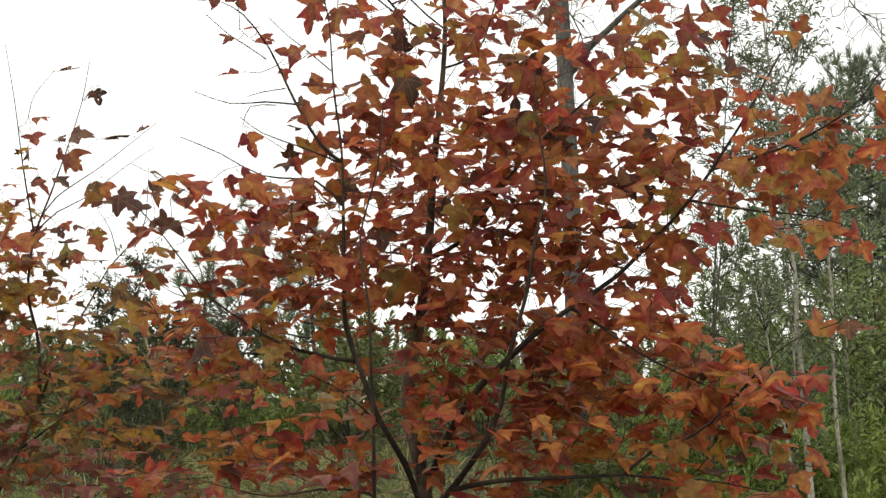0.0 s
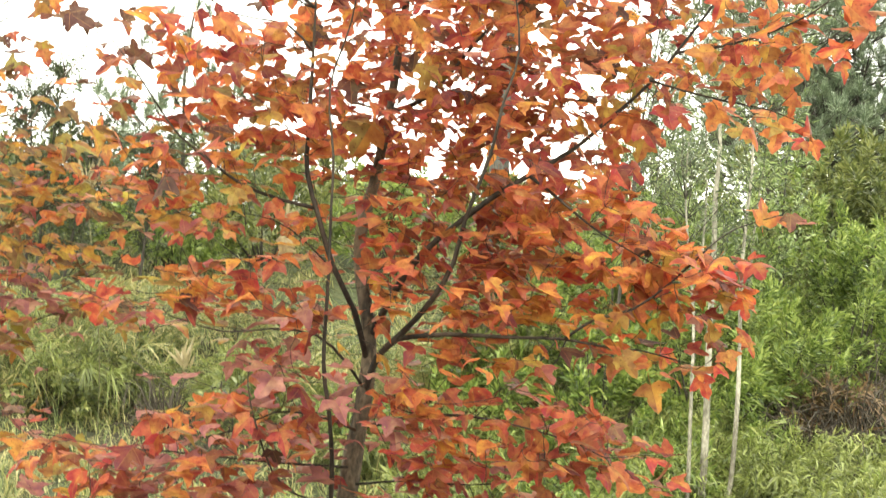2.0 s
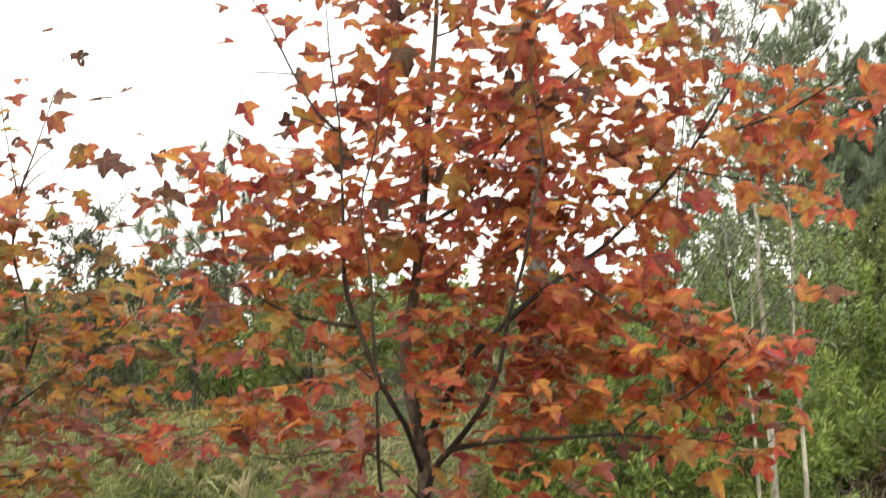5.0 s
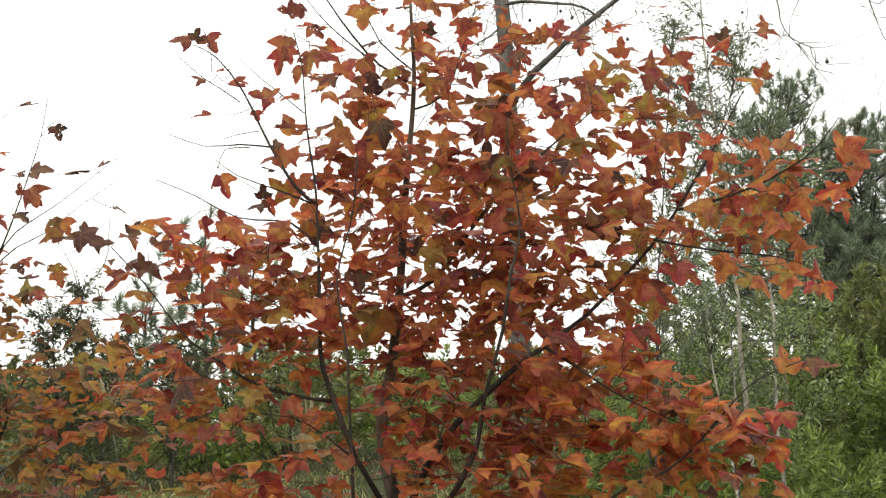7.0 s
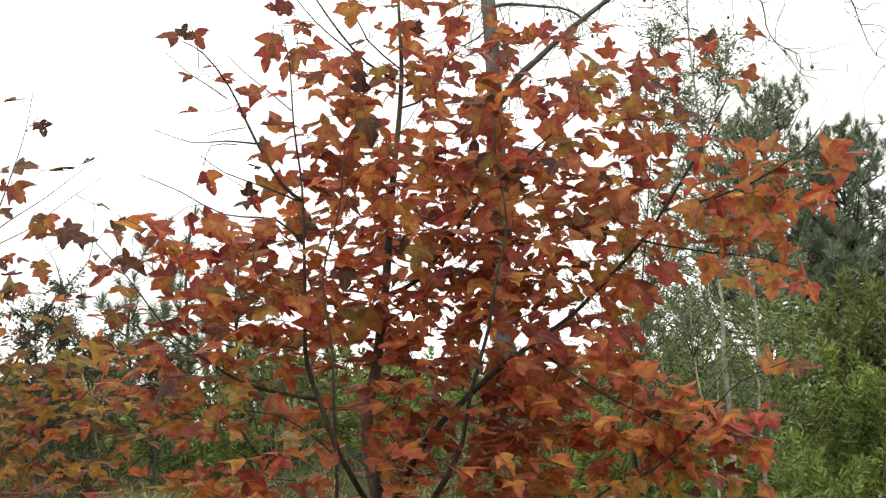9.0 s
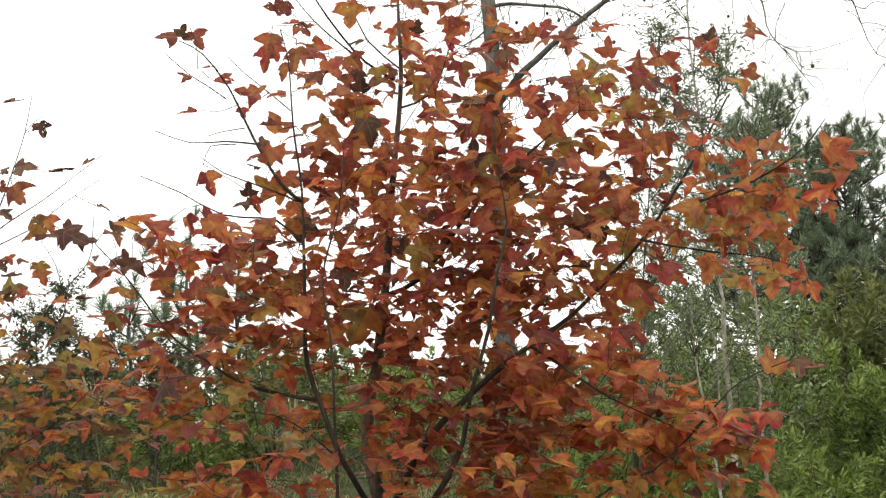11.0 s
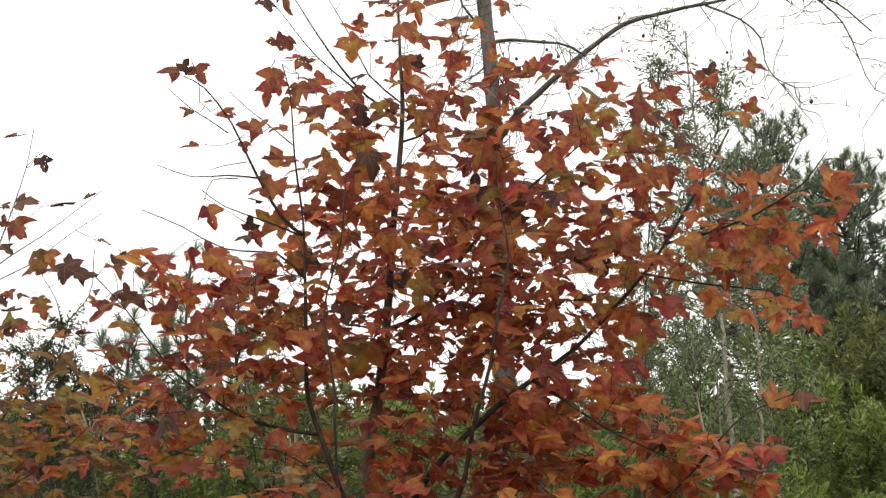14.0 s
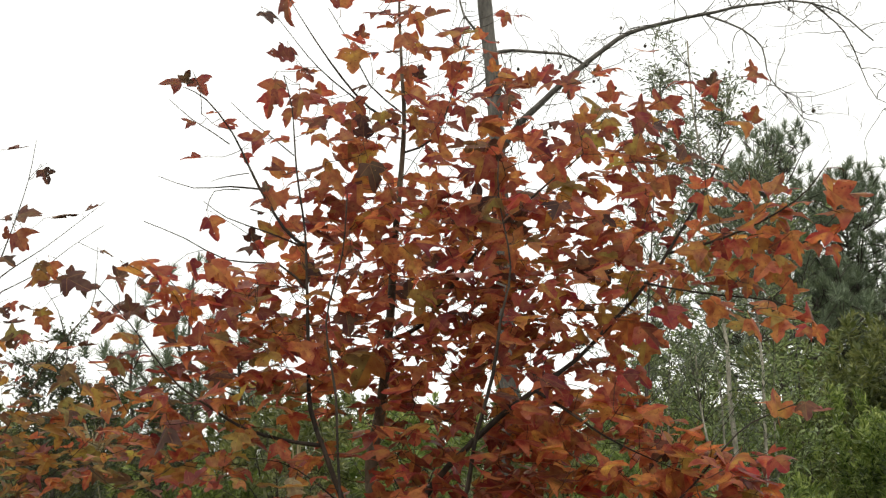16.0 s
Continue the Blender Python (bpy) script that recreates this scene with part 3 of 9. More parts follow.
tree.limb("branch", [(-0.14, 3.70, 2.88), (-0.24, 3.66, 2.93), (-0.32, 3.62, 3.01), (-0.40, 3.60, 3.12), (-0.48, 3.60, 3.25)], 0.005, 0.0015)
tree.limb("branch", [(-0.26, 3.66, 2.94), (-0.40, 3.62, 3.05), (-0.53, 3.60, 3.21)], 0.003, 0.001)
tree.limb("branch", [(-0.13, 3.70, 2.92), (-0.24, 3.70, 3.02), (-0.30, 3.70, 3.15), (-0.38, 3.70, 3.29)], 0.003, 0.0012)
tree.limb("branch", [(-0.14, 3.70, 2.79), (-0.03, 3.72, 2.85), (0.03, 3.72, 3.02), (0.09, 3.72, 3.22)], 0.004, 0.0012)
tree.limb("branch", [(-0.16, 3.69, 2.19), (-0.07, 3.60, 2.22), (0.03, 3.56, 2.34), (0.11, 3.54, 2.45), (0.28, 3.52, 2.61), (0.42, 3.52, 2.73)], 0.008, 0.002)
tree.limb("branch", [(0.66, 3.52, 2.42), (0.74, 3.42, 2.42), (0.85, 3.36, 2.45), (0.94, 3.30, 2.49), (1.01, 3.26, 2.54), (1.07, 3.24, 2.62)], 0.005, 0.0015)
tree.limb("branch", [(0.59, 3.52, 2.33), (0.67, 3.42, 2.29), (0.79, 3.36, 2.26), (0.90, 3.32, 2.24), (1.01, 3.30, 2.20)], 0.004, 0.0012)
tree.limb("branch", [(-0.14, 3.58, 1.23), (0.01, 3.45, 1.29), (0.16, 3.35, 1.31), (0.30, 3.28, 1.30), (0.45, 3.24, 1.27), (0.57, 3.22, 1.22)], 0.006, 0.0015)
tree.limb("branch", [(-0.15, 3.58, 1.21), (-0.27, 3.45, 1.26), (-0.39, 3.35, 1.27), (-0.48, 3.30, 1.22), (-0.58, 3.26, 1.19)], 0.005, 0.0015)
tree.limb("branch", [(-0.16, 3.58, 1.34), (-0.22, 3.50, 1.42), (-0.30, 3.40, 1.49), (-0.42, 3.32, 1.50), (-0.54, 3.28, 1.48), (-0.69, 3.26, 1.51)], 0.005, 0.0015)
tree.limb("branch", [(-0.13, 3.56, 0.99), (-0.33, 3.30, 1.07), (-0.41, 3.20, 1.22), (-0.45, 3.18, 1.35), (-0.45, 3.18, 1.41)], 0.005, 0.0015)
tree.limb("branch", [(-0.17, 3.56, 1.11), (-0.38, 3.30, 1.14), (-0.64, 3.18, 1.16), (-0.78, 3.15, 1.16), (-0.93, 3.12, 1.18)], 0.004, 0.0012)
tree.limb("branch", [(-0.17, 3.56, 1.06), (-0.01, 3.40, 1.11), (0.16, 3.30, 1.13), (0.35, 3.25, 1.17)], 0.004, 0.0012)
tree.limb("branch", [(-0.28, 3.46, 1.68), (-0.36, 3.40, 1.75), (-0.45, 3.34, 1.80), (-0.58, 3.30, 1.81)], 0.003, 0.001)
tree.limb("branch", [(-0.64, 3.45, 2.74), (-0.70, 3.44, 2.78), (-0.75, 3.43, 2.81), (-0.82, 3.42, 2.87)], 0.002, 0.001)
tree.limb("branch", [(-0.60, 3.42, 2.59), (-0.67, 3.40, 2.58), (-0.69, 3.40, 2.52)], 0.0018, 0.0009)
tree.limb("branch", [(-0.58, 3.45, 2.65), (-0.64, 3.42, 2.63), (-0.68, 3.40, 2.61)], 0.0016, 0.0009)
tree.limb("branch", [(-0.45, 3.47, 2.71), (-0.53, 3.48, 2.78), (-0.59, 3.49, 2.83), (-0.65, 3.50, 2.89)], 0.002, 0.001)

# single leaves against the sky and along the outer shoots
for spec in (
    (-0.57, 3.64, 3.23, 0.071, -60, "d", .7),
    (-0.51, 3.67, 3.27, 0.090, -90, "c", .8),
    (-0.54, 3.69, 3.12, 0.069, 180, "c", .9),
    (-0.51, 3.73, 3.14, 0.061, -80, "c", .9),
    (-0.55, 3.67, 2.99, 0.084, -100, "c", .9),
    (-0.57, 3.73, 2.97, 0.076, -95, "c", .9),
    (-0.50, 3.46, 2.89, 0.057, -80, "r", .7),
    (-0.53, 3.59, 3.00, 0.041, 160, "r", .5),
    (-0.45, 3.73, 3.07, 0.067, -50, "r", .5),
    (-0.48, 3.64, 3.05, 0.054, 190, "c", .3),
    (-0.41, 3.72, 3.08, 0.043, 10, "r", .3),
    (-0.28, 3.48, 3.08, 0.074, 170, "c", .6),
    (-0.26, 3.59, 3.16, 0.044, 80, "c", .8),
):
    tree.leaf(*spec)
for spec in (
    (-0.28, 3.52, 3.03, 0.081, -90, "o", .9),
    (-0.30, 3.61, 3.10, 0.074, 180, "r", .8),
    (-0.27, 3.62, 2.99, 0.053, 180, "d", .6),
    (-0.19, 3.45, 2.97, 0.028, 60, "r", .6),
    (-0.39, 3.52, 2.91, 0.080, -20, "r", .7),
    (-0.45, 3.53, 2.89, 0.087, -95, "r", .8),
    (-0.44, 3.72, 3.01, 0.061, 150, "r", .6),
    (-0.50, 3.68, 2.91, 0.066, -110, "r", .8),
    (-0.33, 3.50, 2.85, 0.071, -60, "o", .8),
    (-0.38, 3.69, 2.91, 0.084, 200, "c", .7),
    (-0.39, 3.49, 2.82, 0.071, -150, "r", .7),
    (-0.31, 3.64, 2.94, 0.059, 0, "r", .6),
    (-0.26, 3.49, 2.87, 0.066, -60, "r", .6),
):
    tree.leaf(*spec)
for spec in (
    (-0.25, 3.45, 2.81, 0.045, -100, "d", .8),
    (-0.30, 3.71, 2.88, 0.061, -90, "r", .8),
    (-0.23, 3.51, 3.19, 0.052, 180, "r", .5),
    (-0.17, 3.51, 3.18, 0.072, 0, "r", .6),
    (-0.17, 3.74, 3.16, 0.046, 180, "d", .5),
    (-0.24, 3.71, 3.14, 0.052, 180, "c", .2),
    (-0.18, 3.54, 3.15, 0.058, 180, "c", .2),
    (-0.19, 3.74, 2.93, 0.061, 170, "o", .7),
    (-0.20, 3.61, 2.87, 0.059, -90, "y", .8),
    (-0.16, 3.65, 2.92, 0.045, 20, "c", .6),
    (-0.16, 3.51, 2.92, 0.052, 180, "y", .5),
    (-0.17, 3.73, 2.89, 0.061, -40, "r", .6),
    (-0.34, 3.66, 3.31, 0.075, 90, "c", .8),
):
    tree.leaf(*spec)
for spec in (
    (-0.42, 3.74, 3.37, 0.076, 0, "r", .6),
    (-0.18, 3.72, 3.36, 0.091, 60, "r", .8),
    (-0.08, 3.54, 3.27, 0.087, 0, "c", .7),
):
    tree.leaf(*spec)
for spec in (
    (-0.15, 3.58, 3.20, 0.073, -160, "c", .6),
    (-0.08, 3.52, 3.16, 0.072, -60, "o", .8),
    (-0.02, 3.51, 3.18, 0.080, 20, "r", .7),
    (0.01, 3.49, 3.12, 0.074, 190, "r", .6),
    (0.08, 3.56, 3.14, 0.052, 0, "y", .6),
    (0.11, 3.65, 3.18, 0.048, 100, "o", .8),
    (-0.11, 3.47, 3.07, 0.085, -60, "r", .9),
    (-0.10, 3.67, 3.16, 0.066, 80, "o", .8),
    (-0.06, 3.57, 3.08, 0.058, -50, "r", .8),
    (-0.01, 3.56, 3.09, 0.073, 180, "r", .8),
    (0.05, 3.72, 3.15, 0.073, 10, "o", .8),
    (0.09, 3.61, 3.11, 0.044, 0, "r", .5),
    (0.02, 3.56, 3.02, 0.058, -90, "r", .9),
):
    tree.leaf(*spec)
for spec in (
    (0.03, 3.61, 3.01, 0.047, -90, "r", .8),
    (-0.08, 3.68, 3.06, 0.048, 70, "d", .7),
    (-0.11, 3.49, 2.98, 0.057, -90, "r", .9),
    (-0.16, 3.76, 3.06, 0.049, -100, "r", .7),
    (-0.08, 3.48, 2.90, 0.071, -30, "r", .8),
    (-0.14, 3.69, 2.99, 0.060, 180, "y", .6),
    (-0.02, 3.72, 2.94, 0.085, -90, "r", .9),
    (-0.05, 3.48, 2.86, 0.054, 170, "o", .7),
    (0.07, 3.71, 2.92, 0.082, -80, "r", .9),
    (0.03, 3.58, 2.92, 0.056, 30, "c", .4),
    (-0.16, 3.64, 2.91, 0.060, 150, "c", .7),
    (-0.09, 3.47, 2.84, 0.054, -90, "y", .8),
    (-0.08, 3.48, 2.80, 0.057, -90, "y", .8),
):
    tree.leaf(*spec)
for spec in (
    (-0.04, 3.52, 2.83, 0.046, 0, "r", .6),
    (0.20, 3.76, 3.28, 0.064, -100, "r", .9),
    (0.24, 3.53, 3.19, 0.061, 0, "c", .5),
    (0.16, 3.70, 3.09, 0.045, 100, "o", .9),
    (0.21, 3.75, 3.08, 0.067, -20, "o", .9),
    (0.19, 3.75, 3.05, 0.077, 190, "r", .8),
    (0.26, 3.57, 2.99, 0.055, 100, "r", .8),
    (0.28, 3.58, 3.01, 0.047, 80, "o", .8),
    (0.32, 3.63, 3.03, 0.068, 60, "c", .9),
    (0.32, 3.70, 3.02, 0.064, 200, "r", .7),
    (0.22, 3.50, 2.94, 0.054, 0, "r", .6),
    (0.12, 3.69, 2.99, 0.075, 170, "o", .7),
    (0.15, 3.71, 2.97, 0.073, -20, "c", .6),
):
    tree.leaf(*spec)
for spec in (
    (0.22, 3.73, 2.98, 0.076, -50, "c", .9),
    (0.19, 3.48, 2.88, 0.057, -100, "d", .8),
    (0.25, 3.75, 2.98, 0.034, -10, "y", .6),
    (0.16, 3.50, 2.82, 0.086, 0, "c", .5),
    (0.10, 3.57, 2.85, 0.061, 190, "c", .6),
    (0.14, 3.65, 2.87, 0.063, -60, "r", .6),
):
    tree.leaf(*spec)
for spec in (
    (0.34, 3.68, 3.07, 0.054, 80, "c", .9),
    (0.36, 3.50, 2.95, 0.060, 180, "c", .8),
    (0.41, 3.68, 3.04, 0.069, 60, "c", .9),
    (0.39, 3.56, 2.94, 0.052, -90, "r", .8),
    (0.41, 3.49, 2.94, 0.046, 0, "c", .4),
    (0.47, 3.50, 2.99, 0.037, 90, "r", .8),
    (0.49, 3.45, 2.97, 0.051, 20, "c", .5),
    (0.47, 3.42, 2.94, 0.045, -10, "o", .4),
    (0.50, 3.44, 2.90, 0.065, 90, "c", .9),
    (0.57, 3.61, 2.95, 0.056, -10, "r", .5),
    (0.48, 3.70, 2.96, 0.079, 150, "y", .7),
    (0.47, 3.45, 2.84, 0.073, -160, "y", .6),
    (0.51, 3.41, 2.82, 0.064, -30, "r", .7),
):
    tree.leaf(*spec)
for spec in (
    (0.54, 3.70, 2.88, 0.069, -70, "y", .8),
    (0.50, 3.56, 2.80, 0.055, -60, "r", .7),
    (0.60, 3.52, 2.88, 0.075, 100, "r", .9),
    (0.61, 3.47, 2.81, 0.094, -30, "c", .9),
    (0.61, 3.58, 2.86, 0.076, 180, "r", .8),
    (0.68, 3.65, 2.95, 0.072, 120, "r", .8),
    (0.70, 3.54, 2.88, 0.081, -50, "r", .9),
    (0.71, 3.53, 2.82, 0.055, -70, "r", .8),
    (0.64, 3.42, 2.78, 0.050, -20, "d", .8),
    (0.41, 3.67, 2.89, 0.087, 170, "r", .8),
    (0.41, 3.41, 2.82, 0.059, 90, "o", .8),
    (0.40, 3.55, 2.80, 0.067, -100, "r", .8),
    (0.33, 3.65, 2.88, 0.063, 185, "d", .4),
):
    tree.leaf(*spec)
for spec in (
    (0.44, 3.44, 2.78, 0.053, 0, "d", .5),
    (0.35, 3.62, 2.79, 0.077, 190, "r", .8),
    (0.45, 3.68, 2.80, 0.093, -80, "o", .9),
    (0.46, 3.59, 2.74, 0.062, -70, "o", .9),
    (0.40, 3.64, 2.78, 0.062, 180, "y", .7),
    (0.57, 3.43, 2.73, 0.073, 80, "y", .8),
    (0.56, 3.53, 2.74, 0.089, 190, "r", .8),
    (0.61, 3.44, 2.73, 0.051, 0, "r", .5),
    (0.61, 3.65, 2.75, 0.078, -30, "r", .8),
    (0.49, 3.49, 2.73, 0.046, 180, "r", .7),
    (0.68, 3.54, 2.72, 0.075, 0, "y", .8),
    (0.67, 3.70, 2.76, 0.070, 180, "y", .7),
    (0.77, 3.66, 2.77, 0.081, 20, "d", .8),
):
    tree.leaf(*spec)
for spec in (
    (0.74, 3.69, 2.81, 0.063, 120, "d", .9),
    (0.71, 3.54, 2.97, 0.046, 180, "c", .4),
    (0.75, 3.55, 2.97, 0.072, 0, "c", .4),
    (0.82, 3.62, 2.98, 0.062, -30, "c", .8),
    (0.83, 3.54, 2.98, 0.046, 80, "d", .8),
):
    tree.leaf(*spec)
for spec in (
    (-0.64, 3.45, 2.80, 0.051, -30, "c", .4),
    (-0.58, 3.48, 2.77, 0.077, 180, "r", .8),
    (-0.54, 3.42, 2.75, 0.056, 30, "r", .6),
    (-0.49, 3.47, 2.76, 0.057, 180, "r", .6),
    (-0.62, 3.62, 2.75, 0.038, -80, "c", .8),
    (-0.51, 3.61, 2.72, 0.083, 100, "o", .8),
    (-0.52, 3.53, 2.68, 0.061, 190, "r", .6),
    (-0.46, 3.50, 2.67, 0.046, 0, "r", .5),
    (-0.40, 3.46, 2.78, 0.059, 200, "r", .5),
    (-0.36, 3.40, 2.74, 0.058, -40, "o", .7),
    (-0.31, 3.45, 2.75, 0.084, 190, "r", .8),
    (-0.27, 3.57, 2.75, 0.096, -80, "c", .9),
    (-0.23, 3.59, 2.78, 0.076, 0, "r", .8),
):
    tree.leaf(*spec)
for spec in (
    (-0.29, 3.47, 2.72, 0.059, -90, "r", .8),
    (-0.21, 3.57, 2.76, 0.058, 0, "r", .3),
    (-0.25, 3.57, 2.83, 0.061, 90, "d", .8),
    (-0.19, 3.55, 2.82, 0.061, 20, "r", .7),
    (-0.42, 3.54, 2.84, 0.072, 180, "r", .8),
    (-0.40, 3.56, 2.69, 0.061, 0, "r", .5),
    (-0.44, 3.47, 2.63, 0.065, 185, "r", .5),
    (-0.35, 3.55, 2.69, 0.075, 110, "y", .9),
    (-0.32, 3.45, 2.62, 0.087, -60, "r", .8),
    (-0.38, 3.50, 2.62, 0.071, 190, "r", .6),
    (-0.38, 3.56, 2.62, 0.050, -60, "r", .8),
    (-0.42, 3.55, 2.59, 0.067, 200, "r", .7),
    (-0.51, 3.45, 2.58, 0.085, 120, "r", .8),
):
    tree.leaf(*spec)
for spec in (
    (-0.48, 3.61, 2.62, 0.074, 10, "r", .5),
    (-0.56, 3.54, 2.59, 0.061, 200, "r", .6),
    (-0.56, 3.52, 2.55, 0.046, 180, "d", .3),
    (-0.52, 3.38, 2.59, 0.036, 100, "d", .8),
    (-0.25, 3.51, 2.70, 0.075, -80, "y", .9),
    (-0.21, 3.44, 2.64, 0.087, -70, "d", .9),
    (-0.18, 3.54, 2.68, 0.075, -40, "r", .8),
    (-0.25, 3.49, 2.65, 0.046, 100, "d", .8),
    (-0.27, 3.58, 2.63, 0.091, -90, "r", .9),
    (-0.30, 3.54, 2.55, 0.090, -80, "r", .9),
    (-0.33, 3.57, 2.57, 0.076, -110, "r", .8),
    (-0.17, 3.46, 2.57, 0.074, -60, "o", .9),
    (-0.19, 3.53, 2.57, 0.061, 180, "o", .8),
):
    tree.leaf(*spec)
for spec in (
    (-0.42, 3.56, 2.53, 0.081, 170, "c", .7),
    (-0.39, 3.58, 2.55, 0.061, 90, "r", .8),
    (-0.44, 3.46, 2.49, 0.059, -40, "o", .7),
    (-0.53, 3.58, 2.51, 0.082, 150, "y", .9),
    (-0.49, 3.59, 2.48, 0.062, -90, "o", .7),
    (-0.28, 3.55, 2.52, 0.075, -120, "o", .8),
    (-0.23, 3.61, 2.53, 0.092, -100, "y", .9),
    (-0.25, 3.61, 2.56, 0.074, 180, "y", .5),
    (-0.31, 3.50, 2.48, 0.060, 200, "r", .7),
    (-0.21, 3.51, 2.47, 0.075, -80, "r", .9),
    (-0.15, 3.42, 2.51, 0.059, -60, "r", .8),
    (-0.37, 3.58, 2.49, 0.073, -30, "r", .7),
    (-0.59, 3.60, 2.50, 0.047, 90, "d", .7),
):
    tree.leaf(*spec)
for spec in (
    (-0.59, 3.49, 2.43, 0.051, 190, "d", .6),
    (-0.56, 3.55, 2.44, 0.061, -60, "c", .8),
    (-0.70, 3.55, 2.51, 0.073, -70, "c", .85),
    (-0.85, 3.56, 2.98, 0.070, 180, "c", .8),
    (-0.77, 3.42, 2.94, 0.042, 70, "d", .8),
    (-0.76, 3.57, 2.97, 0.073, -60, "c", .9),
    (-0.78, 3.52, 2.84, 0.049, 160, "c", .6),
    (-0.71, 3.54, 2.87, 0.046, 10, "c", .4),
    (-0.66, 3.48, 2.80, 0.057, -20, "c", .5),
    (-0.77, 3.53, 2.72, 0.061, 190, "c", .5),
):
    tree.leaf(*spec)
for spec in (
    (-0.08, 3.62, 2.81, 0.062, -90, "y", .9),
    (-0.03, 3.57, 2.83, 0.076, -80, "r", .8),
    (-0.01, 3.60, 2.79, 0.062, -90, "c", .7),
    (0.03, 3.35, 2.76, 0.057, -20, "r", .6),
    (-0.01, 3.40, 2.68, 0.078, 180, "o", .9),
    (-0.04, 3.50, 2.73, 0.054, 120, "r", .8),
    (0.05, 3.57, 2.73, 0.070, 0, "r", .6),
    (0.10, 3.42, 2.72, 0.073, 190, "d", .4),
    (0.15, 3.59, 2.78, 0.076, 0, "r", .6),
    (0.15, 3.57, 2.74, 0.090, -60, "d", .9),
    (0.11, 3.36, 2.64, 0.085, -100, "r", .9),
    (-0.05, 3.51, 2.64, 0.083, 160, "o", .9),
    (-0.03, 3.42, 2.63, 0.045, 80, "o", .8),
):
    tree.leaf(*spec)
for spec in (
    (0.00, 3.36, 2.59, 0.058, 0, "r", .5),
    (-0.10, 3.39, 2.56, 0.072, -60, "r", .8),
    (-0.16, 3.45, 2.59, 0.059, 100, "r", .7),
    (0.07, 3.41, 2.62, 0.072, -100, "r", .9),
    (0.09, 3.41, 2.56, 0.086, 100, "d", .9),
    (0.07, 3.35, 2.53, 0.071, 180, "r", .8),
    (0.15, 3.51, 2.64, 0.083, -90, "r", .9),
    (0.18, 3.48, 2.66, 0.074, -80, "r", .8),
    (0.02, 3.56, 2.67, 0.047, 0, "r", .6),
    (0.24, 3.55, 2.62, 0.084, 0, "d", .6),
    (0.20, 3.43, 2.59, 0.059, -60, "r", .7),
    (0.24, 3.67, 2.83, 0.078, -20, "r", .7),
    (0.26, 3.34, 2.72, 0.063, 60, "o", .7),
):
    tree.leaf(*spec)
for spec in (
    (0.29, 3.49, 2.73, 0.074, -40, "c", .9),
    (0.30, 3.44, 2.78, 0.059, 20, "d", .5),
    (-0.16, 3.49, 2.53, 0.074, -90, "r", .8),
    (-0.10, 3.38, 2.52, 0.077, -30, "o", .8),
    (-0.07, 3.64, 2.56, 0.077, 180, "y", .7),
    (-0.03, 3.47, 2.50, 0.074, -40, "r", .8),
    (-0.08, 3.35, 2.45, 0.071, 160, "o", .7),
    (0.03, 3.56, 2.50, 0.090, 180, "o", .8),
    (0.06, 3.37, 2.50, 0.072, 90, "r", .8),
    (0.11, 3.54, 2.54, 0.075, -60, "r", .8),
    (0.13, 3.46, 2.47, 0.088, -100, "r", .9),
    (0.08, 3.55, 2.47, 0.075, 0, "y", .8),
    (0.23, 3.68, 2.56, 0.093, 60, "d", .9),
):
    tree.leaf(*spec)
for spec in (
    (0.20, 3.63, 2.51, 0.077, 200, "r", .8),
    (0.26, 3.49, 2.54, 0.074, -30, "r", .8),
    (0.17, 3.63, 2.59, 0.077, -80, "r", .8),
    (0.29, 3.57, 2.61, 0.061, 0, "r", .6),
    (0.31, 3.47, 2.66, 0.060, 80, "o", .8),
):
    tree.leaf(*spec)
for spec in (
    (0.33, 3.39, 2.64, 0.072, -60, "r", .9),
    (0.35, 3.53, 2.64, 0.089, 200, "y", .7),
    (0.39, 3.52, 2.63, 0.089, 0, "y", .8),
    (0.33, 3.65, 2.70, 0.063, 90, "r", .7),
    (0.45, 3.65, 2.70, 0.078, 20, "r", .6),
    (0.38, 3.53, 2.59, 0.075, -80, "o", .8),
    (0.33, 3.45, 2.53, 0.073, -110, "d", .9),
    (0.32, 3.63, 2.53, 0.062, 180, "r", .8),
    (0.40, 3.34, 2.52, 0.085, -20, "r", .8),
    (0.45, 3.37, 2.51, 0.072, 0, "o", .7),
    (0.43, 3.52, 2.51, 0.083, 200, "r", .8),
    (0.39, 3.54, 2.52, 0.061, 190, "r", .6),
    (0.47, 3.39, 2.49, 0.058, -30, "d", .8),
):
    tree.leaf(*spec)
for spec in (
    (0.54, 3.54, 2.65, 0.098, 170, "r", .8),
    (0.61, 3.63, 2.65, 0.092, -60, "r", .9),
    (0.61, 3.46, 2.65, 0.065, 80, "o", .9),
    (0.56, 3.48, 2.59, 0.088, 200, "r", .8),
    (0.61, 3.41, 2.58, 0.059, -60, "r", .8),
    (0.66, 3.43, 2.60, 0.073, -80, "r", .9),
    (0.72, 3.65, 2.69, 0.063, 0, "r", .6),
    (0.58, 3.46, 2.54, 0.059, -100, "r", .9),
    (0.63, 3.65, 2.57, 0.063, -60, "o", .8),
    (0.61, 3.63, 2.52, 0.071, -120, "c", .9),
    (0.61, 3.53, 2.49, 0.061, 0, "c", .7),
    (0.51, 3.42, 2.46, 0.073, 180, "o", .8),
    (0.57, 3.65, 2.49, 0.069, -70, "r", .9),
):
    tree.leaf(*spec)
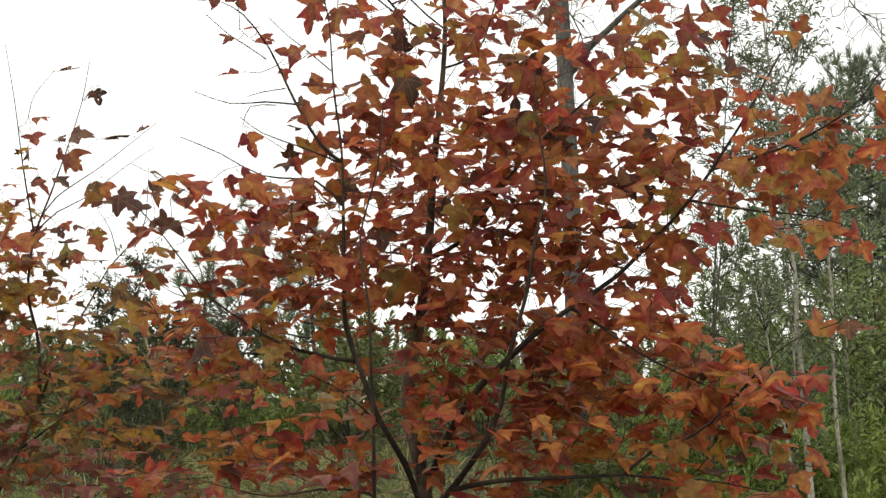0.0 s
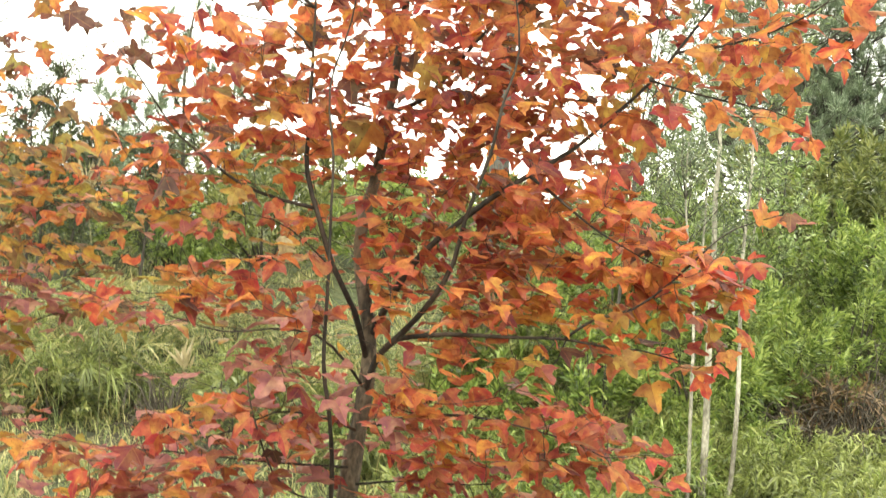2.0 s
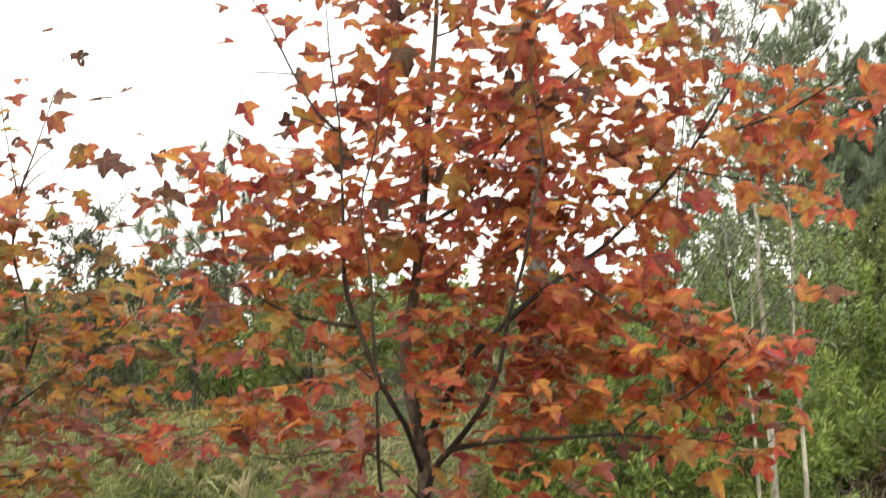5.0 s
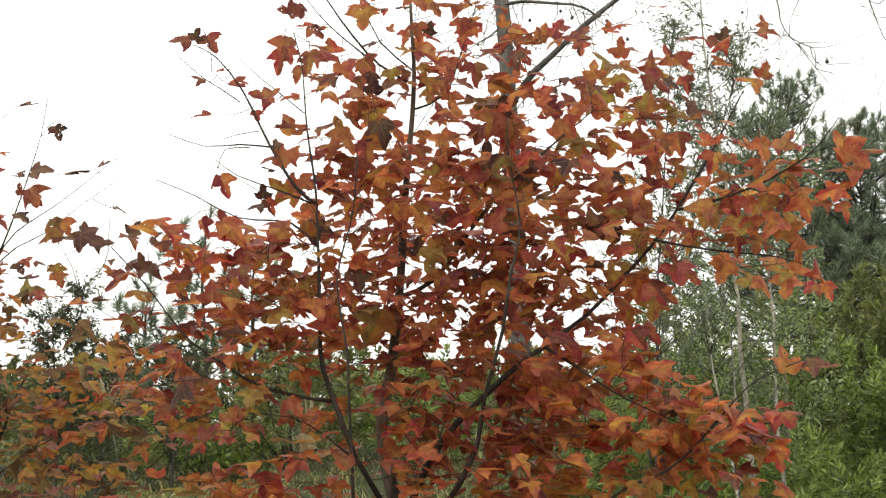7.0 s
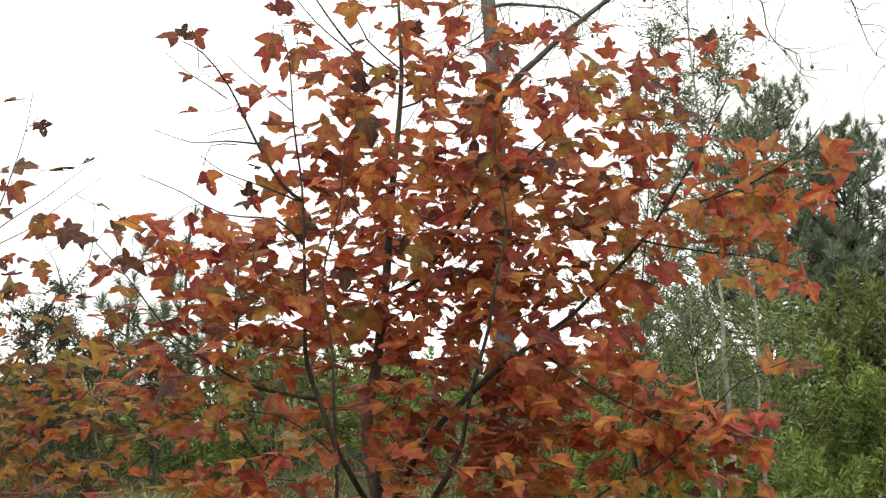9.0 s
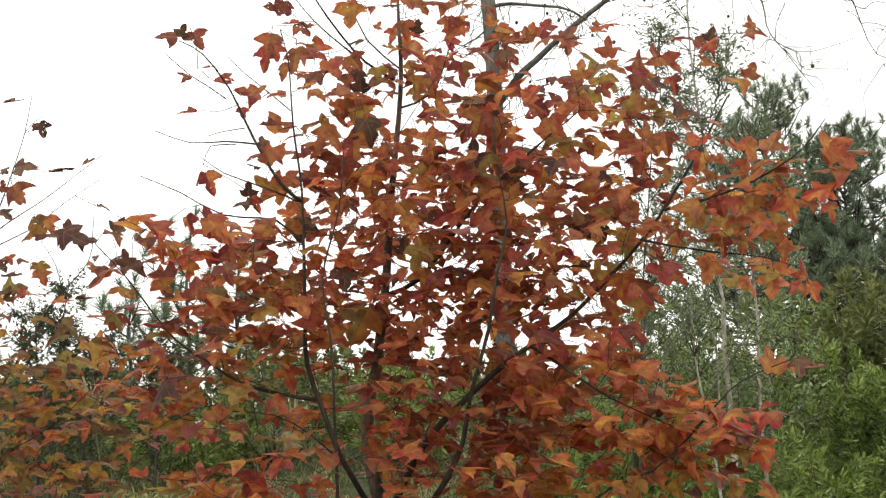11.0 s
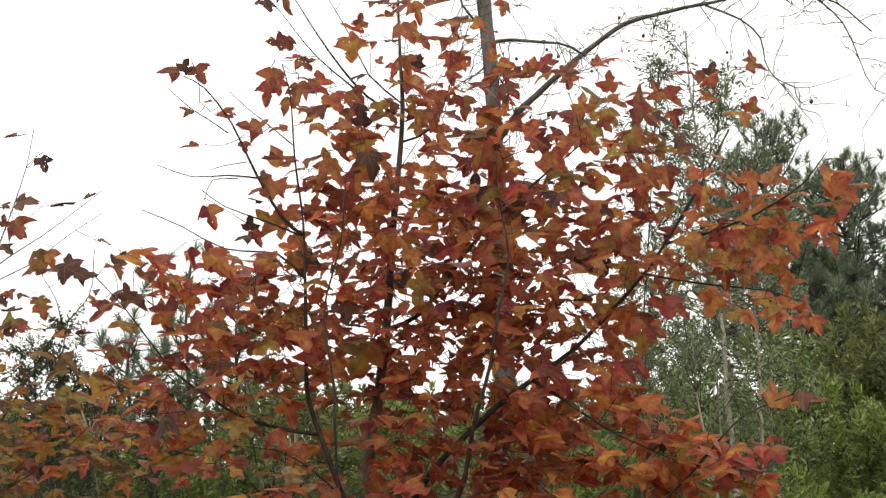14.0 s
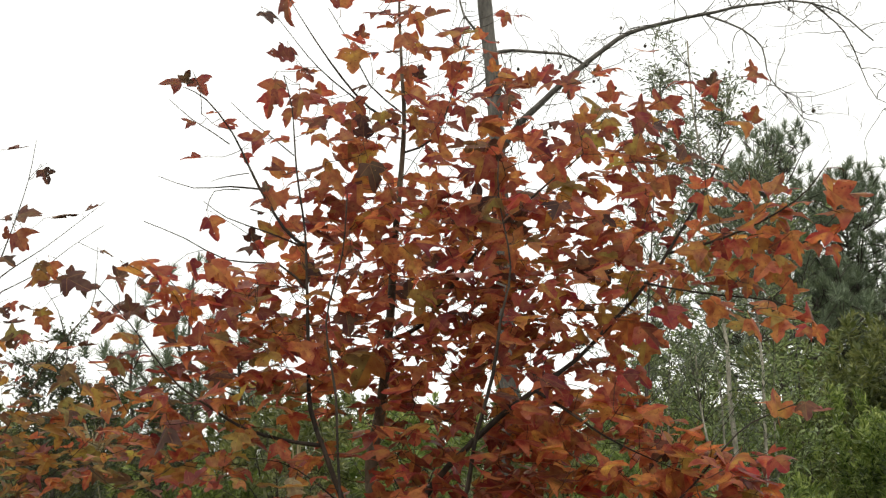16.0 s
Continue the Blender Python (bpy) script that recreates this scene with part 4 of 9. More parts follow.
for spec in (
    (0.50, 3.50, 2.44, 0.083, 190, "r", .8),
    (0.56, 3.47, 2.40, 0.060, -50, "r", .8),
    (0.47, 3.44, 2.46, 0.059, 200, "r", .7),
    (0.45, 3.65, 2.45, 0.078, -30, "r", .7),
    (0.39, 3.50, 2.38, 0.074, 180, "r", .8),
    (0.33, 3.43, 2.44, 0.073, 0, "r", .7),
    (0.32, 3.49, 2.43, 0.074, -90, "o", .9),
    (0.35, 3.38, 2.39, 0.058, -30, "r", .8),
):
    tree.leaf(*spec)
for spec in (
    (0.73, 3.31, 2.51, 0.070, -100, "o", .95),
    (0.78, 3.29, 2.52, 0.043, 60, "r", .8),
    (0.78, 3.28, 2.62, 0.059, 0, "o", .5),
    (0.78, 3.33, 2.59, 0.057, 170, "r", .5),
    (0.83, 3.34, 2.56, 0.071, 170, "o", .6),
    (0.85, 3.24, 2.53, 0.069, -80, "o", .9),
    (0.89, 3.30, 2.55, 0.057, 180, "o", .6),
    (0.93, 3.27, 2.56, 0.070, 60, "r", .9),
    (0.99, 3.35, 2.57, 0.052, 0, "c", .4),
    (0.86, 3.33, 2.50, 0.057, -90, "o", .8),
    (0.99, 3.27, 2.51, 0.056, 180, "o", .4),
    (1.08, 3.27, 2.54, 0.094, 110, "o", .8),
    (1.11, 3.26, 2.51, 0.093, -40, "o", .95),
):
    tree.leaf(*spec)
for spec in (
    (1.19, 3.36, 2.56, 0.069, 0, "r", .7),
    (1.09, 3.28, 2.49, 0.094, 180, "o", .6),
    (1.11, 3.31, 2.62, 0.043, 10, "d", .3),
    (0.98, 3.30, 2.48, 0.094, 0, "r", .5),
    (0.95, 3.32, 2.51, 0.068, 160, "r", .5),
    (0.82, 3.31, 2.47, 0.081, 190, "r", .4),
    (0.76, 3.33, 2.46, 0.082, 200, "y", .4),
    (0.85, 3.25, 2.44, 0.093, 20, "o", .4),
    (0.96, 3.33, 2.44, 0.071, -60, "o", .8),
    (0.91, 3.28, 2.42, 0.056, 180, "o", .8),
    (0.97, 3.30, 2.40, 0.062, -60, "o", .9),
    (1.04, 3.28, 2.42, 0.070, 190, "s", .9),
    (1.08, 3.28, 2.43, 0.056, 40, "s", .9),
):
    tree.leaf(*spec)
for spec in (
    (1.09, 3.30, 2.37, 0.057, -60, "s", .95),
    (1.02, 3.30, 2.39, 0.057, 200, "r", .8),
    (0.81, 3.28, 2.38, 0.056, -90, "o", .8),
    (0.88, 3.33, 2.39, 0.071, -100, "y", .9),
    (0.93, 3.31, 2.39, 0.057, 60, "c", .8),
    (0.93, 3.24, 2.34, 0.069, -30, "y", .7),
    (0.68, 3.27, 2.37, 0.083, 190, "y", .8),
    (0.72, 3.29, 2.35, 0.070, -80, "y", .8),
    (0.80, 3.35, 2.33, 0.093, -100, "y", .95),
    (0.84, 3.35, 2.33, 0.071, -80, "o", .9),
    (0.75, 3.31, 2.31, 0.057, 180, "o", .7),
    (0.87, 3.24, 2.31, 0.082, -130, "o", .9),
    (0.94, 3.33, 2.30, 0.084, -60, "o", .95),
):
    tree.leaf(*spec)
for spec in (
    (0.92, 3.29, 2.31, 0.070, -90, "y", .9),
    (0.75, 3.31, 2.28, 0.062, 180, "r", .7),
    (0.79, 3.32, 2.27, 0.057, -80, "r", .9),
    (0.84, 3.32, 2.28, 0.057, -100, "r", .9),
    (0.87, 3.30, 2.27, 0.043, -20, "r", .8),
    (0.99, 3.35, 2.27, 0.057, 0, "o", .7),
    (0.95, 3.29, 2.25, 0.051, -90, "o", .8),
    (0.90, 3.29, 2.89, 0.062, 0, "r", .8),
    (0.90, 3.34, 2.94, 0.041, 110, "r", .8),
    (0.83, 3.26, 2.74, 0.080, 185, "o", .8),
    (0.88, 3.28, 2.77, 0.048, 70, "r", .9),
):
    tree.leaf(*spec)
for spec in (
    (-0.62, 3.50, 2.37, 0.074, -20, "o", .8),
    (-0.49, 3.32, 2.33, 0.070, 60, "r", .9),
    (-0.52, 3.50, 2.32, 0.074, 180, "r", .8),
    (-0.55, 3.47, 2.30, 0.059, 200, "r", .7),
    (-0.58, 3.40, 2.29, 0.072, 190, "p", .5),
    (-0.42, 3.37, 2.36, 0.085, -90, "d", .9),
    (-0.42, 3.49, 2.36, 0.074, -80, "y", .9),
    (-0.46, 3.52, 2.32, 0.055, 180, "r", .5),
    (-0.38, 3.33, 2.28, 0.044, 0, "r", .6),
    (-0.32, 3.41, 2.37, 0.073, 180, "o", .7),
    (-0.35, 3.43, 2.37, 0.059, 20, "r", .6),
    (-0.36, 3.42, 2.28, 0.087, 0, "y", .6),
    (-0.29, 3.38, 2.25, 0.086, 180, "y", .6),
):
    tree.leaf(*spec)
for spec in (
    (-0.26, 3.34, 2.22, 0.085, -30, "o", .9),
    (-0.23, 3.44, 2.26, 0.073, 20, "c", .9),
    (-0.20, 3.49, 2.28, 0.089, 60, "c", .9),
    (-0.16, 3.32, 2.24, 0.057, 0, "r", .8),
    (-0.21, 3.36, 2.32, 0.080, 180, "c", .6),
    (-0.17, 3.50, 2.39, 0.060, -40, "r", .8),
    (-0.19, 3.49, 2.42, 0.088, 190, "o", .8),
    (-0.15, 3.46, 2.35, 0.045, -90, "o", .9),
    (-0.23, 3.31, 2.27, 0.057, 30, "r", .5),
    (-0.30, 3.47, 2.32, 0.060, -60, "r", .7),
    (-0.52, 3.53, 2.25, 0.090, 200, "o", .8),
    (-0.47, 3.54, 2.24, 0.075, 0, "y", .6),
    (-0.43, 3.47, 2.24, 0.060, 60, "r", .7),
):
    tree.leaf(*spec)
for spec in (
    (-0.54, 3.31, 2.17, 0.084, 190, "o", .7),
    (-0.48, 3.50, 2.19, 0.089, 0, "o", .8),
    (-0.49, 3.35, 2.13, 0.085, 180, "r", .8),
    (-0.44, 3.45, 2.15, 0.073, -30, "r", .7),
    (-0.39, 3.53, 2.21, 0.075, -160, "o", .6),
    (-0.43, 3.47, 2.18, 0.060, -60, "y", .7),
    (-0.27, 3.33, 2.18, 0.071, -80, "d", .8),
    (-0.24, 3.37, 2.18, 0.072, 0, "c", .5),
    (-0.24, 3.52, 2.17, 0.089, 0, "d", .3),
    (-0.30, 3.34, 2.14, 0.057, -60, "r", .7),
    (-0.36, 3.45, 2.15, 0.059, -90, "r", .7),
    (-0.52, 3.40, 2.26, 0.058, 0, "y", .6),
    (-0.59, 3.34, 2.23, 0.057, -80, "c", .9),
):
    tree.leaf(*spec)
for spec in (
    (-0.17, 3.45, 2.21, 0.059, 180, "r", .7),
    (-0.15, 3.31, 2.13, 0.057, 0, "r", .6),
):
    tree.leaf(*spec)
for spec in (
    (-0.15, 3.28, 2.37, 0.070, -60, "o", .9),
    (-0.10, 3.38, 2.38, 0.086, -60, "o", .9),
    (-0.08, 3.27, 2.32, 0.056, -70, "o", .9),
    (-0.04, 3.26, 2.39, 0.083, 0, "c", .6),
    (0.01, 3.45, 2.39, 0.087, 200, "c", .9),
    (-0.04, 3.51, 2.38, 0.075, 180, "d", .8),
    (-0.01, 3.56, 2.35, 0.119, 190, "c", .3),
    (0.07, 3.29, 2.31, 0.110, 0, "p", .3),
    (0.15, 3.40, 2.32, 0.114, 170, "d", .6),
    (0.12, 3.35, 2.36, 0.085, 60, "r", .8),
    (0.19, 3.46, 2.42, 0.088, -60, "o", .8),
    (0.21, 3.42, 2.44, 0.073, 60, "o", .8),
    (0.18, 3.58, 2.41, 0.061, 180, "y", .6),
):
    tree.leaf(*spec)
for spec in (
    (0.07, 3.37, 2.40, 0.072, 30, "o", .7),
    (0.26, 3.26, 2.39, 0.069, 0, "r", .6),
    (0.28, 3.49, 2.39, 0.060, 200, "y", .5),
    (-0.07, 3.29, 2.23, 0.073, -100, "y", .95),
    (-0.04, 3.47, 2.25, 0.065, -60, "y", .95),
    (-0.06, 3.42, 2.29, 0.059, 100, "y", .7),
    (-0.11, 3.57, 2.32, 0.061, 90, "d", .8),
    (-0.02, 3.44, 2.28, 0.059, 0, "o", .7),
    (0.12, 3.46, 2.28, 0.116, 190, "r", .5),
    (0.06, 3.33, 2.27, 0.071, 180, "r", .7),
    (0.17, 3.44, 2.26, 0.087, 0, "r", .7),
    (0.22, 3.33, 2.25, 0.071, 60, "c", .8),
    (0.11, 3.51, 2.24, 0.103, 200, "r", .6),
):
    tree.leaf(*spec)
for spec in (
    (0.03, 3.43, 2.23, 0.073, 180, "d", .6),
    (0.23, 3.29, 2.19, 0.083, 0, "o", .7),
    (0.18, 3.32, 2.18, 0.084, 190, "r", .8),
    (0.12, 3.37, 2.17, 0.085, -40, "o", .7),
    (0.06, 3.51, 2.19, 0.089, 180, "r", .7),
    (-0.01, 3.30, 2.17, 0.070, -60, "c", .8),
    (-0.14, 3.50, 2.21, 0.060, 180, "d", .7),
    (-0.06, 3.48, 2.16, 0.088, 20, "c", .6),
    (0.02, 3.27, 2.12, 0.069, 0, "r", .6),
    (0.09, 3.48, 2.15, 0.060, 60, "o", .7),
    (0.18, 3.27, 2.12, 0.083, 0, "o", .6),
    (0.24, 3.28, 2.12, 0.070, 180, "r", .6),
    (0.24, 3.45, 2.33, 0.073, 190, "r", .5),
):
    tree.leaf(*spec)
for spec in (
    (0.29, 3.33, 2.27, 0.057, -60, "o", .9),
    (-0.11, 3.56, 2.12, 0.061, 180, "r", .6),
):
    tree.leaf(*spec)
for spec in (
    (0.31, 3.45, 2.37, 0.073, 180, "r", .7),
    (0.35, 3.41, 2.36, 0.072, 20, "r", .6),
    (0.42, 3.54, 2.37, 0.075, -60, "d", .9),
    (0.37, 3.33, 2.29, 0.071, 200, "r", .8),
    (0.48, 3.52, 2.35, 0.060, -90, "d", .9),
    (0.44, 3.34, 2.34, 0.071, 30, "r", .7),
    (0.47, 3.36, 2.28, 0.071, 180, "r", .7),
    (0.55, 3.59, 2.34, 0.076, 90, "y", .9),
    (0.55, 3.51, 2.29, 0.060, -80, "y", .8),
    (0.54, 3.38, 2.35, 0.072, -20, "r", .8),
    (0.60, 3.35, 2.34, 0.085, 0, "r", .7),
    (0.68, 3.59, 2.38, 0.076, -20, "r", .7),
    (0.32, 3.51, 2.28, 0.074, -70, "o", .9),
):
    tree.leaf(*spec)
for spec in (
    (0.41, 3.55, 2.25, 0.075, 180, "d", .3),
    (0.44, 3.36, 2.21, 0.058, 90, "y", .9),
    (0.49, 3.49, 2.21, 0.060, -40, "r", .8),
    (0.35, 3.42, 2.15, 0.073, 110, "c", .9),
    (0.39, 3.39, 2.13, 0.058, -30, "r", .8),
    (0.39, 3.41, 2.16, 0.059, 100, "y", .9),
    (0.44, 3.49, 2.16, 0.060, -10, "y", .5),
    (0.33, 3.42, 2.11, 0.073, 190, "r", .5),
    (0.52, 3.43, 2.17, 0.087, -90, "o", .9),
    (0.57, 3.36, 2.15, 0.085, -50, "r", .9),
    (0.63, 3.55, 2.16, 0.061, -40, "r", .9),
    (0.58, 3.50, 2.12, 0.074, -100, "y", .9),
    (0.51, 3.55, 2.15, 0.075, 60, "r", .8),
):
    tree.leaf(*spec)
for spec in (
    (0.44, 3.44, 2.09, 0.073, 0, "r", .6),
    (0.51, 3.56, 2.10, 0.076, -80, "o", .8),
    (0.37, 3.46, 2.07, 0.065, 180, "r", .8),
    (0.30, 3.49, 2.06, 0.074, -20, "c", .7),
    (0.45, 3.48, 2.06, 0.060, 180, "r", .6),
    (0.57, 3.53, 2.05, 0.075, -60, "c", .9),
    (0.51, 3.43, 2.05, 0.059, 180, "c", .8),
    (0.62, 3.35, 2.23, 0.071, 120, "r", .9),
    (0.62, 3.33, 2.19, 0.084, -80, "c", .95),
    (0.67, 3.38, 2.19, 0.058, -60, "c", .95),
    (0.59, 3.33, 2.26, 0.057, 150, "r", .7),
    (0.71, 3.57, 2.27, 0.061, 0, "r", .5),
    (0.77, 3.45, 2.22, 0.073, -110, "o", .95),
):
    tree.leaf(*spec)
for spec in (
    (0.83, 3.53, 2.25, 0.061, 0, "o", .8),
    (0.71, 3.32, 2.29, 0.057, 10, "r", .5),
):
    tree.leaf(*spec)
for spec in (
    (-0.62, 3.30, 2.32, 0.097, -40, "o", .9),
    (-0.66, 3.36, 2.36, 0.058, 120, "c", .8),
    (-0.57, 3.32, 2.31, 0.057, 0, "o", .5),
    (-0.89, 3.29, 2.32, 0.048, 60, "d", .8),
    (-0.90, 3.29, 2.29, 0.062, -40, "c", .5),
    (-0.91, 3.24, 2.24, 0.063, 20, "d", .9),
    (-0.95, 3.24, 2.22, 0.042, 200, "d", .6),
    (-0.86, 3.25, 2.22, 0.050, 100, "d", .9),
    (-0.84, 3.28, 2.20, 0.070, -20, "d", .8),
    (-0.81, 3.28, 2.22, 0.062, 10, "r", .7),
    (-0.81, 3.36, 2.23, 0.058, 0, "o", .5),
    (-0.80, 3.24, 2.27, 0.056, 180, "c", .8),
    (-0.83, 3.26, 2.29, 0.043, 60, "d", .8),
):
    tree.leaf(*spec)
for spec in (
    (-0.77, 3.26, 2.30, 0.080, -40, "r", .3),
    (-0.73, 3.25, 2.26, 0.056, -30, "c", .3),
    (-0.93, 3.27, 2.17, 0.083, -120, "r", .95),
    (-0.90, 3.26, 2.19, 0.069, 0, "r", .7),
    (-0.96, 3.30, 2.21, 0.043, 120, "r", .8),
    (-0.86, 3.23, 2.13, 0.069, -30, "y", .5),
    (-0.87, 3.37, 2.14, 0.044, -60, "y", .8),
    (-0.87, 3.28, 2.09, 0.070, 200, "c", .4),
    (-0.74, 3.37, 2.23, 0.085, 200, "s", .9),
    (-0.71, 3.33, 2.25, 0.071, 100, "c", .8),
    (-0.70, 3.33, 2.20, 0.057, -90, "s", .9),
    (-0.65, 3.30, 2.24, 0.083, 0, "s", .5),
    (-0.62, 3.37, 2.25, 0.072, 60, "c", .9),
):
    tree.leaf(*spec)
for spec in (
    (-0.58, 3.24, 2.18, 0.069, -60, "r", .9),
    (-0.63, 3.33, 2.19, 0.084, 180, "o", .4),
    (-0.76, 3.27, 2.17, 0.083, 180, "c", .8),
    (-0.77, 3.33, 2.15, 0.071, -60, "o", .9),
    (-0.78, 3.34, 2.20, 0.044, 90, "o", .8),
    (-0.72, 3.25, 2.10, 0.095, 190, "o", .5),
    (-0.67, 3.25, 2.09, 0.082, 0, "o", .7),
    (-0.66, 3.22, 2.13, 0.068, 90, "r", .8),
    (-0.62, 3.26, 2.14, 0.082, 160, "o", .6),
    (-0.59, 3.23, 2.11, 0.082, -20, "o", .7),
    (-0.64, 3.28, 2.12, 0.056, -90, "c", .8),
    (-0.68, 3.38, 2.08, 0.086, -10, "o", .6),
    (-0.69, 3.28, 2.05, 0.070, -20, "p", .3),
):
    tree.leaf(*spec)
for spec in (
    (-0.59, 3.27, 2.07, 0.069, -60, "o", .7),
    (-0.62, 3.29, 2.05, 0.057, 190, "o", .7),
    (-0.89, 3.27, 2.05, 0.069, -90, "r", .8),
    (-0.95, 3.34, 2.07, 0.071, 180, "o", .5),
    (-0.89, 3.33, 2.05, 0.082, 10, "r", .3),
    (-0.78, 3.25, 2.04, 0.095, 180, "c", .3),
    (-0.74, 3.26, 2.04, 0.083, -20, "c", .7),
):
    tree.leaf(*spec)
for spec in (
    (-0.82, 3.31, 2.00, 0.070, 160, "c", .8),
    (-0.82, 3.37, 2.02, 0.044, 80, "c", .8),
    (-0.79, 3.31, 1.93, 0.097, 190, "o", .9),
    (-0.76, 3.27, 1.94, 0.083, 60, "o", .8),
    (-0.77, 3.38, 1.91, 0.072, -90, "o", .9),
    (-0.70, 3.18, 1.95, 0.049, 0, "o", .7),
    (-0.80, 3.19, 1.91, 0.055, 200, "o", .6),
    (-0.72, 3.34, 1.91, 0.098, 10, "p", .5),
    (-0.68, 3.26, 1.97, 0.083, 190, "p", .5),
    (-0.61, 3.19, 1.97, 0.081, 20, "o", .7),
    (-0.60, 3.29, 1.96, 0.070, 0, "o", .8),
    (-0.61, 3.38, 1.95, 0.058, -60, "o", .9),
    (-0.63, 3.28, 1.90, 0.083, 0, "c", .5),
):
    tree.leaf(*spec)
for spec in (
    (-0.56, 3.25, 1.89, 0.082, -10, "r", .6),
    (-0.53, 3.20, 1.97, 0.068, 60, "y", .8),
    (-0.74, 3.19, 1.85, 0.081, -110, "d", .9),
    (-0.81, 3.36, 1.82, 0.071, -130, "r", .8),
    (-0.70, 3.28, 1.85, 0.083, 190, "o", .9),
    (-0.68, 3.37, 1.86, 0.072, -70, "o", .9),
    (-0.69, 3.19, 1.81, 0.055, 60, "o", .5),
    (-0.63, 3.23, 1.74, 0.082, 190, "c", .6),
    (-0.64, 3.19, 1.75, 0.068, 60, "c", .7),
    (-0.60, 3.26, 1.81, 0.069, 90, "o", .9),
    (-0.54, 3.19, 1.85, 0.068, -90, "y", .9),
    (-0.54, 3.23, 1.81, 0.055, 0, "y", .6),
    (-0.56, 3.26, 1.76, 0.083, 0, "r", .5),
):
    tree.leaf(*spec)
for spec in (
    (-0.70, 3.24, 1.74, 0.079, -150, "p", .4),
    (-0.72, 3.19, 1.75, 0.068, 0, "r", .5),
):
    tree.leaf(*spec)
for spec in (
    (-0.56, 3.29, 2.09, 0.083, 190, "r", .6),
    (-0.52, 3.51, 2.11, 0.103, 0, "c", .5),
    (-0.50, 3.32, 2.04, 0.084, 200, "o", .7),
    (-0.50, 3.40, 2.02, 0.072, 60, "c", .8),
    (-0.52, 3.38, 1.99, 0.072, 180, "y", .8),
    (-0.45, 3.41, 2.03, 0.086, 0, "r", .5),
    (-0.47, 3.30, 1.97, 0.084, 190, "o", .6),
    (-0.41, 3.36, 2.02, 0.058, 200, "y", .6),
    (-0.45, 3.31, 1.95, 0.084, 0, "o", .6),
    (-0.56, 3.41, 1.94, 0.072, 190, "o", .7),
    (-0.61, 3.50, 1.98, 0.060, 0, "r", .8),
    (-0.36, 3.42, 2.09, 0.087, 100, "o", .9),
    (-0.33, 3.49, 2.09, 0.074, -30, "o", .8),
):
    tree.leaf(*spec)
for spec in (
    (-0.36, 3.33, 2.05, 0.071, 190, "r", .7),
    (-0.40, 3.28, 1.98, 0.083, 180, "o", .5),
    (-0.32, 3.41, 2.00, 0.086, 10, "r", .5),
    (-0.38, 3.40, 1.95, 0.058, 180, "p", .6),
    (-0.23, 3.42, 2.06, 0.117, -110, "y", .95),
    (-0.22, 3.37, 2.10, 0.085, 0, "y", .5),
    (-0.29, 3.43, 2.03, 0.073, -60, "o", .7),
    (-0.25, 3.45, 2.02, 0.059, 0, "r", .5),
    (-0.23, 3.50, 1.96, 0.103, 190, "c", .5),
    (-0.19, 3.35, 1.95, 0.071, 0, "c", .5),
    (-0.15, 3.39, 1.96, 0.058, 60, "c", .7),
    (-0.39, 3.48, 1.93, 0.074, 0, "o", .4),
    (-0.44, 3.33, 1.83, 0.071, -60, "r", .9),
):
    tree.leaf(*spec)
for spec in (
    (-0.40, 3.31, 1.80, 0.070, 0, "r", .6),
    (-0.47, 3.35, 1.89, 0.058, 0, "c", .5),
    (-0.33, 3.30, 1.85, 0.070, -60, "o", .6),
    (-0.37, 3.47, 1.81, 0.059, 180, "r", .6),
    (-0.23, 3.48, 1.89, 0.102, 190, "r", .5),
    (-0.16, 3.36, 1.87, 0.085, -40, "r", .8),
    (-0.19, 3.31, 1.83, 0.084, 190, "r", .8),
    (-0.14, 3.30, 1.89, 0.070, 0, "o", .5),
    (-0.25, 3.34, 1.82, 0.085, 0, "r", .4),
    (-0.54, 3.30, 1.86, 0.057, -90, "y", .9),
    (-0.22, 3.38, 1.76, 0.086, 0, "r", .5),
    (-0.15, 3.42, 1.75, 0.087, 190, "r", .7),
    (-0.30, 3.34, 1.73, 0.071, -60, "o", .6),
):
    tree.leaf(*spec)
for spec in (
    (-0.40, 3.29, 1.73, 0.083, 190, "y", .7),
    (-0.49, 3.45, 1.75, 0.073, 0, "y", .6),
    (-0.07, 3.29, 1.71, 0.083, -30, "r", .7),
    (-0.34, 3.33, 1.76, 0.057, 0, "c", .5),
):
    tree.leaf(*spec)
for spec in (
    (-0.10, 3.32, 2.06, 0.084, 170, "r", .8),
    (-0.05, 3.34, 2.05, 0.071, -90, "r", .9),
    (-0.07, 3.26, 2.08, 0.056, 0, "r", .6),
    (-0.13, 3.36, 2.04, 0.058, 180, "c", .8),
    (-0.13, 3.32, 1.99, 0.084, 190, "c", .8),
    (-0.09, 3.46, 2.00, 0.073, -40, "r", .9),
    (0.07, 3.40, 2.05, 0.072, 180, "c", .5),
    (0.07, 3.50, 2.05, 0.060, -60, "o", .8),
    (0.03, 3.43, 2.02, 0.087, 200, "y", .5),
    (0.16, 3.46, 2.10, 0.088, -60, "r", .9),
    (0.18, 3.40, 2.05, 0.086, 180, "r", .8),
    (0.23, 3.36, 2.06, 0.071, 190, "c", .8),
    (0.27, 3.48, 2.05, 0.088, -20, "c", .7),
):
    tree.leaf(*spec)
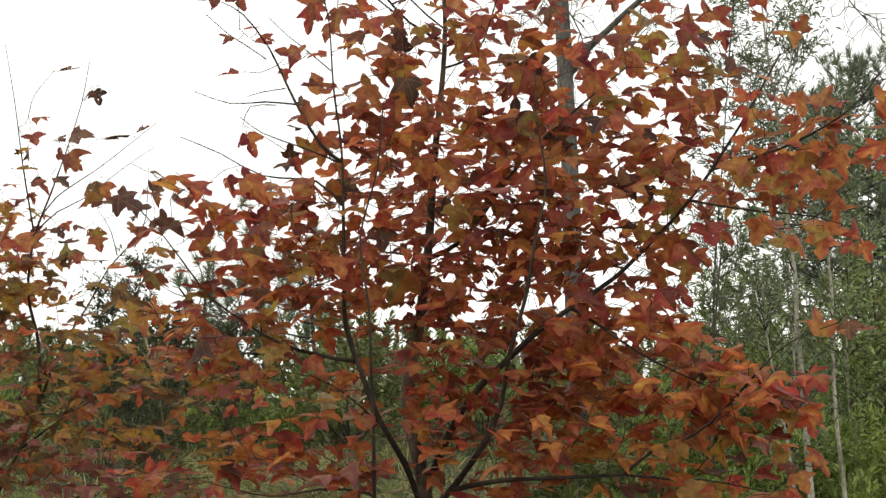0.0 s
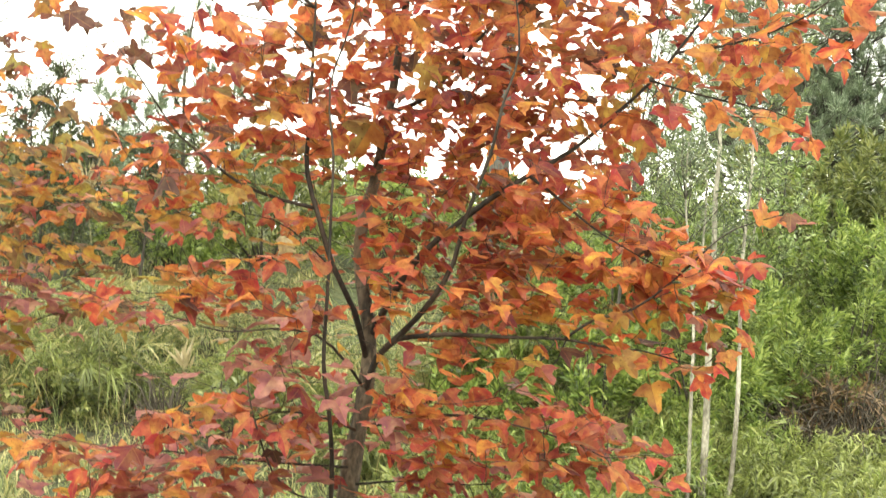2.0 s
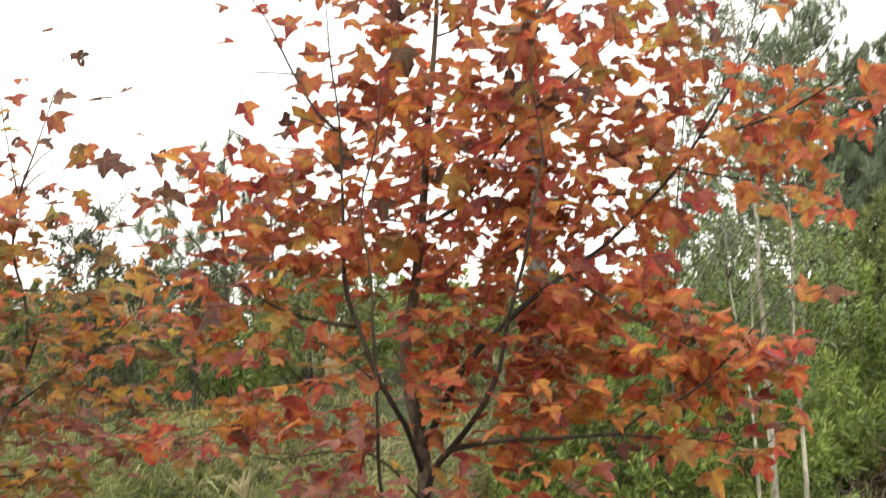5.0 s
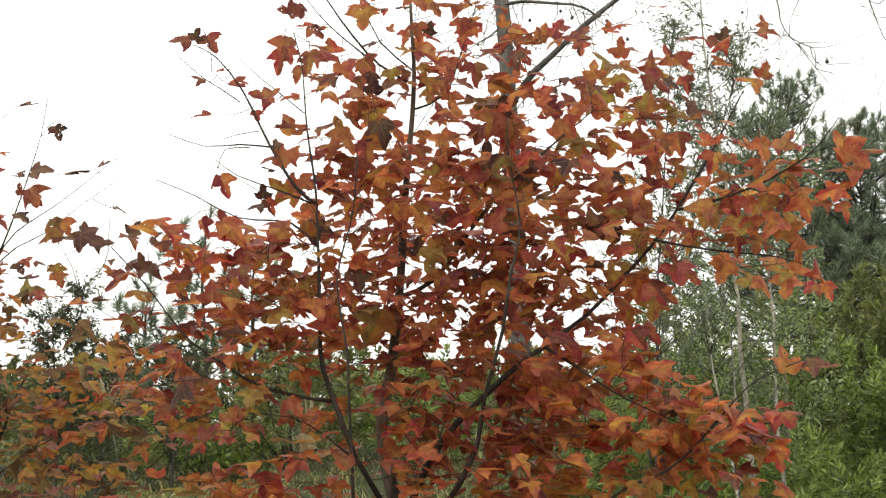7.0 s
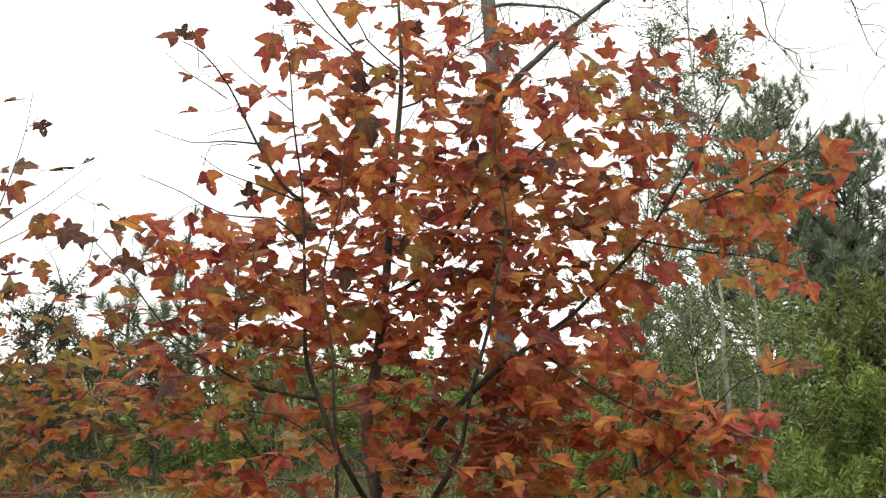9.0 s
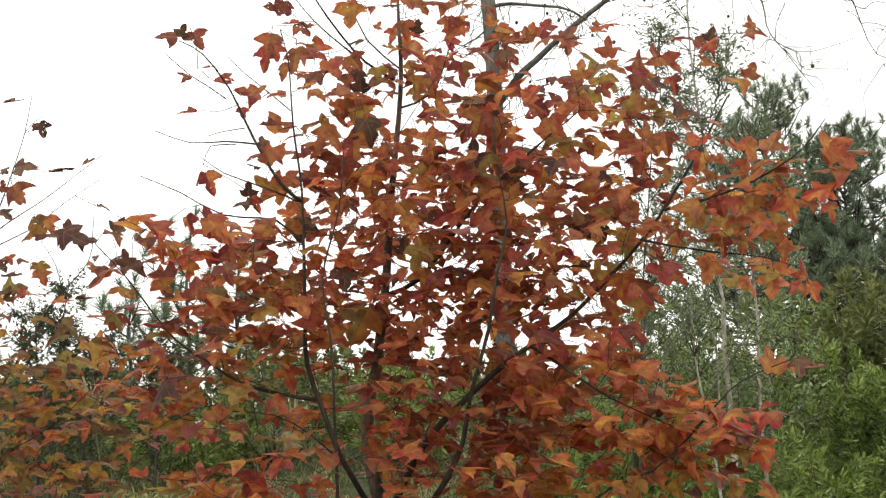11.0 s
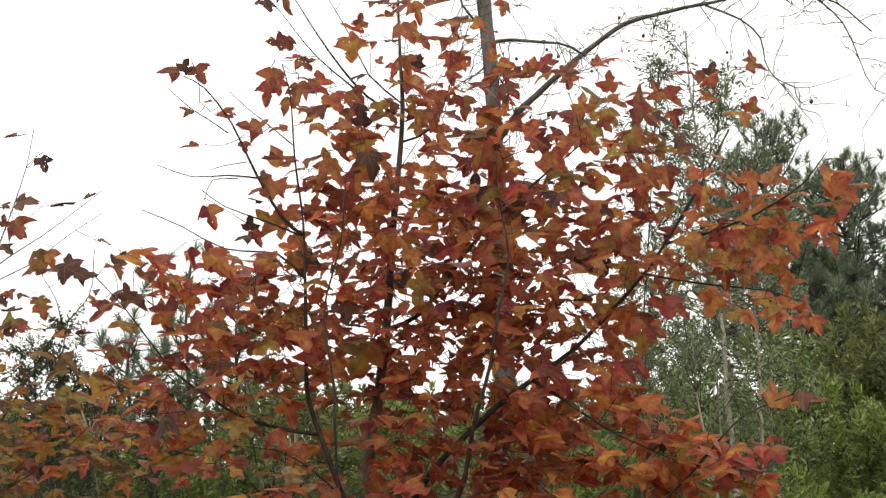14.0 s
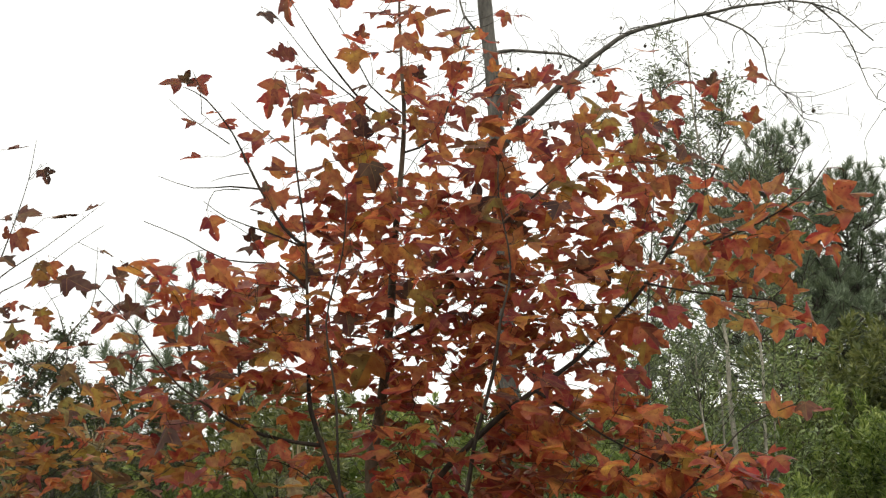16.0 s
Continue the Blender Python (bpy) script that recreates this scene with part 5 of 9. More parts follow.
for spec in (
    (0.19, 3.43, 2.04, 0.059, 0, "p", .3),
    (-0.10, 3.52, 1.96, 0.118, 190, "c", .4),
    (-0.01, 3.45, 1.96, 0.101, 0, "c", .5),
    (0.03, 3.44, 1.94, 0.087, -60, "o", .8),
    (-0.04, 3.31, 1.92, 0.070, 0, "r", .5),
    (0.14, 3.47, 1.99, 0.088, 200, "d", .8),
    (0.18, 3.34, 1.98, 0.085, 0, "d", .7),
    (-0.08, 3.27, 1.89, 0.083, 190, "y", .7),
    (-0.04, 3.25, 1.87, 0.082, 0, "r", .7),
    (0.05, 3.28, 1.89, 0.070, -30, "r", .8),
    (-0.13, 3.31, 1.85, 0.070, 180, "r", .8),
    (0.14, 3.43, 1.87, 0.087, -30, "r", .6),
    (0.16, 3.32, 1.82, 0.084, 190, "c", .8),
):
    tree.leaf(*spec)
for spec in (
    (0.22, 3.25, 1.85, 0.082, 0, "r", .7),
    (0.27, 3.46, 1.92, 0.088, -60, "r", .8),
    (0.29, 3.40, 1.87, 0.086, -90, "r", .8),
    (0.20, 3.24, 1.89, 0.069, 190, "r", .7),
    (0.26, 3.25, 1.94, 0.069, 20, "p", .3),
    (0.10, 3.27, 1.82, 0.083, 180, "c", .5),
    (0.06, 3.34, 1.81, 0.085, 0, "r", .6),
    (0.19, 3.49, 1.78, 0.088, 0, "r", .6),
    (-0.01, 3.51, 1.82, 0.075, 190, "r", .7),
    (0.24, 3.41, 1.80, 0.086, 180, "r", .7),
    (-0.07, 3.30, 1.77, 0.070, 0, "r", .6),
    (0.12, 3.36, 1.73, 0.085, 190, "r", .6),
    (0.02, 3.34, 1.73, 0.085, 0, "c", .6),
):
    tree.leaf(*spec)
for spec in (
    (0.21, 3.33, 1.72, 0.084, -30, "r", .7),
):
    tree.leaf(*spec)
for spec in (
    (0.29, 3.20, 2.00, 0.081, -20, "c", .8),
    (0.31, 3.34, 1.98, 0.085, 190, "r", .8),
    (0.37, 3.40, 1.98, 0.072, -30, "y", .8),
    (0.35, 3.37, 1.94, 0.085, 200, "r", .7),
    (0.41, 3.22, 2.00, 0.068, 190, "r", .7),
    (0.45, 3.33, 1.97, 0.071, -80, "r", .9),
    (0.40, 3.24, 1.95, 0.069, 180, "r", .8),
    (0.43, 3.37, 1.92, 0.085, 0, "r", .7),
    (0.50, 3.31, 2.01, 0.070, -60, "c", .9),
    (0.50, 3.43, 1.95, 0.087, 190, "o", .8),
    (0.54, 3.39, 1.93, 0.086, -150, "o", .8),
    (0.55, 3.23, 1.93, 0.082, 30, "r", .8),
    (0.58, 3.28, 1.91, 0.056, -20, "o", .8),
):
    tree.leaf(*spec)
for spec in (
    (0.54, 3.42, 1.91, 0.059, -90, "o", .8),
    (0.31, 3.31, 1.85, 0.097, 190, "o", .7),
    (0.36, 3.30, 1.86, 0.084, -40, "r", .8),
    (0.39, 3.31, 1.83, 0.084, -30, "r", .7),
    (0.29, 3.38, 1.90, 0.086, -60, "r", .7),
    (0.49, 3.42, 1.87, 0.045, 0, "c", .8),
    (0.54, 3.33, 1.85, 0.057, 180, "r", .6),
    (0.58, 3.43, 1.86, 0.073, 20, "r", .6),
    (0.58, 3.34, 1.82, 0.085, -150, "d", .9),
    (0.60, 3.22, 1.82, 0.069, 0, "r", .7),
    (0.67, 3.40, 1.84, 0.058, 60, "o", .8),
    (0.64, 3.30, 1.79, 0.070, -100, "y", .8),
    (0.69, 3.21, 1.82, 0.081, 10, "o", .7),
):
    tree.leaf(*spec)
for spec in (
    (0.72, 3.43, 1.81, 0.059, -60, "r", .8),
    (0.42, 3.21, 1.78, 0.076, 110, "r", .9),
    (0.46, 3.34, 1.78, 0.057, -30, "c", .9),
    (0.55, 3.32, 1.74, 0.084, 190, "o", .8),
    (0.60, 3.41, 1.75, 0.072, 60, "o", .8),
    (0.60, 3.29, 1.71, 0.070, -80, "o", .8),
    (0.29, 3.25, 1.80, 0.069, 180, "o", .6),
    (0.32, 3.27, 1.74, 0.096, 0, "r", .7),
    (0.28, 3.25, 1.76, 0.082, 190, "r", .6),
    (0.39, 3.33, 1.72, 0.084, 0, "c", .6),
    (0.52, 3.29, 1.73, 0.070, 200, "y", .7),
):
    tree.leaf(*spec)
for spec in (
    (0.81, 3.27, 2.17, 0.080, 180, "y", .8),
    (0.83, 3.21, 2.14, 0.068, -70, "o", .9),
    (0.88, 3.22, 2.18, 0.068, 160, "y", .7),
    (0.89, 3.21, 2.14, 0.068, -100, "o", .95),
    (0.95, 3.30, 2.19, 0.084, -20, "o", .7),
    (1.00, 3.28, 2.20, 0.056, 100, "c", .8),
    (1.01, 3.28, 2.17, 0.056, -60, "s", .95),
    (1.01, 3.25, 2.13, 0.056, -70, "s", .95),
    (0.96, 3.23, 2.14, 0.055, -140, "c", .8),
    (0.87, 3.20, 1.94, 0.081, 90, "r", .6),
    (0.86, 3.28, 1.95, 0.056, 190, "o", .5),
    (0.92, 3.24, 1.93, 0.069, -10, "o", .4),
    (0.94, 3.18, 1.92, 0.055, -90, "d", .8),
):
    tree.leaf(*spec)
for spec in (
    (0.99, 3.20, 1.92, 0.055, 0, "p", .3),
    (0.84, 3.19, 1.80, 0.068, 0, "c", .5),
    (0.83, 3.27, 1.79, 0.056, 190, "c", .6),
    (0.73, 3.29, 1.83, 0.070, 30, "o", .8),
    (0.74, 3.20, 1.80, 0.068, -30, "r", .8),
    (0.58, 3.28, 1.83, 0.083, 180, "r", .6),
    (0.77, 3.22, 1.76, 0.095, -20, "c", .4),
    (0.81, 3.26, 1.74, 0.083, -30, "c", .6),
    (0.77, 3.28, 1.74, 0.070, -60, "o", .8),
    (0.72, 3.25, 1.76, 0.069, 190, "c", .5),
    (0.86, 3.28, 1.70, 0.070, 0, "c", .7),
    (0.77, 3.23, 1.70, 0.082, 180, "y", .8),
    (0.72, 3.18, 1.70, 0.081, 200, "c", .6),
):
    tree.leaf(*spec)
for spec in (
    (0.67, 3.24, 1.70, 0.082, 0, "r", .6),
    (0.60, 3.25, 1.73, 0.069, -60, "o", .9),
):
    tree.leaf(*spec)
# the low outer spray
for spec in (
    (-0.55, 3.26, 1.68, 0.080, 180, "o", .6),
    (-0.50, 3.30, 1.68, 0.081, 0, "o", .6),
    (-0.44, 3.28, 1.70, 0.080, 20, "o", .6),
    (-0.43, 3.23, 1.66, 0.079, -110, "r", .5),
    (-0.39, 3.28, 1.70, 0.067, 0, "o", .4),
    (-0.56, 3.30, 1.66, 0.054, 180, "c", .5),
    (-0.53, 3.32, 1.62, 0.081, 190, "o", .6),
    (-0.50, 3.36, 1.60, 0.082, -60, "o", .7),
    (-0.49, 3.30, 1.57, 0.067, 0, "o", .4),
    (-0.60, 3.42, 1.55, 0.078, 0, "o", .5),
    (-0.54, 3.38, 1.54, 0.083, 180, "o", .5),
    (-0.45, 3.40, 1.51, 0.111, 180, "p", .4),
    (-0.48, 3.36, 1.49, 0.069, 0, "c", .4),
):
    tree.leaf(*spec)
for spec in (
    (-0.38, 3.35, 1.53, 0.055, -90, "r", .8),
    (-0.32, 3.33, 1.48, 0.063, -90, "c", .8),
    (-0.33, 3.38, 1.45, 0.050, -90, "c", .7),
    (-0.49, 3.29, 1.42, 0.081, 20, "c", .6),
    (-0.48, 3.34, 1.40, 0.068, -60, "p", .6),
    (-0.42, 3.36, 1.42, 0.082, 60, "c", .5),
    (-0.43, 3.32, 1.39, 0.081, 180, "p", .4),
    (-0.33, 3.28, 1.40, 0.080, 0, "r", .4),
    (-0.31, 3.24, 1.68, 0.079, 120, "r", .6),
    (-0.28, 3.24, 1.67, 0.066, 0, "r", .5),
    (-0.34, 3.29, 1.64, 0.081, 180, "r", .4),
    (-0.35, 3.34, 1.59, 0.068, 180, "r", .4),
    (-0.29, 3.37, 1.59, 0.055, 0, "o", .6),
):
    tree.leaf(*spec)
for spec in (
    (-0.22, 3.36, 1.66, 0.096, 190, "c", .4),
    (-0.16, 3.28, 1.68, 0.094, 0, "c", .4),
    (-0.18, 3.41, 1.72, 0.083, 100, "r", .6),
    (-0.11, 3.27, 1.70, 0.080, 0, "r", .5),
    (-0.19, 3.36, 1.64, 0.069, -100, "r", .6),
    (-0.14, 3.23, 1.65, 0.053, -90, "y", .6),
    (-0.09, 3.37, 1.63, 0.083, 0, "o", .6),
    (-0.10, 3.35, 1.60, 0.082, 20, "o", .6),
    (-0.20, 3.41, 1.58, 0.070, 0, "p", .3),
    (-0.21, 3.40, 1.57, 0.050, 180, "o", .7),
    (-0.24, 3.36, 1.54, 0.069, 0, "p", .3),
    (-0.15, 3.39, 1.54, 0.078, 160, "y", .7),
    (-0.11, 3.37, 1.52, 0.069, -60, "o", .7),
):
    tree.leaf(*spec)
for spec in (
    (-0.13, 3.34, 1.56, 0.055, 60, "o", .6),
    (-0.07, 3.26, 1.58, 0.067, 0, "y", .6),
    (-0.04, 3.32, 1.54, 0.068, 60, "r", .6),
    (-0.02, 3.40, 1.52, 0.069, 0, "r", .6),
    (-0.03, 3.27, 1.48, 0.075, -110, "c", .8),
    (-0.24, 3.41, 1.50, 0.070, 180, "y", .5),
    (-0.10, 3.33, 1.44, 0.068, -60, "y", .7),
    (-0.13, 3.30, 1.42, 0.062, -60, "o", .8),
    (-0.21, 3.22, 1.47, 0.053, -60, "y", .5),
    (-0.22, 3.30, 1.41, 0.081, 190, "p", .4),
    (-0.07, 3.26, 1.69, 0.080, 200, "r", .5),
    (-0.03, 3.35, 1.67, 0.082, -60, "r", .6),
):
    tree.leaf(*spec)
for spec in (
    (-0.07, 3.38, 1.73, 0.083, 0, "r", .6),
    (0.03, 3.38, 1.72, 0.044, 90, "r", .7),
    (0.00, 3.32, 1.64, 0.081, 190, "r", .6),
    (0.06, 3.28, 1.69, 0.080, 20, "c", .6),
    (0.09, 3.22, 1.66, 0.079, 0, "o", .6),
    (0.07, 3.34, 1.61, 0.068, -60, "r", .6),
    (0.15, 3.31, 1.72, 0.081, 190, "r", .6),
    (0.20, 3.34, 1.74, 0.068, 60, "c", .7),
    (0.17, 3.27, 1.67, 0.094, 0, "r", .6),
    (0.25, 3.38, 1.71, 0.083, -30, "r", .6),
    (0.22, 3.24, 1.64, 0.079, 190, "r", .6),
    (0.27, 3.26, 1.68, 0.080, 0, "r", .6),
    (0.30, 3.25, 1.74, 0.080, -20, "o", .6),
):
    tree.leaf(*spec)
for spec in (
    (0.37, 3.32, 1.74, 0.076, 60, "o", .7),
    (0.40, 3.38, 1.71, 0.055, -30, "r", .6),
    (0.33, 3.23, 1.67, 0.079, -60, "r", .7),
    (0.10, 3.33, 1.57, 0.068, -80, "r", .8),
    (0.17, 3.35, 1.59, 0.082, 190, "o", .7),
    (0.21, 3.24, 1.58, 0.066, -100, "c", .9),
    (0.23, 3.21, 1.57, 0.047, -60, "c", .9),
    (0.27, 3.31, 1.60, 0.068, 30, "y", .6),
    (0.32, 3.37, 1.64, 0.069, 60, "o", .8),
    (0.30, 3.38, 1.63, 0.055, 180, "o", .7),
    (0.35, 3.35, 1.59, 0.082, 0, "y", .7),
    (0.29, 3.28, 1.59, 0.080, 180, "y", .6),
    (0.39, 3.29, 1.59, 0.067, 0, "o", .6),
):
    tree.leaf(*spec)
for spec in (
    (0.44, 3.31, 1.67, 0.068, 10, "c", .5),
    (0.48, 3.38, 1.68, 0.050, 0, "o", .7),
    (0.42, 3.26, 1.62, 0.067, 180, "o", .7),
    (-0.02, 3.26, 1.53, 0.080, 190, "o", .6),
    (0.06, 3.32, 1.49, 0.081, 0, "r", .5),
    (0.08, 3.39, 1.46, 0.083, -20, "r", .5),
    (0.01, 3.24, 1.50, 0.066, 0, "o", .5),
    (0.11, 3.21, 1.50, 0.052, -100, "c", .8),
    (0.17, 3.22, 1.52, 0.079, 0, "o", .7),
    (0.20, 3.31, 1.52, 0.068, 20, "c", .6),
    (0.24, 3.32, 1.47, 0.095, 180, "y", .6),
    (0.25, 3.24, 1.46, 0.053, -90, "r", .9),
    (0.30, 3.24, 1.48, 0.066, 0, "y", .6),
):
    tree.leaf(*spec)
for spec in (
    (0.33, 3.32, 1.51, 0.054, -60, "o", .6),
    (0.41, 3.33, 1.52, 0.076, 0, "d", .9),
    (0.37, 3.34, 1.54, 0.044, 100, "o", .7),
    (0.45, 3.35, 1.54, 0.055, 0, "o", .6),
    (0.48, 3.21, 1.61, 0.079, 0, "y", .7),
    (0.48, 3.30, 1.53, 0.081, -30, "r", .6),
):
    tree.leaf(*spec)
for spec in (
    (0.44, 3.29, 1.79, 0.067, 180, "r", .7),
    (0.41, 3.31, 1.76, 0.054, 0, "o", .6),
    (0.49, 3.21, 1.72, 0.079, 180, "o", .6),
    (0.57, 3.30, 1.76, 0.081, 60, "o", .8),
    (0.55, 3.26, 1.72, 0.053, 0, "o", .5),
    (0.62, 3.31, 1.76, 0.062, -90, "r", .9),
    (0.53, 3.20, 1.68, 0.034, 90, "o", .9),
    (0.58, 3.27, 1.70, 0.067, 100, "c", .7),
    (0.60, 3.29, 1.68, 0.067, -60, "r", .8),
    (0.57, 3.24, 1.62, 0.079, -60, "y", .9),
    (0.50, 3.18, 1.61, 0.065, -120, "y", .9),
    (0.52, 3.19, 1.57, 0.065, -80, "y", .8),
    (0.53, 3.19, 1.58, 0.039, 0, "c", .8),
):
    tree.leaf(*spec)
for spec in (
    (0.61, 3.17, 1.80, 0.086, 180, "y", .7),
    (0.64, 3.18, 1.77, 0.078, 0, "y", .5),
    (0.70, 3.26, 1.81, 0.067, 60, "y", .6),
    (0.72, 3.18, 1.80, 0.065, -40, "o", .8),
    (0.77, 3.28, 1.78, 0.054, -60, "o", .8),
    (0.68, 3.28, 1.65, 0.080, -80, "y", .9),
    (0.66, 3.29, 1.66, 0.067, 180, "r", .6),
    (0.71, 3.29, 1.65, 0.054, -60, "r", .9),
    (0.72, 3.27, 1.71, 0.067, 190, "o", .7),
    (0.76, 3.31, 1.70, 0.081, -20, "o", .7),
    (0.82, 3.31, 1.70, 0.068, -60, "y", .9),
    (0.76, 3.26, 1.74, 0.067, -70, "r", .8),
    (0.74, 3.31, 1.76, 0.081, 200, "p", .5),
):
    tree.leaf(*spec)
for spec in (
    (0.79, 3.18, 1.75, 0.078, -30, "p", .4),
    (0.82, 3.18, 1.74, 0.065, 0, "c", .6),
    (0.84, 3.17, 1.71, 0.060, -60, "c", .9),
    (0.84, 3.19, 1.68, 0.060, -80, "c", .9),
    (0.83, 3.22, 1.69, 0.053, 180, "c", .8),
    (0.84, 3.23, 1.81, 0.074, 160, "c", .5),
    (0.88, 3.27, 1.82, 0.053, 20, "c", .5),
    (0.78, 3.28, 1.65, 0.059, -20, "r", .8),
    (0.78, 3.17, 1.63, 0.047, 0, "o", .6),
    (0.85, 3.22, 1.61, 0.053, 110, "o", .9),
    (0.88, 3.25, 1.58, 0.053, -60, "o", .9),
    (0.73, 3.22, 1.63, 0.053, -90, "p", .7),
    (0.75, 3.18, 1.61, 0.065, 100, "y", .9),
):
    tree.leaf(*spec)
for spec in (
    (0.80, 3.26, 1.57, 0.074, -60, "r", .9),
    (0.82, 3.22, 1.54, 0.061, -70, "r", .9),
    (0.66, 3.27, 1.59, 0.067, 160, "d", .9),
    (0.64, 3.24, 1.56, 0.079, 0, "d", .6),
    (0.69, 3.31, 1.60, 0.054, 60, "c", .8),
    (0.75, 3.31, 1.55, 0.068, -20, "c", .8),
    (0.69, 3.17, 1.53, 0.052, -60, "c", .8),
    (0.68, 3.28, 1.52, 0.067, -100, "o", .8),
    (0.63, 3.28, 1.51, 0.054, -90, "y", .8),
    (0.56, 3.21, 1.51, 0.092, 180, "o", .7),
    (0.54, 3.18, 1.50, 0.078, -60, "y", .8),
    (0.50, 3.24, 1.52, 0.066, 0, "o", .6),
    (0.46, 3.22, 1.48, 0.034, -90, "c", .8),
):
    tree.leaf(*spec)
for spec in (
    (0.77, 3.28, 1.50, 0.080, 0, "r", .7),
    (0.73, 3.31, 1.50, 0.068, 190, "r", .6),
    (0.67, 3.22, 1.48, 0.066, 0, "o", .5),
    (0.80, 3.21, 1.51, 0.052, -40, "c", .7),
    (0.63, 3.24, 1.42, 0.093, -80, "y", .9),
    (0.77, 3.27, 1.46, 0.067, -70, "c", .8),
    (0.60, 3.29, 1.43, 0.054, 200, "r", .6),
):
    tree.leaf(*spec)
for spec in (
    (-0.72, 3.17, 1.35, 0.047, 180, "p", .4),
    (-0.69, 3.13, 1.35, 0.041, 0, "p", .4),
    (-0.61, 3.13, 1.36, 0.077, 0, "p", .6),
    (-0.60, 3.22, 1.36, 0.053, 40, "p", .5),
    (-0.69, 3.16, 1.26, 0.078, 0, "c", .4),
    (-0.64, 3.09, 1.26, 0.063, -20, "r", .4),
    (-0.70, 3.15, 1.21, 0.077, 190, "r", .6),
    (-0.68, 3.12, 1.24, 0.064, 0, "r", .5),
    (-0.62, 3.19, 1.24, 0.052, -90, "o", .9),
    (-0.58, 3.09, 1.23, 0.051, 0, "o", .6),
    (-0.56, 3.12, 1.29, 0.077, 180, "o", .6),
    (-0.54, 3.10, 1.31, 0.063, 60, "o", .7),
    (-0.53, 3.16, 1.26, 0.090, 190, "p", .7),
):
    tree.leaf(*spec)
for spec in (
    (-0.55, 3.24, 1.21, 0.066, -120, "r", .7),
    (-0.50, 3.17, 1.19, 0.078, 0, "r", .4),
    (-0.58, 3.14, 1.17, 0.064, -60, "c", .5),
    (-0.61, 3.23, 1.13, 0.079, 190, "o", .6),
    (-0.55, 3.09, 1.16, 0.063, 0, "r", .5),
    (-0.51, 3.14, 1.14, 0.077, 190, "c", .5),
    (-0.59, 3.21, 1.11, 0.092, 180, "c", .4),
    (-0.66, 3.08, 1.14, 0.076, 0, "p", .4),
    (-0.68, 3.20, 1.10, 0.079, 190, "p", .5),
    (-0.74, 3.14, 1.10, 0.090, 180, "c", .4),
    (-0.76, 3.08, 1.10, 0.063, 0, "p", .3),
    (-0.70, 3.12, 1.07, 0.115, 180, "p", .5),
    (-0.69, 3.15, 1.05, 0.077, -90, "p", .7),
):
    tree.leaf(*spec)
for spec in (
    (-0.76, 3.14, 1.05, 0.077, 200, "p", .4),
    (-0.87, 3.16, 1.08, 0.065, 180, "o", .6),
    (-0.95, 3.09, 1.04, 0.076, -50, "o", .8),
    (-0.98, 3.11, 1.06, 0.041, 120, "r", .8),
    (-0.95, 3.24, 1.08, 0.066, 100, "y", .7),
    (-0.82, 3.15, 1.06, 0.064, -60, "r", .6),
    (-0.84, 3.16, 1.07, 0.064, 180, "r", .5),
    (-0.59, 3.09, 1.07, 0.076, 0, "o", .4),
    (-0.56, 3.12, 1.07, 0.077, 180, "p", .4),
    (-0.51, 3.23, 1.04, 0.079, 0, "r", .4),
    (-1.05, 3.19, 1.27, 0.042, 90, "p", .8),
    (-1.04, 3.16, 1.24, 0.065, 0, "d", .6),
    (-0.95, 3.09, 1.24, 0.063, 0, "c", .2),
):
    tree.leaf(*spec)
for spec in (
    (-0.97, 3.14, 1.21, 0.051, 20, "c", .5),
    (-1.00, 3.20, 1.16, 0.065, -30, "p", .5),
    (-0.95, 3.15, 1.16, 0.064, -20, "c", .4),
    (-0.89, 3.17, 1.16, 0.078, 0, "r", .25),
    (-0.85, 3.22, 1.15, 0.079, 0, "r", .3),
    (-0.81, 3.18, 1.15, 0.042, 0, "o", .4),
    (-0.75, 3.18, 1.15, 0.052, 100, "p", .5),
    (-0.77, 3.09, 1.14, 0.076, 180, "p", .5),
    (-0.72, 3.08, 1.14, 0.076, 0, "o", .5),
    (-0.84, 3.20, 1.11, 0.079, -50, "r", .3),
    (-0.89, 3.15, 1.13, 0.077, 0, "r", .2),
):
    tree.leaf(*spec)
for spec in (
    (-0.53, 3.33, 1.30, 0.082, 180, "o", .5),
    (-0.55, 3.33, 1.28, 0.068, 0, "r", .6),
    (-0.46, 3.34, 1.28, 0.123, 180, "p", .5),
    (-0.40, 3.24, 1.29, 0.079, 0, "p", .4),
    (-0.51, 3.36, 1.26, 0.082, -30, "p", .5),
    (-0.41, 3.31, 1.37, 0.081, 180, "p", .4),
    (-0.48, 3.34, 1.32, 0.055, 0, "p", .4),
    (-0.39, 3.19, 1.34, 0.065, 0, "r", .3),
    (-0.33, 3.32, 1.34, 0.062, -40, "r", .8),
    (-0.27, 3.24, 1.32, 0.066, 0, "r", .4),
    (-0.34, 3.35, 1.29, 0.055, 180, "y", .5),
    (-0.22, 3.36, 1.35, 0.110, -150, "p", .6),
    (-0.23, 3.20, 1.38, 0.079, 150, "p", .5),
):
    tree.leaf(*spec)
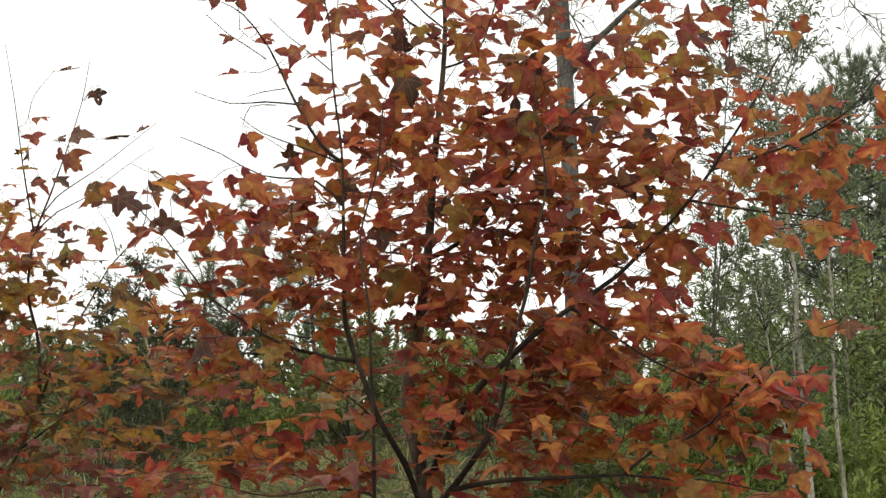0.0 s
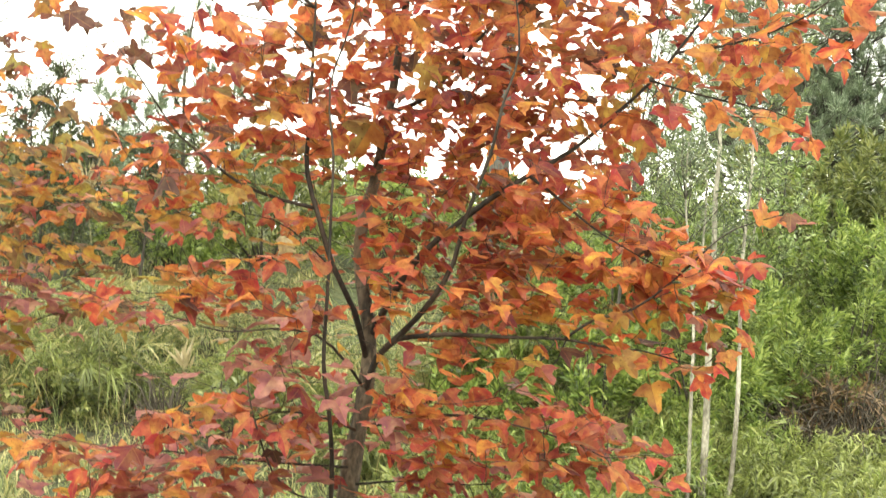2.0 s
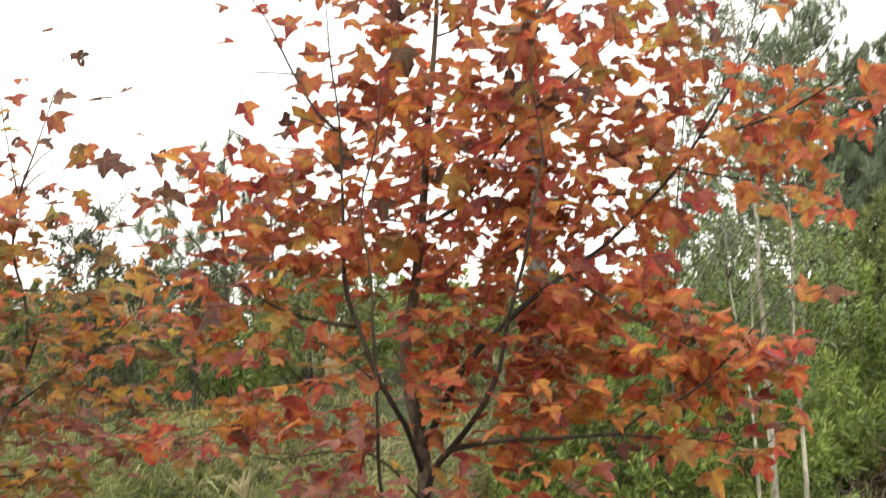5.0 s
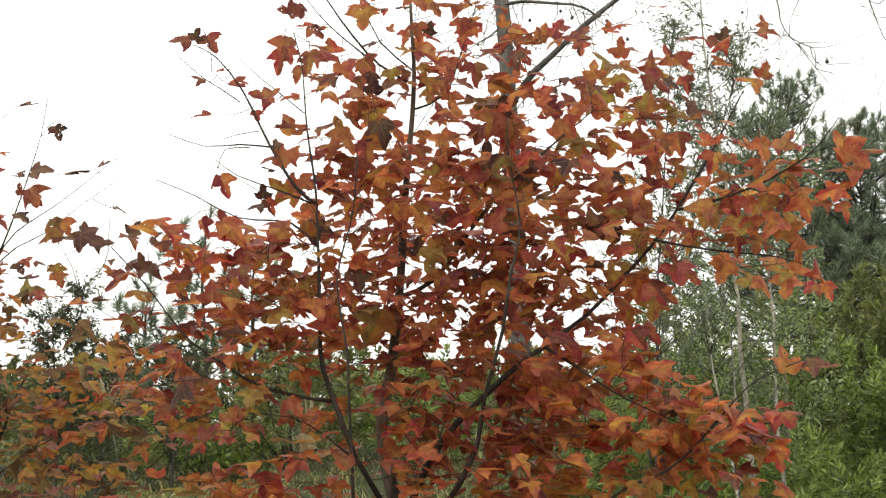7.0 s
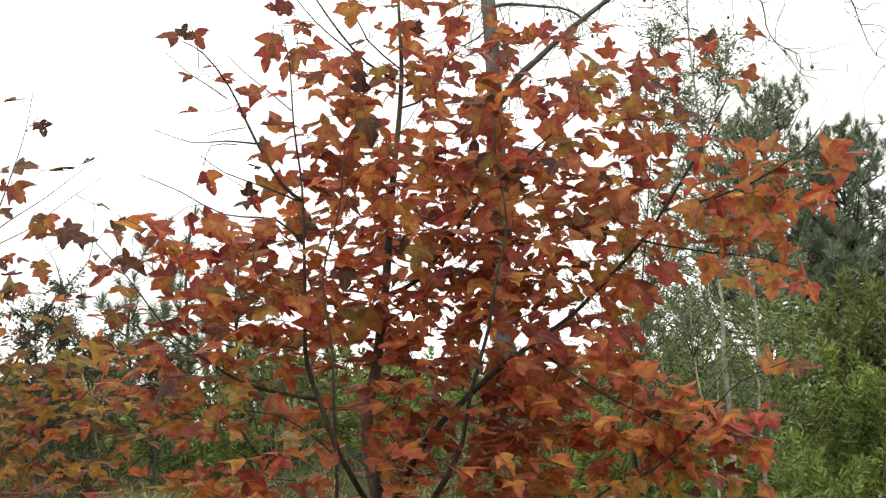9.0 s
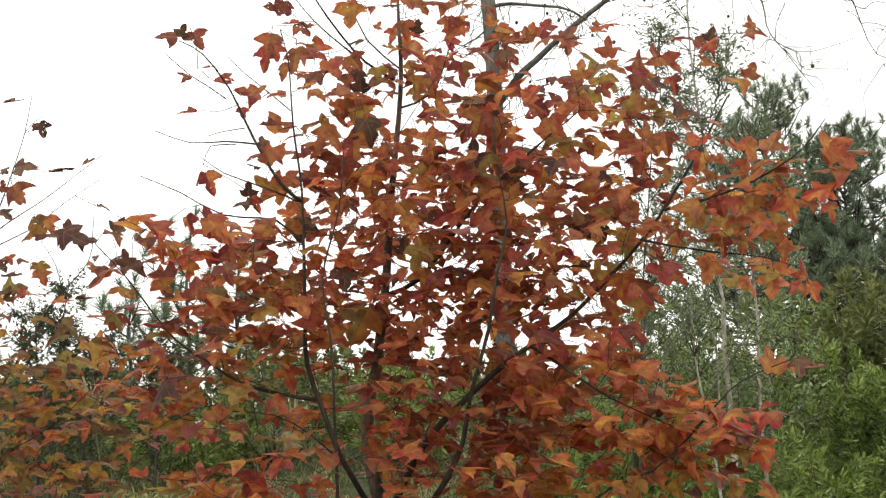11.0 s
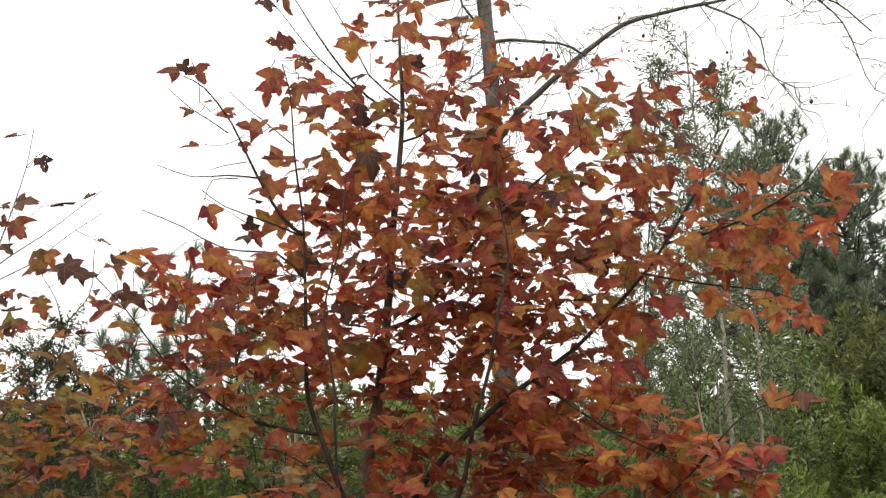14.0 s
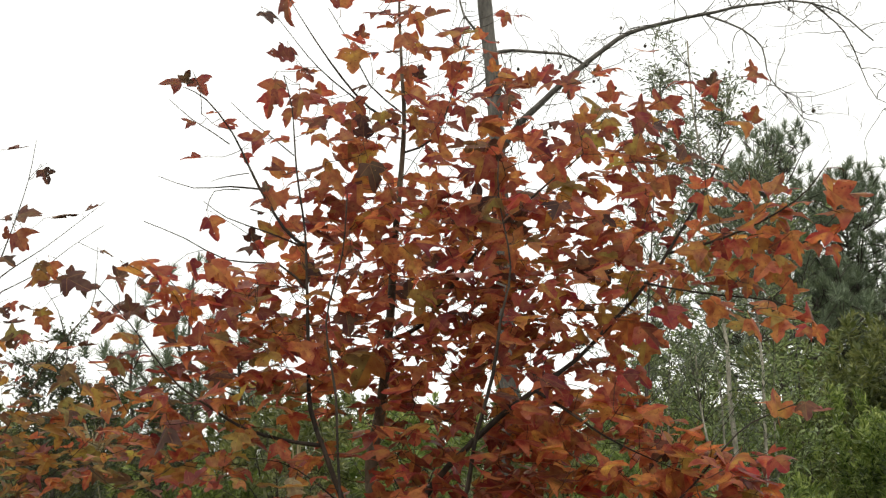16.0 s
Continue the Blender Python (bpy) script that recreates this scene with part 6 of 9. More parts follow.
for spec in (
    (-0.22, 3.24, 1.39, 0.053, 20, "c", .5),
    (-0.19, 3.21, 1.31, 0.079, 20, "p", .6),
    (-0.18, 3.25, 1.28, 0.053, -40, "p", .5),
    (-0.20, 3.22, 1.27, 0.042, -90, "c", .7),
    (-0.25, 3.29, 1.27, 0.067, 180, "c", .4),
    (-0.36, 3.18, 1.24, 0.078, 180, "o", .6),
    (-0.39, 3.19, 1.22, 0.078, -60, "r", .7),
    (-0.32, 3.25, 1.24, 0.066, -20, "o", .7),
    (-0.29, 3.17, 1.22, 0.078, 0, "p", .4),
    (-0.30, 3.24, 1.18, 0.079, 190, "o", .6),
    (-0.30, 3.34, 1.17, 0.055, -90, "o", .7),
    (-0.34, 3.34, 1.18, 0.055, 180, "r", .5),
    (-0.49, 3.20, 1.19, 0.091, 180, "r", .4),
):
    tree.leaf(*spec)
for spec in (
    (-0.45, 3.16, 1.21, 0.078, 20, "r", .5),
    (-0.51, 3.33, 1.14, 0.082, 190, "c", .5),
    (-0.55, 3.35, 1.10, 0.082, 180, "c", .4),
    (-0.39, 3.28, 1.14, 0.054, -60, "c", .7),
    (-0.36, 3.19, 1.17, 0.065, -80, "d", .7),
    (-0.34, 3.21, 1.12, 0.079, 0, "c", .5),
    (-0.40, 3.34, 1.08, 0.096, 190, "p", .4),
    (-0.26, 3.35, 1.10, 0.109, 180, "p", .5),
    (-0.22, 3.17, 1.14, 0.078, 0, "p", .4),
    (-0.21, 3.20, 1.17, 0.052, 60, "p", .5),
    (-0.40, 3.25, 1.08, 0.066, 180, "p", .5),
    (-0.48, 3.21, 1.06, 0.105, 0, "r", .4),
    (-0.22, 3.31, 1.07, 0.068, -90, "c", .6),
):
    tree.leaf(*spec)
for spec in (
    (-0.14, 3.23, 1.24, 0.066, 180, "c", .4),
    (-0.16, 3.32, 1.19, 0.081, 0, "c", .4),
    (-0.15, 3.19, 1.17, 0.065, 200, "p", .4),
    (-0.12, 3.26, 1.40, 0.067, 0, "r", .7),
    (-0.11, 3.35, 1.33, 0.069, -90, "c", .8),
    (-0.13, 3.30, 1.32, 0.054, 180, "r", .7),
    (-0.06, 3.18, 1.38, 0.065, 60, "r", .8),
    (-0.03, 3.18, 1.36, 0.065, -60, "o", .8),
    (-0.08, 3.29, 1.40, 0.067, 180, "r", .6),
    (-0.07, 3.23, 1.28, 0.079, -100, "c", .8),
    (-0.05, 3.23, 1.24, 0.079, -80, "c", .8),
    (-0.02, 3.26, 1.27, 0.080, 0, "r", .7),
    (0.00, 3.28, 1.30, 0.080, 20, "r", .7),
):
    tree.leaf(*spec)
for spec in (
    (-0.03, 3.35, 1.16, 0.068, -90, "c", .8),
    (-0.05, 3.21, 1.21, 0.066, 190, "c", .7),
    (0.00, 3.27, 1.16, 0.067, 0, "p", .6),
    (-0.11, 3.21, 1.23, 0.052, 180, "r", .6),
    (-0.01, 3.27, 1.10, 0.080, 180, "c", .5),
    (0.02, 3.31, 1.13, 0.068, 0, "c", .5),
    (-0.09, 3.19, 1.09, 0.078, 0, "c", .5),
):
    tree.leaf(*spec)
for spec in (
    (-0.04, 3.24, 1.42, 0.066, -40, "o", .7),
    (-0.00, 3.28, 1.36, 0.054, -80, "r", .7),
    (0.08, 3.14, 1.44, 0.077, -20, "r", .4),
    (0.04, 3.29, 1.30, 0.081, 0, "o", .7),
    (0.05, 3.22, 1.29, 0.066, -60, "r", .7),
    (0.13, 3.24, 1.31, 0.048, -100, "c", .8),
    (0.09, 3.26, 1.36, 0.067, -60, "r", .5),
    (0.15, 3.30, 1.37, 0.067, 100, "r", .6),
    (0.18, 3.15, 1.36, 0.077, 0, "r", .5),
    (0.26, 3.24, 1.34, 0.053, -30, "c", .5),
    (0.20, 3.15, 1.32, 0.077, 180, "c", .4),
    (0.23, 3.22, 1.30, 0.066, -60, "r", .6),
    (0.30, 3.21, 1.39, 0.092, -20, "p", .3),
):
    tree.leaf(*spec)
for spec in (
    (0.33, 3.14, 1.40, 0.051, 0, "c", .4),
    (0.33, 3.20, 1.45, 0.065, -60, "r", .8),
    (0.31, 3.23, 1.45, 0.053, 170, "r", .6),
    (0.38, 3.27, 1.36, 0.048, -80, "c", .9),
    (0.36, 3.32, 1.31, 0.068, 190, "p", .5),
    (0.41, 3.21, 1.31, 0.079, -30, "p", .5),
    (0.45, 3.25, 1.28, 0.053, -30, "c", .5),
    (0.47, 3.28, 1.38, 0.059, 100, "o", .9),
    (0.47, 3.33, 1.35, 0.068, -150, "c", .8),
    (0.49, 3.33, 1.32, 0.068, 180, "r", .7),
    (0.51, 3.34, 1.30, 0.055, -90, "r", .8),
    (0.51, 3.20, 1.35, 0.052, 0, "c", .8),
    (0.53, 3.17, 1.32, 0.052, -60, "d", .8),
):
    tree.leaf(*spec)
for spec in (
    (0.18, 3.33, 1.24, 0.063, 160, "o", .8),
    (0.16, 3.16, 1.25, 0.046, -100, "r", .8),
    (0.22, 3.23, 1.25, 0.066, 60, "r", .7),
    (0.22, 3.29, 1.20, 0.067, 180, "c", .7),
    (0.24, 3.25, 1.19, 0.066, 0, "p", .6),
    (0.28, 3.22, 1.24, 0.066, 60, "r", .8),
    (0.29, 3.32, 1.21, 0.068, -120, "o", .8),
    (0.31, 3.20, 1.22, 0.052, -60, "o", .8),
    (0.34, 3.25, 1.19, 0.066, -90, "c", .9),
    (0.34, 3.31, 1.22, 0.054, 100, "r", .8),
    (0.38, 3.17, 1.24, 0.065, 20, "r", .6),
    (0.41, 3.21, 1.21, 0.079, -20, "p", .6),
    (0.44, 3.24, 1.19, 0.079, -60, "c", .8),
):
    tree.leaf(*spec)
for spec in (
    (0.47, 3.25, 1.16, 0.053, -60, "c", .9),
    (0.49, 3.18, 1.28, 0.078, -20, "r", .5),
    (0.53, 3.23, 1.21, 0.079, 0, "c", .7),
    (0.51, 3.15, 1.20, 0.052, -60, "c", .8),
    (0.37, 3.16, 1.21, 0.065, 190, "o", .6),
    (0.14, 3.21, 1.20, 0.079, 160, "r", .8),
    (0.15, 3.17, 1.18, 0.065, -90, "r", .9),
    (0.11, 3.33, 1.18, 0.054, 180, "r", .6),
    (0.08, 3.19, 1.17, 0.078, -30, "c", .5),
    (0.03, 3.20, 1.24, 0.091, 0, "r", .6),
    (0.00, 3.30, 1.19, 0.067, 200, "c", .7),
    (0.02, 3.29, 1.13, 0.067, 0, "c", .6),
    (0.08, 3.19, 1.12, 0.078, -20, "c", .6),
):
    tree.leaf(*spec)
for spec in (
    (0.15, 3.31, 1.12, 0.068, -60, "r", .7),
    (0.10, 3.27, 1.26, 0.080, -40, "r", .5),
    (0.61, 3.22, 1.30, 0.066, 0, "r", .7),
    (0.67, 3.27, 1.27, 0.075, 180, "r", .7),
    (0.66, 3.19, 1.18, 0.065, 10, "c", .7),
    (0.71, 3.19, 1.20, 0.065, -20, "c", .8),
    (0.60, 3.32, 1.19, 0.081, -20, "c", .7),
):
    tree.leaf(*spec)

for spec in (
    (-0.41, 3.30, 1.73, 0.054, -100, "w", .8),
    (-0.40, 3.32, 1.71, 0.049, -70, "w", .9),
):
    tree.leaf(*spec)

# denser sprays inside the crown
tree.spray(-0.27, 3.82, 2.75, 0.23, 0.11, 6, "rrco")
tree.spray(-0.40, 3.72, 2.46, 0.19, 0.10, 10, "rroo")
tree.spray(-0.15, 3.77, 2.47, 0.21, 0.11, 16, "rroo")
tree.spray(0.03, 3.72, 2.53, 0.16, 0.12, 13, "rrcr")
tree.spray(0.21, 3.72, 2.53, 0.17, 0.14, 16, "rroc")
tree.spray(0.41, 3.77, 2.72, 0.16, 0.11, 5, "roor")
tree.spray(0.38, 3.72, 2.46, 0.12, 0.10, 5, "rr")
tree.spray(0.10, 3.67, 2.31, 0.19, 0.10, 10, "rrcc")
tree.spray(-0.15, 3.72, 2.28, 0.19, 0.09, 5, "rroo")
tree.spray(-0.39, 3.67, 2.24, 0.19, 0.10, 8, "rroo")
tree.spray(-0.55, 3.62, 2.30, 0.18, 0.08, 10, "ccro")
tree.spray(-0.77, 3.57, 2.29, 0.15, 0.08, 8, "ccoo")
tree.spray(-0.64, 3.57, 2.15, 0.20, 0.08, 8, "oorr")
tree.spray(-0.79, 3.52, 2.08, 0.15, 0.07, 5, "crdo")
tree.spray(-0.48, 3.62, 2.09, 0.18, 0.08, 8, "rroo")
tree.spray(-0.25, 3.67, 2.06, 0.19, 0.09, 5, "rrop")
tree.spray(-0.01, 3.67, 2.13, 0.17, 0.10, 10, "rrrc")
tree.spray(0.20, 3.62, 2.16, 0.15, 0.12, 7, "rrro")
tree.spray(0.52, 3.72, 2.39, 0.12, 0.10, 5, "rryo")
tree.spray(0.07, 3.82, 2.83, 0.14, 0.11, 5, "rrco")
tree.spray(-0.05, 3.92, 3.08, 0.13, 0.11, 4, "rcro")
tree.spray(0.18, 3.84, 2.95, 0.12, 0.09, 4, "rcrr")
tree.spray(0.56, 3.77, 2.89, 0.12, 0.09, 3, "roy")
tree.spray(0.49, 3.72, 2.63, 0.14, 0.09, 3, "rrro")
tree.spray(0.69, 3.62, 2.63, 0.10, 0.12, 3, "roy")
tree.spray(0.54, 3.72, 2.50, 0.16, 0.09, 8, "rror")
tree.spray(0.39, 3.72, 2.59, 0.16, 0.09, 4, "rror")
tree.spray(0.38, 3.72, 2.32, 0.14, 0.09, 8, "rrrc")
tree.spray(0.55, 3.70, 2.31, 0.14, 0.09, 8, "rroy")
tree.spray(0.47, 3.64, 2.16, 0.14, 0.08, 8, "rrro")
tree.spray(0.33, 3.82, 2.87, 0.14, 0.07, 3, "rrco")
tree.spray(0.65, 3.70, 2.46, 0.10, 0.10, 5, "rror")
tree.spray(0.76, 3.72, 2.91, 0.10, 0.07, 1, "ror")
tree.spray(0.07, 3.92, 3.18, 0.11, 0.09, 3, "rcr")
tree.spray(0.57, 3.72, 2.74, 0.12, 0.07, 3, "roro")
tree.spray(0.30, 3.67, 2.20, 0.14, 0.09, 8, "rrcr")
tree.spray(-0.35, 3.87, 3.00, 0.16, 0.11, 3, "cr")
tree.spray(-0.16, 3.94, 3.23, 0.15, 0.09, 3, "rc")
tree.spray(0.15, 3.72, 2.68, 0.12, 0.10, 4, "rrc")
tree.spray(-0.12, 3.82, 2.71, 0.14, 0.11, 4, "rro")
tree.spray(0.18, 3.62, 2.38, 0.10, 0.12, 8, "rrrc")
tree.spray(0.18, 3.67, 2.70, 0.09, 0.10, 3, "rrc")
tree.spray(0.20, 3.60, 2.22, 0.10, 0.08, 5, "rrr")
tree.spray(0.87, 3.54, 2.49, 0.16, 0.07, 5, "oory")
tree.spray(0.95, 3.52, 2.35, 0.13, 0.08, 5, "ooy")
tree.spray(1.05, 3.49, 2.56, 0.10, 0.05, 1, "oro")
tree.spray(0.78, 3.60, 2.40, 0.10, 0.08, 5, "oyr")
tree.spray(0.68, 3.72, 2.79, 0.12, 0.09, 3, "rory")
tree.spray(0.57, 3.77, 3.02, 0.11, 0.05, 1, "r")
tree.spray(-0.71, 3.52, 1.95, 0.20, 0.08, 10, "oryr", 0.062)
tree.spray(-0.54, 3.57, 1.97, 0.15, 0.10, 5, "oryo")
tree.spray(-0.31, 3.62, 1.96, 0.18, 0.08, 5, "rroc")
tree.spray(-0.04, 3.62, 1.96, 0.18, 0.10, 10, "rrrc")
tree.spray(0.19, 3.57, 1.93, 0.18, 0.08, 10, "rorr")
tree.spray(0.44, 3.57, 1.98, 0.13, 0.10, 10, "rror")
tree.spray(0.58, 3.52, 1.88, 0.15, 0.07, 8, "roro")
tree.spray(0.35, 3.52, 1.79, 0.18, 0.08, 13, "rror")
tree.spray(0.12, 3.57, 1.77, 0.18, 0.08, 10, "rrcr")
tree.spray(-0.14, 3.62, 1.79, 0.18, 0.10, 8, "rrcr")
tree.spray(-0.50, 3.57, 1.79, 0.15, 0.10, 5, "ryor")
tree.spray(-0.70, 3.52, 1.82, 0.18, 0.08, 8, "rryo", 0.058)
tree.spray(-0.86, 3.52, 1.83, 0.15, 0.07, 5, "ryro", 0.055)
tree.spray(0.68, 3.47, 1.75, 0.16, 0.06, 8, "rooc")
tree.spray(-0.37, 3.62, 1.74, 0.13, 0.08, 3, "rryo")
tree.spray(-0.89, 3.52, 1.98, 0.10, 0.05, 5, "oo")
tree.spray(-0.79, 3.32, 1.60, 0.17, 0.03, 1, "oooo")
tree.spray(-0.70, 3.32, 1.54, 0.17, 0.05, 4, "crdc")
tree.spray(-0.92, 3.32, 1.51, 0.11, 0.05, 3, "orc")
tree.spray(-0.52, 3.37, 1.63, 0.14, 0.06, 2, "oocr")
tree.spray(-0.34, 3.42, 1.54, 0.14, 0.06, 5, "crpo")
tree.spray(-0.09, 3.52, 1.56, 0.15, 0.08, 6, "orrr")
tree.spray(0.11, 3.47, 1.58, 0.14, 0.08, 6, "rror")
tree.spray(0.23, 3.42, 1.66, 0.14, 0.06, 5, "rooo")
tree.spray(0.39, 3.40, 1.76, 0.14, 0.06, 1, "oroo")
tree.spray(0.65, 3.32, 1.80, 0.12, 0.06, 2, "orro")
tree.spray(0.82, 3.32, 1.77, 0.08, 0.06, 1, "crd")
tree.spray(-0.00, 3.52, 1.37, 0.13, 0.08, 4, "oror")
tree.spray(0.05, 3.47, 1.19, 0.13, 0.10, 6, "rrcr")
tree.spray(-0.07, 3.52, 1.06, 0.11, 0.07, 3, "rro")
tree.spray(-0.39, 3.42, 1.38, 0.13, 0.06, 4, "crrc")
tree.spray(-0.22, 3.42, 1.33, 0.10, 0.06, 3, "cpco")
tree.spray(-0.43, 3.32, 1.25, 0.17, 0.06, 7, "ccpo")
tree.spray(-0.27, 3.42, 1.20, 0.13, 0.06, 4, "rcop")
tree.spray(-0.61, 3.32, 1.24, 0.11, 0.05, 3, "oor")
tree.spray(-0.65, 3.27, 1.15, 0.17, 0.05, 5, "corc")
tree.spray(-0.48, 3.32, 1.16, 0.14, 0.06, 5, "rrco")
tree.spray(-0.79, 3.22, 1.11, 0.16, 0.06, 4, "ccro")
tree.spray(-0.54, 3.22, 1.06, 0.16, 0.06, 6, "ccrr")
tree.spray(-0.32, 3.37, 1.07, 0.14, 0.06, 4, "rccr")
tree.spray(-0.73, 3.22, 1.02, 0.18, 0.06, 4, "ccor")
tree.spray(0.24, 3.32, 1.09, 0.18, 0.06, 6, "rror")
tree.spray(-0.12, 3.52, 0.94, 0.26, 0.08, 16, "rrcr")
tree.spray(-0.62, 3.22, 0.93, 0.24, 0.07, 20, "ccro")
tree.spray(0.41, 3.32, 1.01, 0.25, 0.08, 16, "rrcr")
tree.spray(-0.93, 3.22, 1.14, 0.10, 0.04, 2, "cro")
GAPS = [(0.34, 2.53, 0.03, 0.02), (0.27, 2.64, 0.03, 0.02), (0.38, 2.65, 0.03, 0.02), (0.26, 2.48, 0.03, 0.02), (0.41, 2.44, 0.03, 0.02), (0.31, 2.34, 0.04, 0.03), (0.42, 2.27, 0.03, 0.02), (0.57, 2.24, 0.03, 0.02), (0.28, 2.09, 0.04, 0.02), (0.53, 2.38, 0.03, 0.02), (0.58, 2.44, 0.02, 0.02), (0.47, 2.14, 0.03, 0.02), (0.37, 2.21, 0.02, 0.02), (0.25, 2.71, 0.03, 0.03), (-0.21, 2.54, 0.02, 0.01), (-0.21, 2.32, 0.02, 0.01), (-0.29, 2.62, 0.02, 0.01), (0.03, 2.74, 0.03, 0.02), (-0.02, 2.58, 0.02, 0.01), (-0.07, 2.76, 0.02, 0.02)]
GAPS += [(-0.11, 2.24, 0.02, 0.02), (-0.24, 2.19, 0.02, 0.02), (-0.20, 2.24, 0.02, 0.01), (-0.02, 2.01, 0.04, 0.02), (0.07, 2.03, 0.03, 0.01), (-0.10, 2.14, 0.02, 0.01), (-0.47, 2.29, 0.02, 0.02), (-0.32, 2.31, 0.02, 0.01), (-0.33, 2.76, 0.02, 0.02), (0.03, 2.98, 0.03, 0.02), (0.06, 2.83, 0.02, 0.02), (0.50, 2.48, 0.02, 0.01), (0.13, 2.51, 0.01, 0.01), (0.03, 2.38, 0.01, 0.01), (-0.56, 2.19, 0.02, 0.01), (-0.36, 2.34, 0.01, 0.01)]

LOW = [(-0.94, 1.37, 0.21, 0.09), (-0.68, 1.38, 0.11, 0.07), (-0.87, 1.23, 0.10, 0.05), (0.43, 1.45, 0.10, 0.05), (0.21, 1.38, 0.06, 0.03), (0.46, 1.83, 0.10, 0.05), (-0.47, 1.74, 0.06, 0.03)]

GAPS += LOW
tree.spray(0.12, 3.50, 2.04, 0.16, 0.10, 7, "rror")
tree.spray(0.29, 3.60, 1.97, 0.18, 0.10, 8, "rror")
tree.spray(0.42, 3.60, 1.86, 0.17, 0.08, 7, "rror")
tree.spray(0.16, 3.70, 1.83, 0.21, 0.10, 8, "rrcr")
tree.spray(0.01, 3.80, 2.01, 0.18, 0.11, 5, "rro")
tree.spray(-0.03, 3.55, 1.96, 0.18, 0.10, 6, "oror")
tree.spray(0.18, 3.50, 1.89, 0.18, 0.10, 7, "roor")
tree.spray(0.33, 3.50, 1.99, 0.15, 0.10, 5, "oror")
tree.spray(-0.11, 3.60, 1.75, 0.17, 0.08, 5, "rorc")
tree.spray(0.61, 3.27, 1.64, 0.12, 0.08, 4, "oroy")
tree.spray(0.65, 3.25, 1.76, 0.11, 0.06, 3, "oroc")
tree.spray(0.24, 3.30, 1.38, 0.15, 0.05, 5, "rrcr")
tree.spray(0.41, 3.30, 1.31, 0.17, 0.05, 5, "rcrr")
tree.spray(0.56, 3.27, 1.26, 0.12, 0.05, 3, "cr")
tree.spray(0.16, 3.35, 1.46, 0.12, 0.05, 3, "orr")
tree.spray(0.47, 3.35, 1.75, 0.14, 0.06, 4, "oro")
tree.spray(-0.53, 3.60, 2.08, 0.13, 0.07, 5, "rory")
tree.spray(-0.31, 3.65, 2.09, 0.14, 0.07, 5, "rorr")
tree.spray(-0.41, 3.60, 2.00, 0.15, 0.07, 5, "ryor")
tree.spray(-0.17, 3.80, 2.09, 0.12, 0.07, 5, "rrcr")
tree.spray(-0.63, 3.55, 2.00, 0.12, 0.07, 4, "oryr")
for x, z, n in ((-0.22, 2.34, 8), (-0.08, 2.22, 8), (0.04, 2.34, 7), (0.10, 2.50, 7), (0.18, 2.26, 5), (0.06, 2.12, 5), (-0.26, 2.18, 7), (0.14, 2.68, 5), (0.22, 2.42, 6), (-0.05, 2.48, 7), (-0.62, 2.14, 5), (-0.48, 2.22, 6)):
    tree.spray(x, 3.62, z, 0.11, 0.08, n, "rrbo" if x > 0 else "rorc", 0.062)
for x, z, n in ((-0.33, 2.48, 6), (-0.30, 2.62, 5), (-0.16, 2.60, 5), (-0.06, 2.66, 5), (0.06, 2.62, 6), (-0.44, 2.38, 5), (-0.36, 2.26, 6), (-0.16, 2.10, 8), (-0.02, 2.06, 6), (0.14, 2.10, 4), (0.20, 2.56, 4), (-0.18, 2.44, 6), (-0.30, 2.78, 4), (-0.10, 2.86, 4), (0.06, 2.80, 3), (-0.52, 2.10, 5)):
    tree.spray(x, 3.72, z, 0.10, 0.07, n, "rcro", 0.060)
for x, z, rx, n, colours in (  # the lower boughs
    (-0.67, 1.61, 0.16, 4, "ooro"), (-0.50, 1.57, 0.16, 4, "roro"), (-0.32, 1.55, 0.14, 4, "rorp"), (-0.17, 1.68, 0.13, 4, "rror"), (-0.02, 1.62, 0.15, 5, "roor"),
    (0.15, 1.62, 0.15, 5, "oror"), (0.38, 1.61, 0.15, 4, "oorr"), (0.56, 1.53, 0.13, 3, "ooyr"), (-0.42, 1.41, 0.14, 3, "rcrp"), (-0.03, 1.27, 0.13, 4, "rror"),
    (0.10, 1.24, 0.15, 5, "rror"), (0.27, 1.21, 0.16, 5, "rrcr"), (0.44, 1.24, 0.15, 4, "rror"), (0.60, 1.21, 0.12, 3, "rorr"),
):
    tree.spray(x, 3.40, z, rx, 0.06, n, colours, 0.066)
for z in (2.22, 2.40, 2.58, 2.76):  # the shaded far side of the crown
    tree.spray(0.19, 4.08, z, 0.07, 0.08, 4, "rroc", 0.066)
tree.grow(GAPS)

# ---- the second sapling, further off ----
sapling = Plant("sweetgum_sapling", (-2.16, 4.86, 0.0), "slender sweetgum sapling with sparse orange and brown leaves", "tree", 8, TREE_BARK)
sapling.limb("trunk", [(-2.16, 4.86, -0.1), (-2.14, 4.85, 0.6), (-2.06, 4.83, 1.10), (-1.98, 4.82, 1.36), (-1.88, 4.81, 1.58), (-1.80, 4.80, 1.79), (-1.73, 4.80, 2.00), (-1.62, 4.78, 2.18), (-1.53, 4.73, 2.32), (-1.39, 4.70, 2.48), (-1.38, 4.70, 2.64)], 0.018, 0.0016, "thin dark trunk")
sapling.limb("limb", [(-1.80, 4.80, 1.79), (-1.83, 4.83, 2.02), (-1.90, 4.85, 2.24), (-1.89, 4.85, 2.47), (-1.83, 4.85, 2.67), (-1.77, 4.85, 2.88), (-1.73, 4.85, 3.05), (-1.71, 4.85, 3.22)], 0.009, 0.0012)
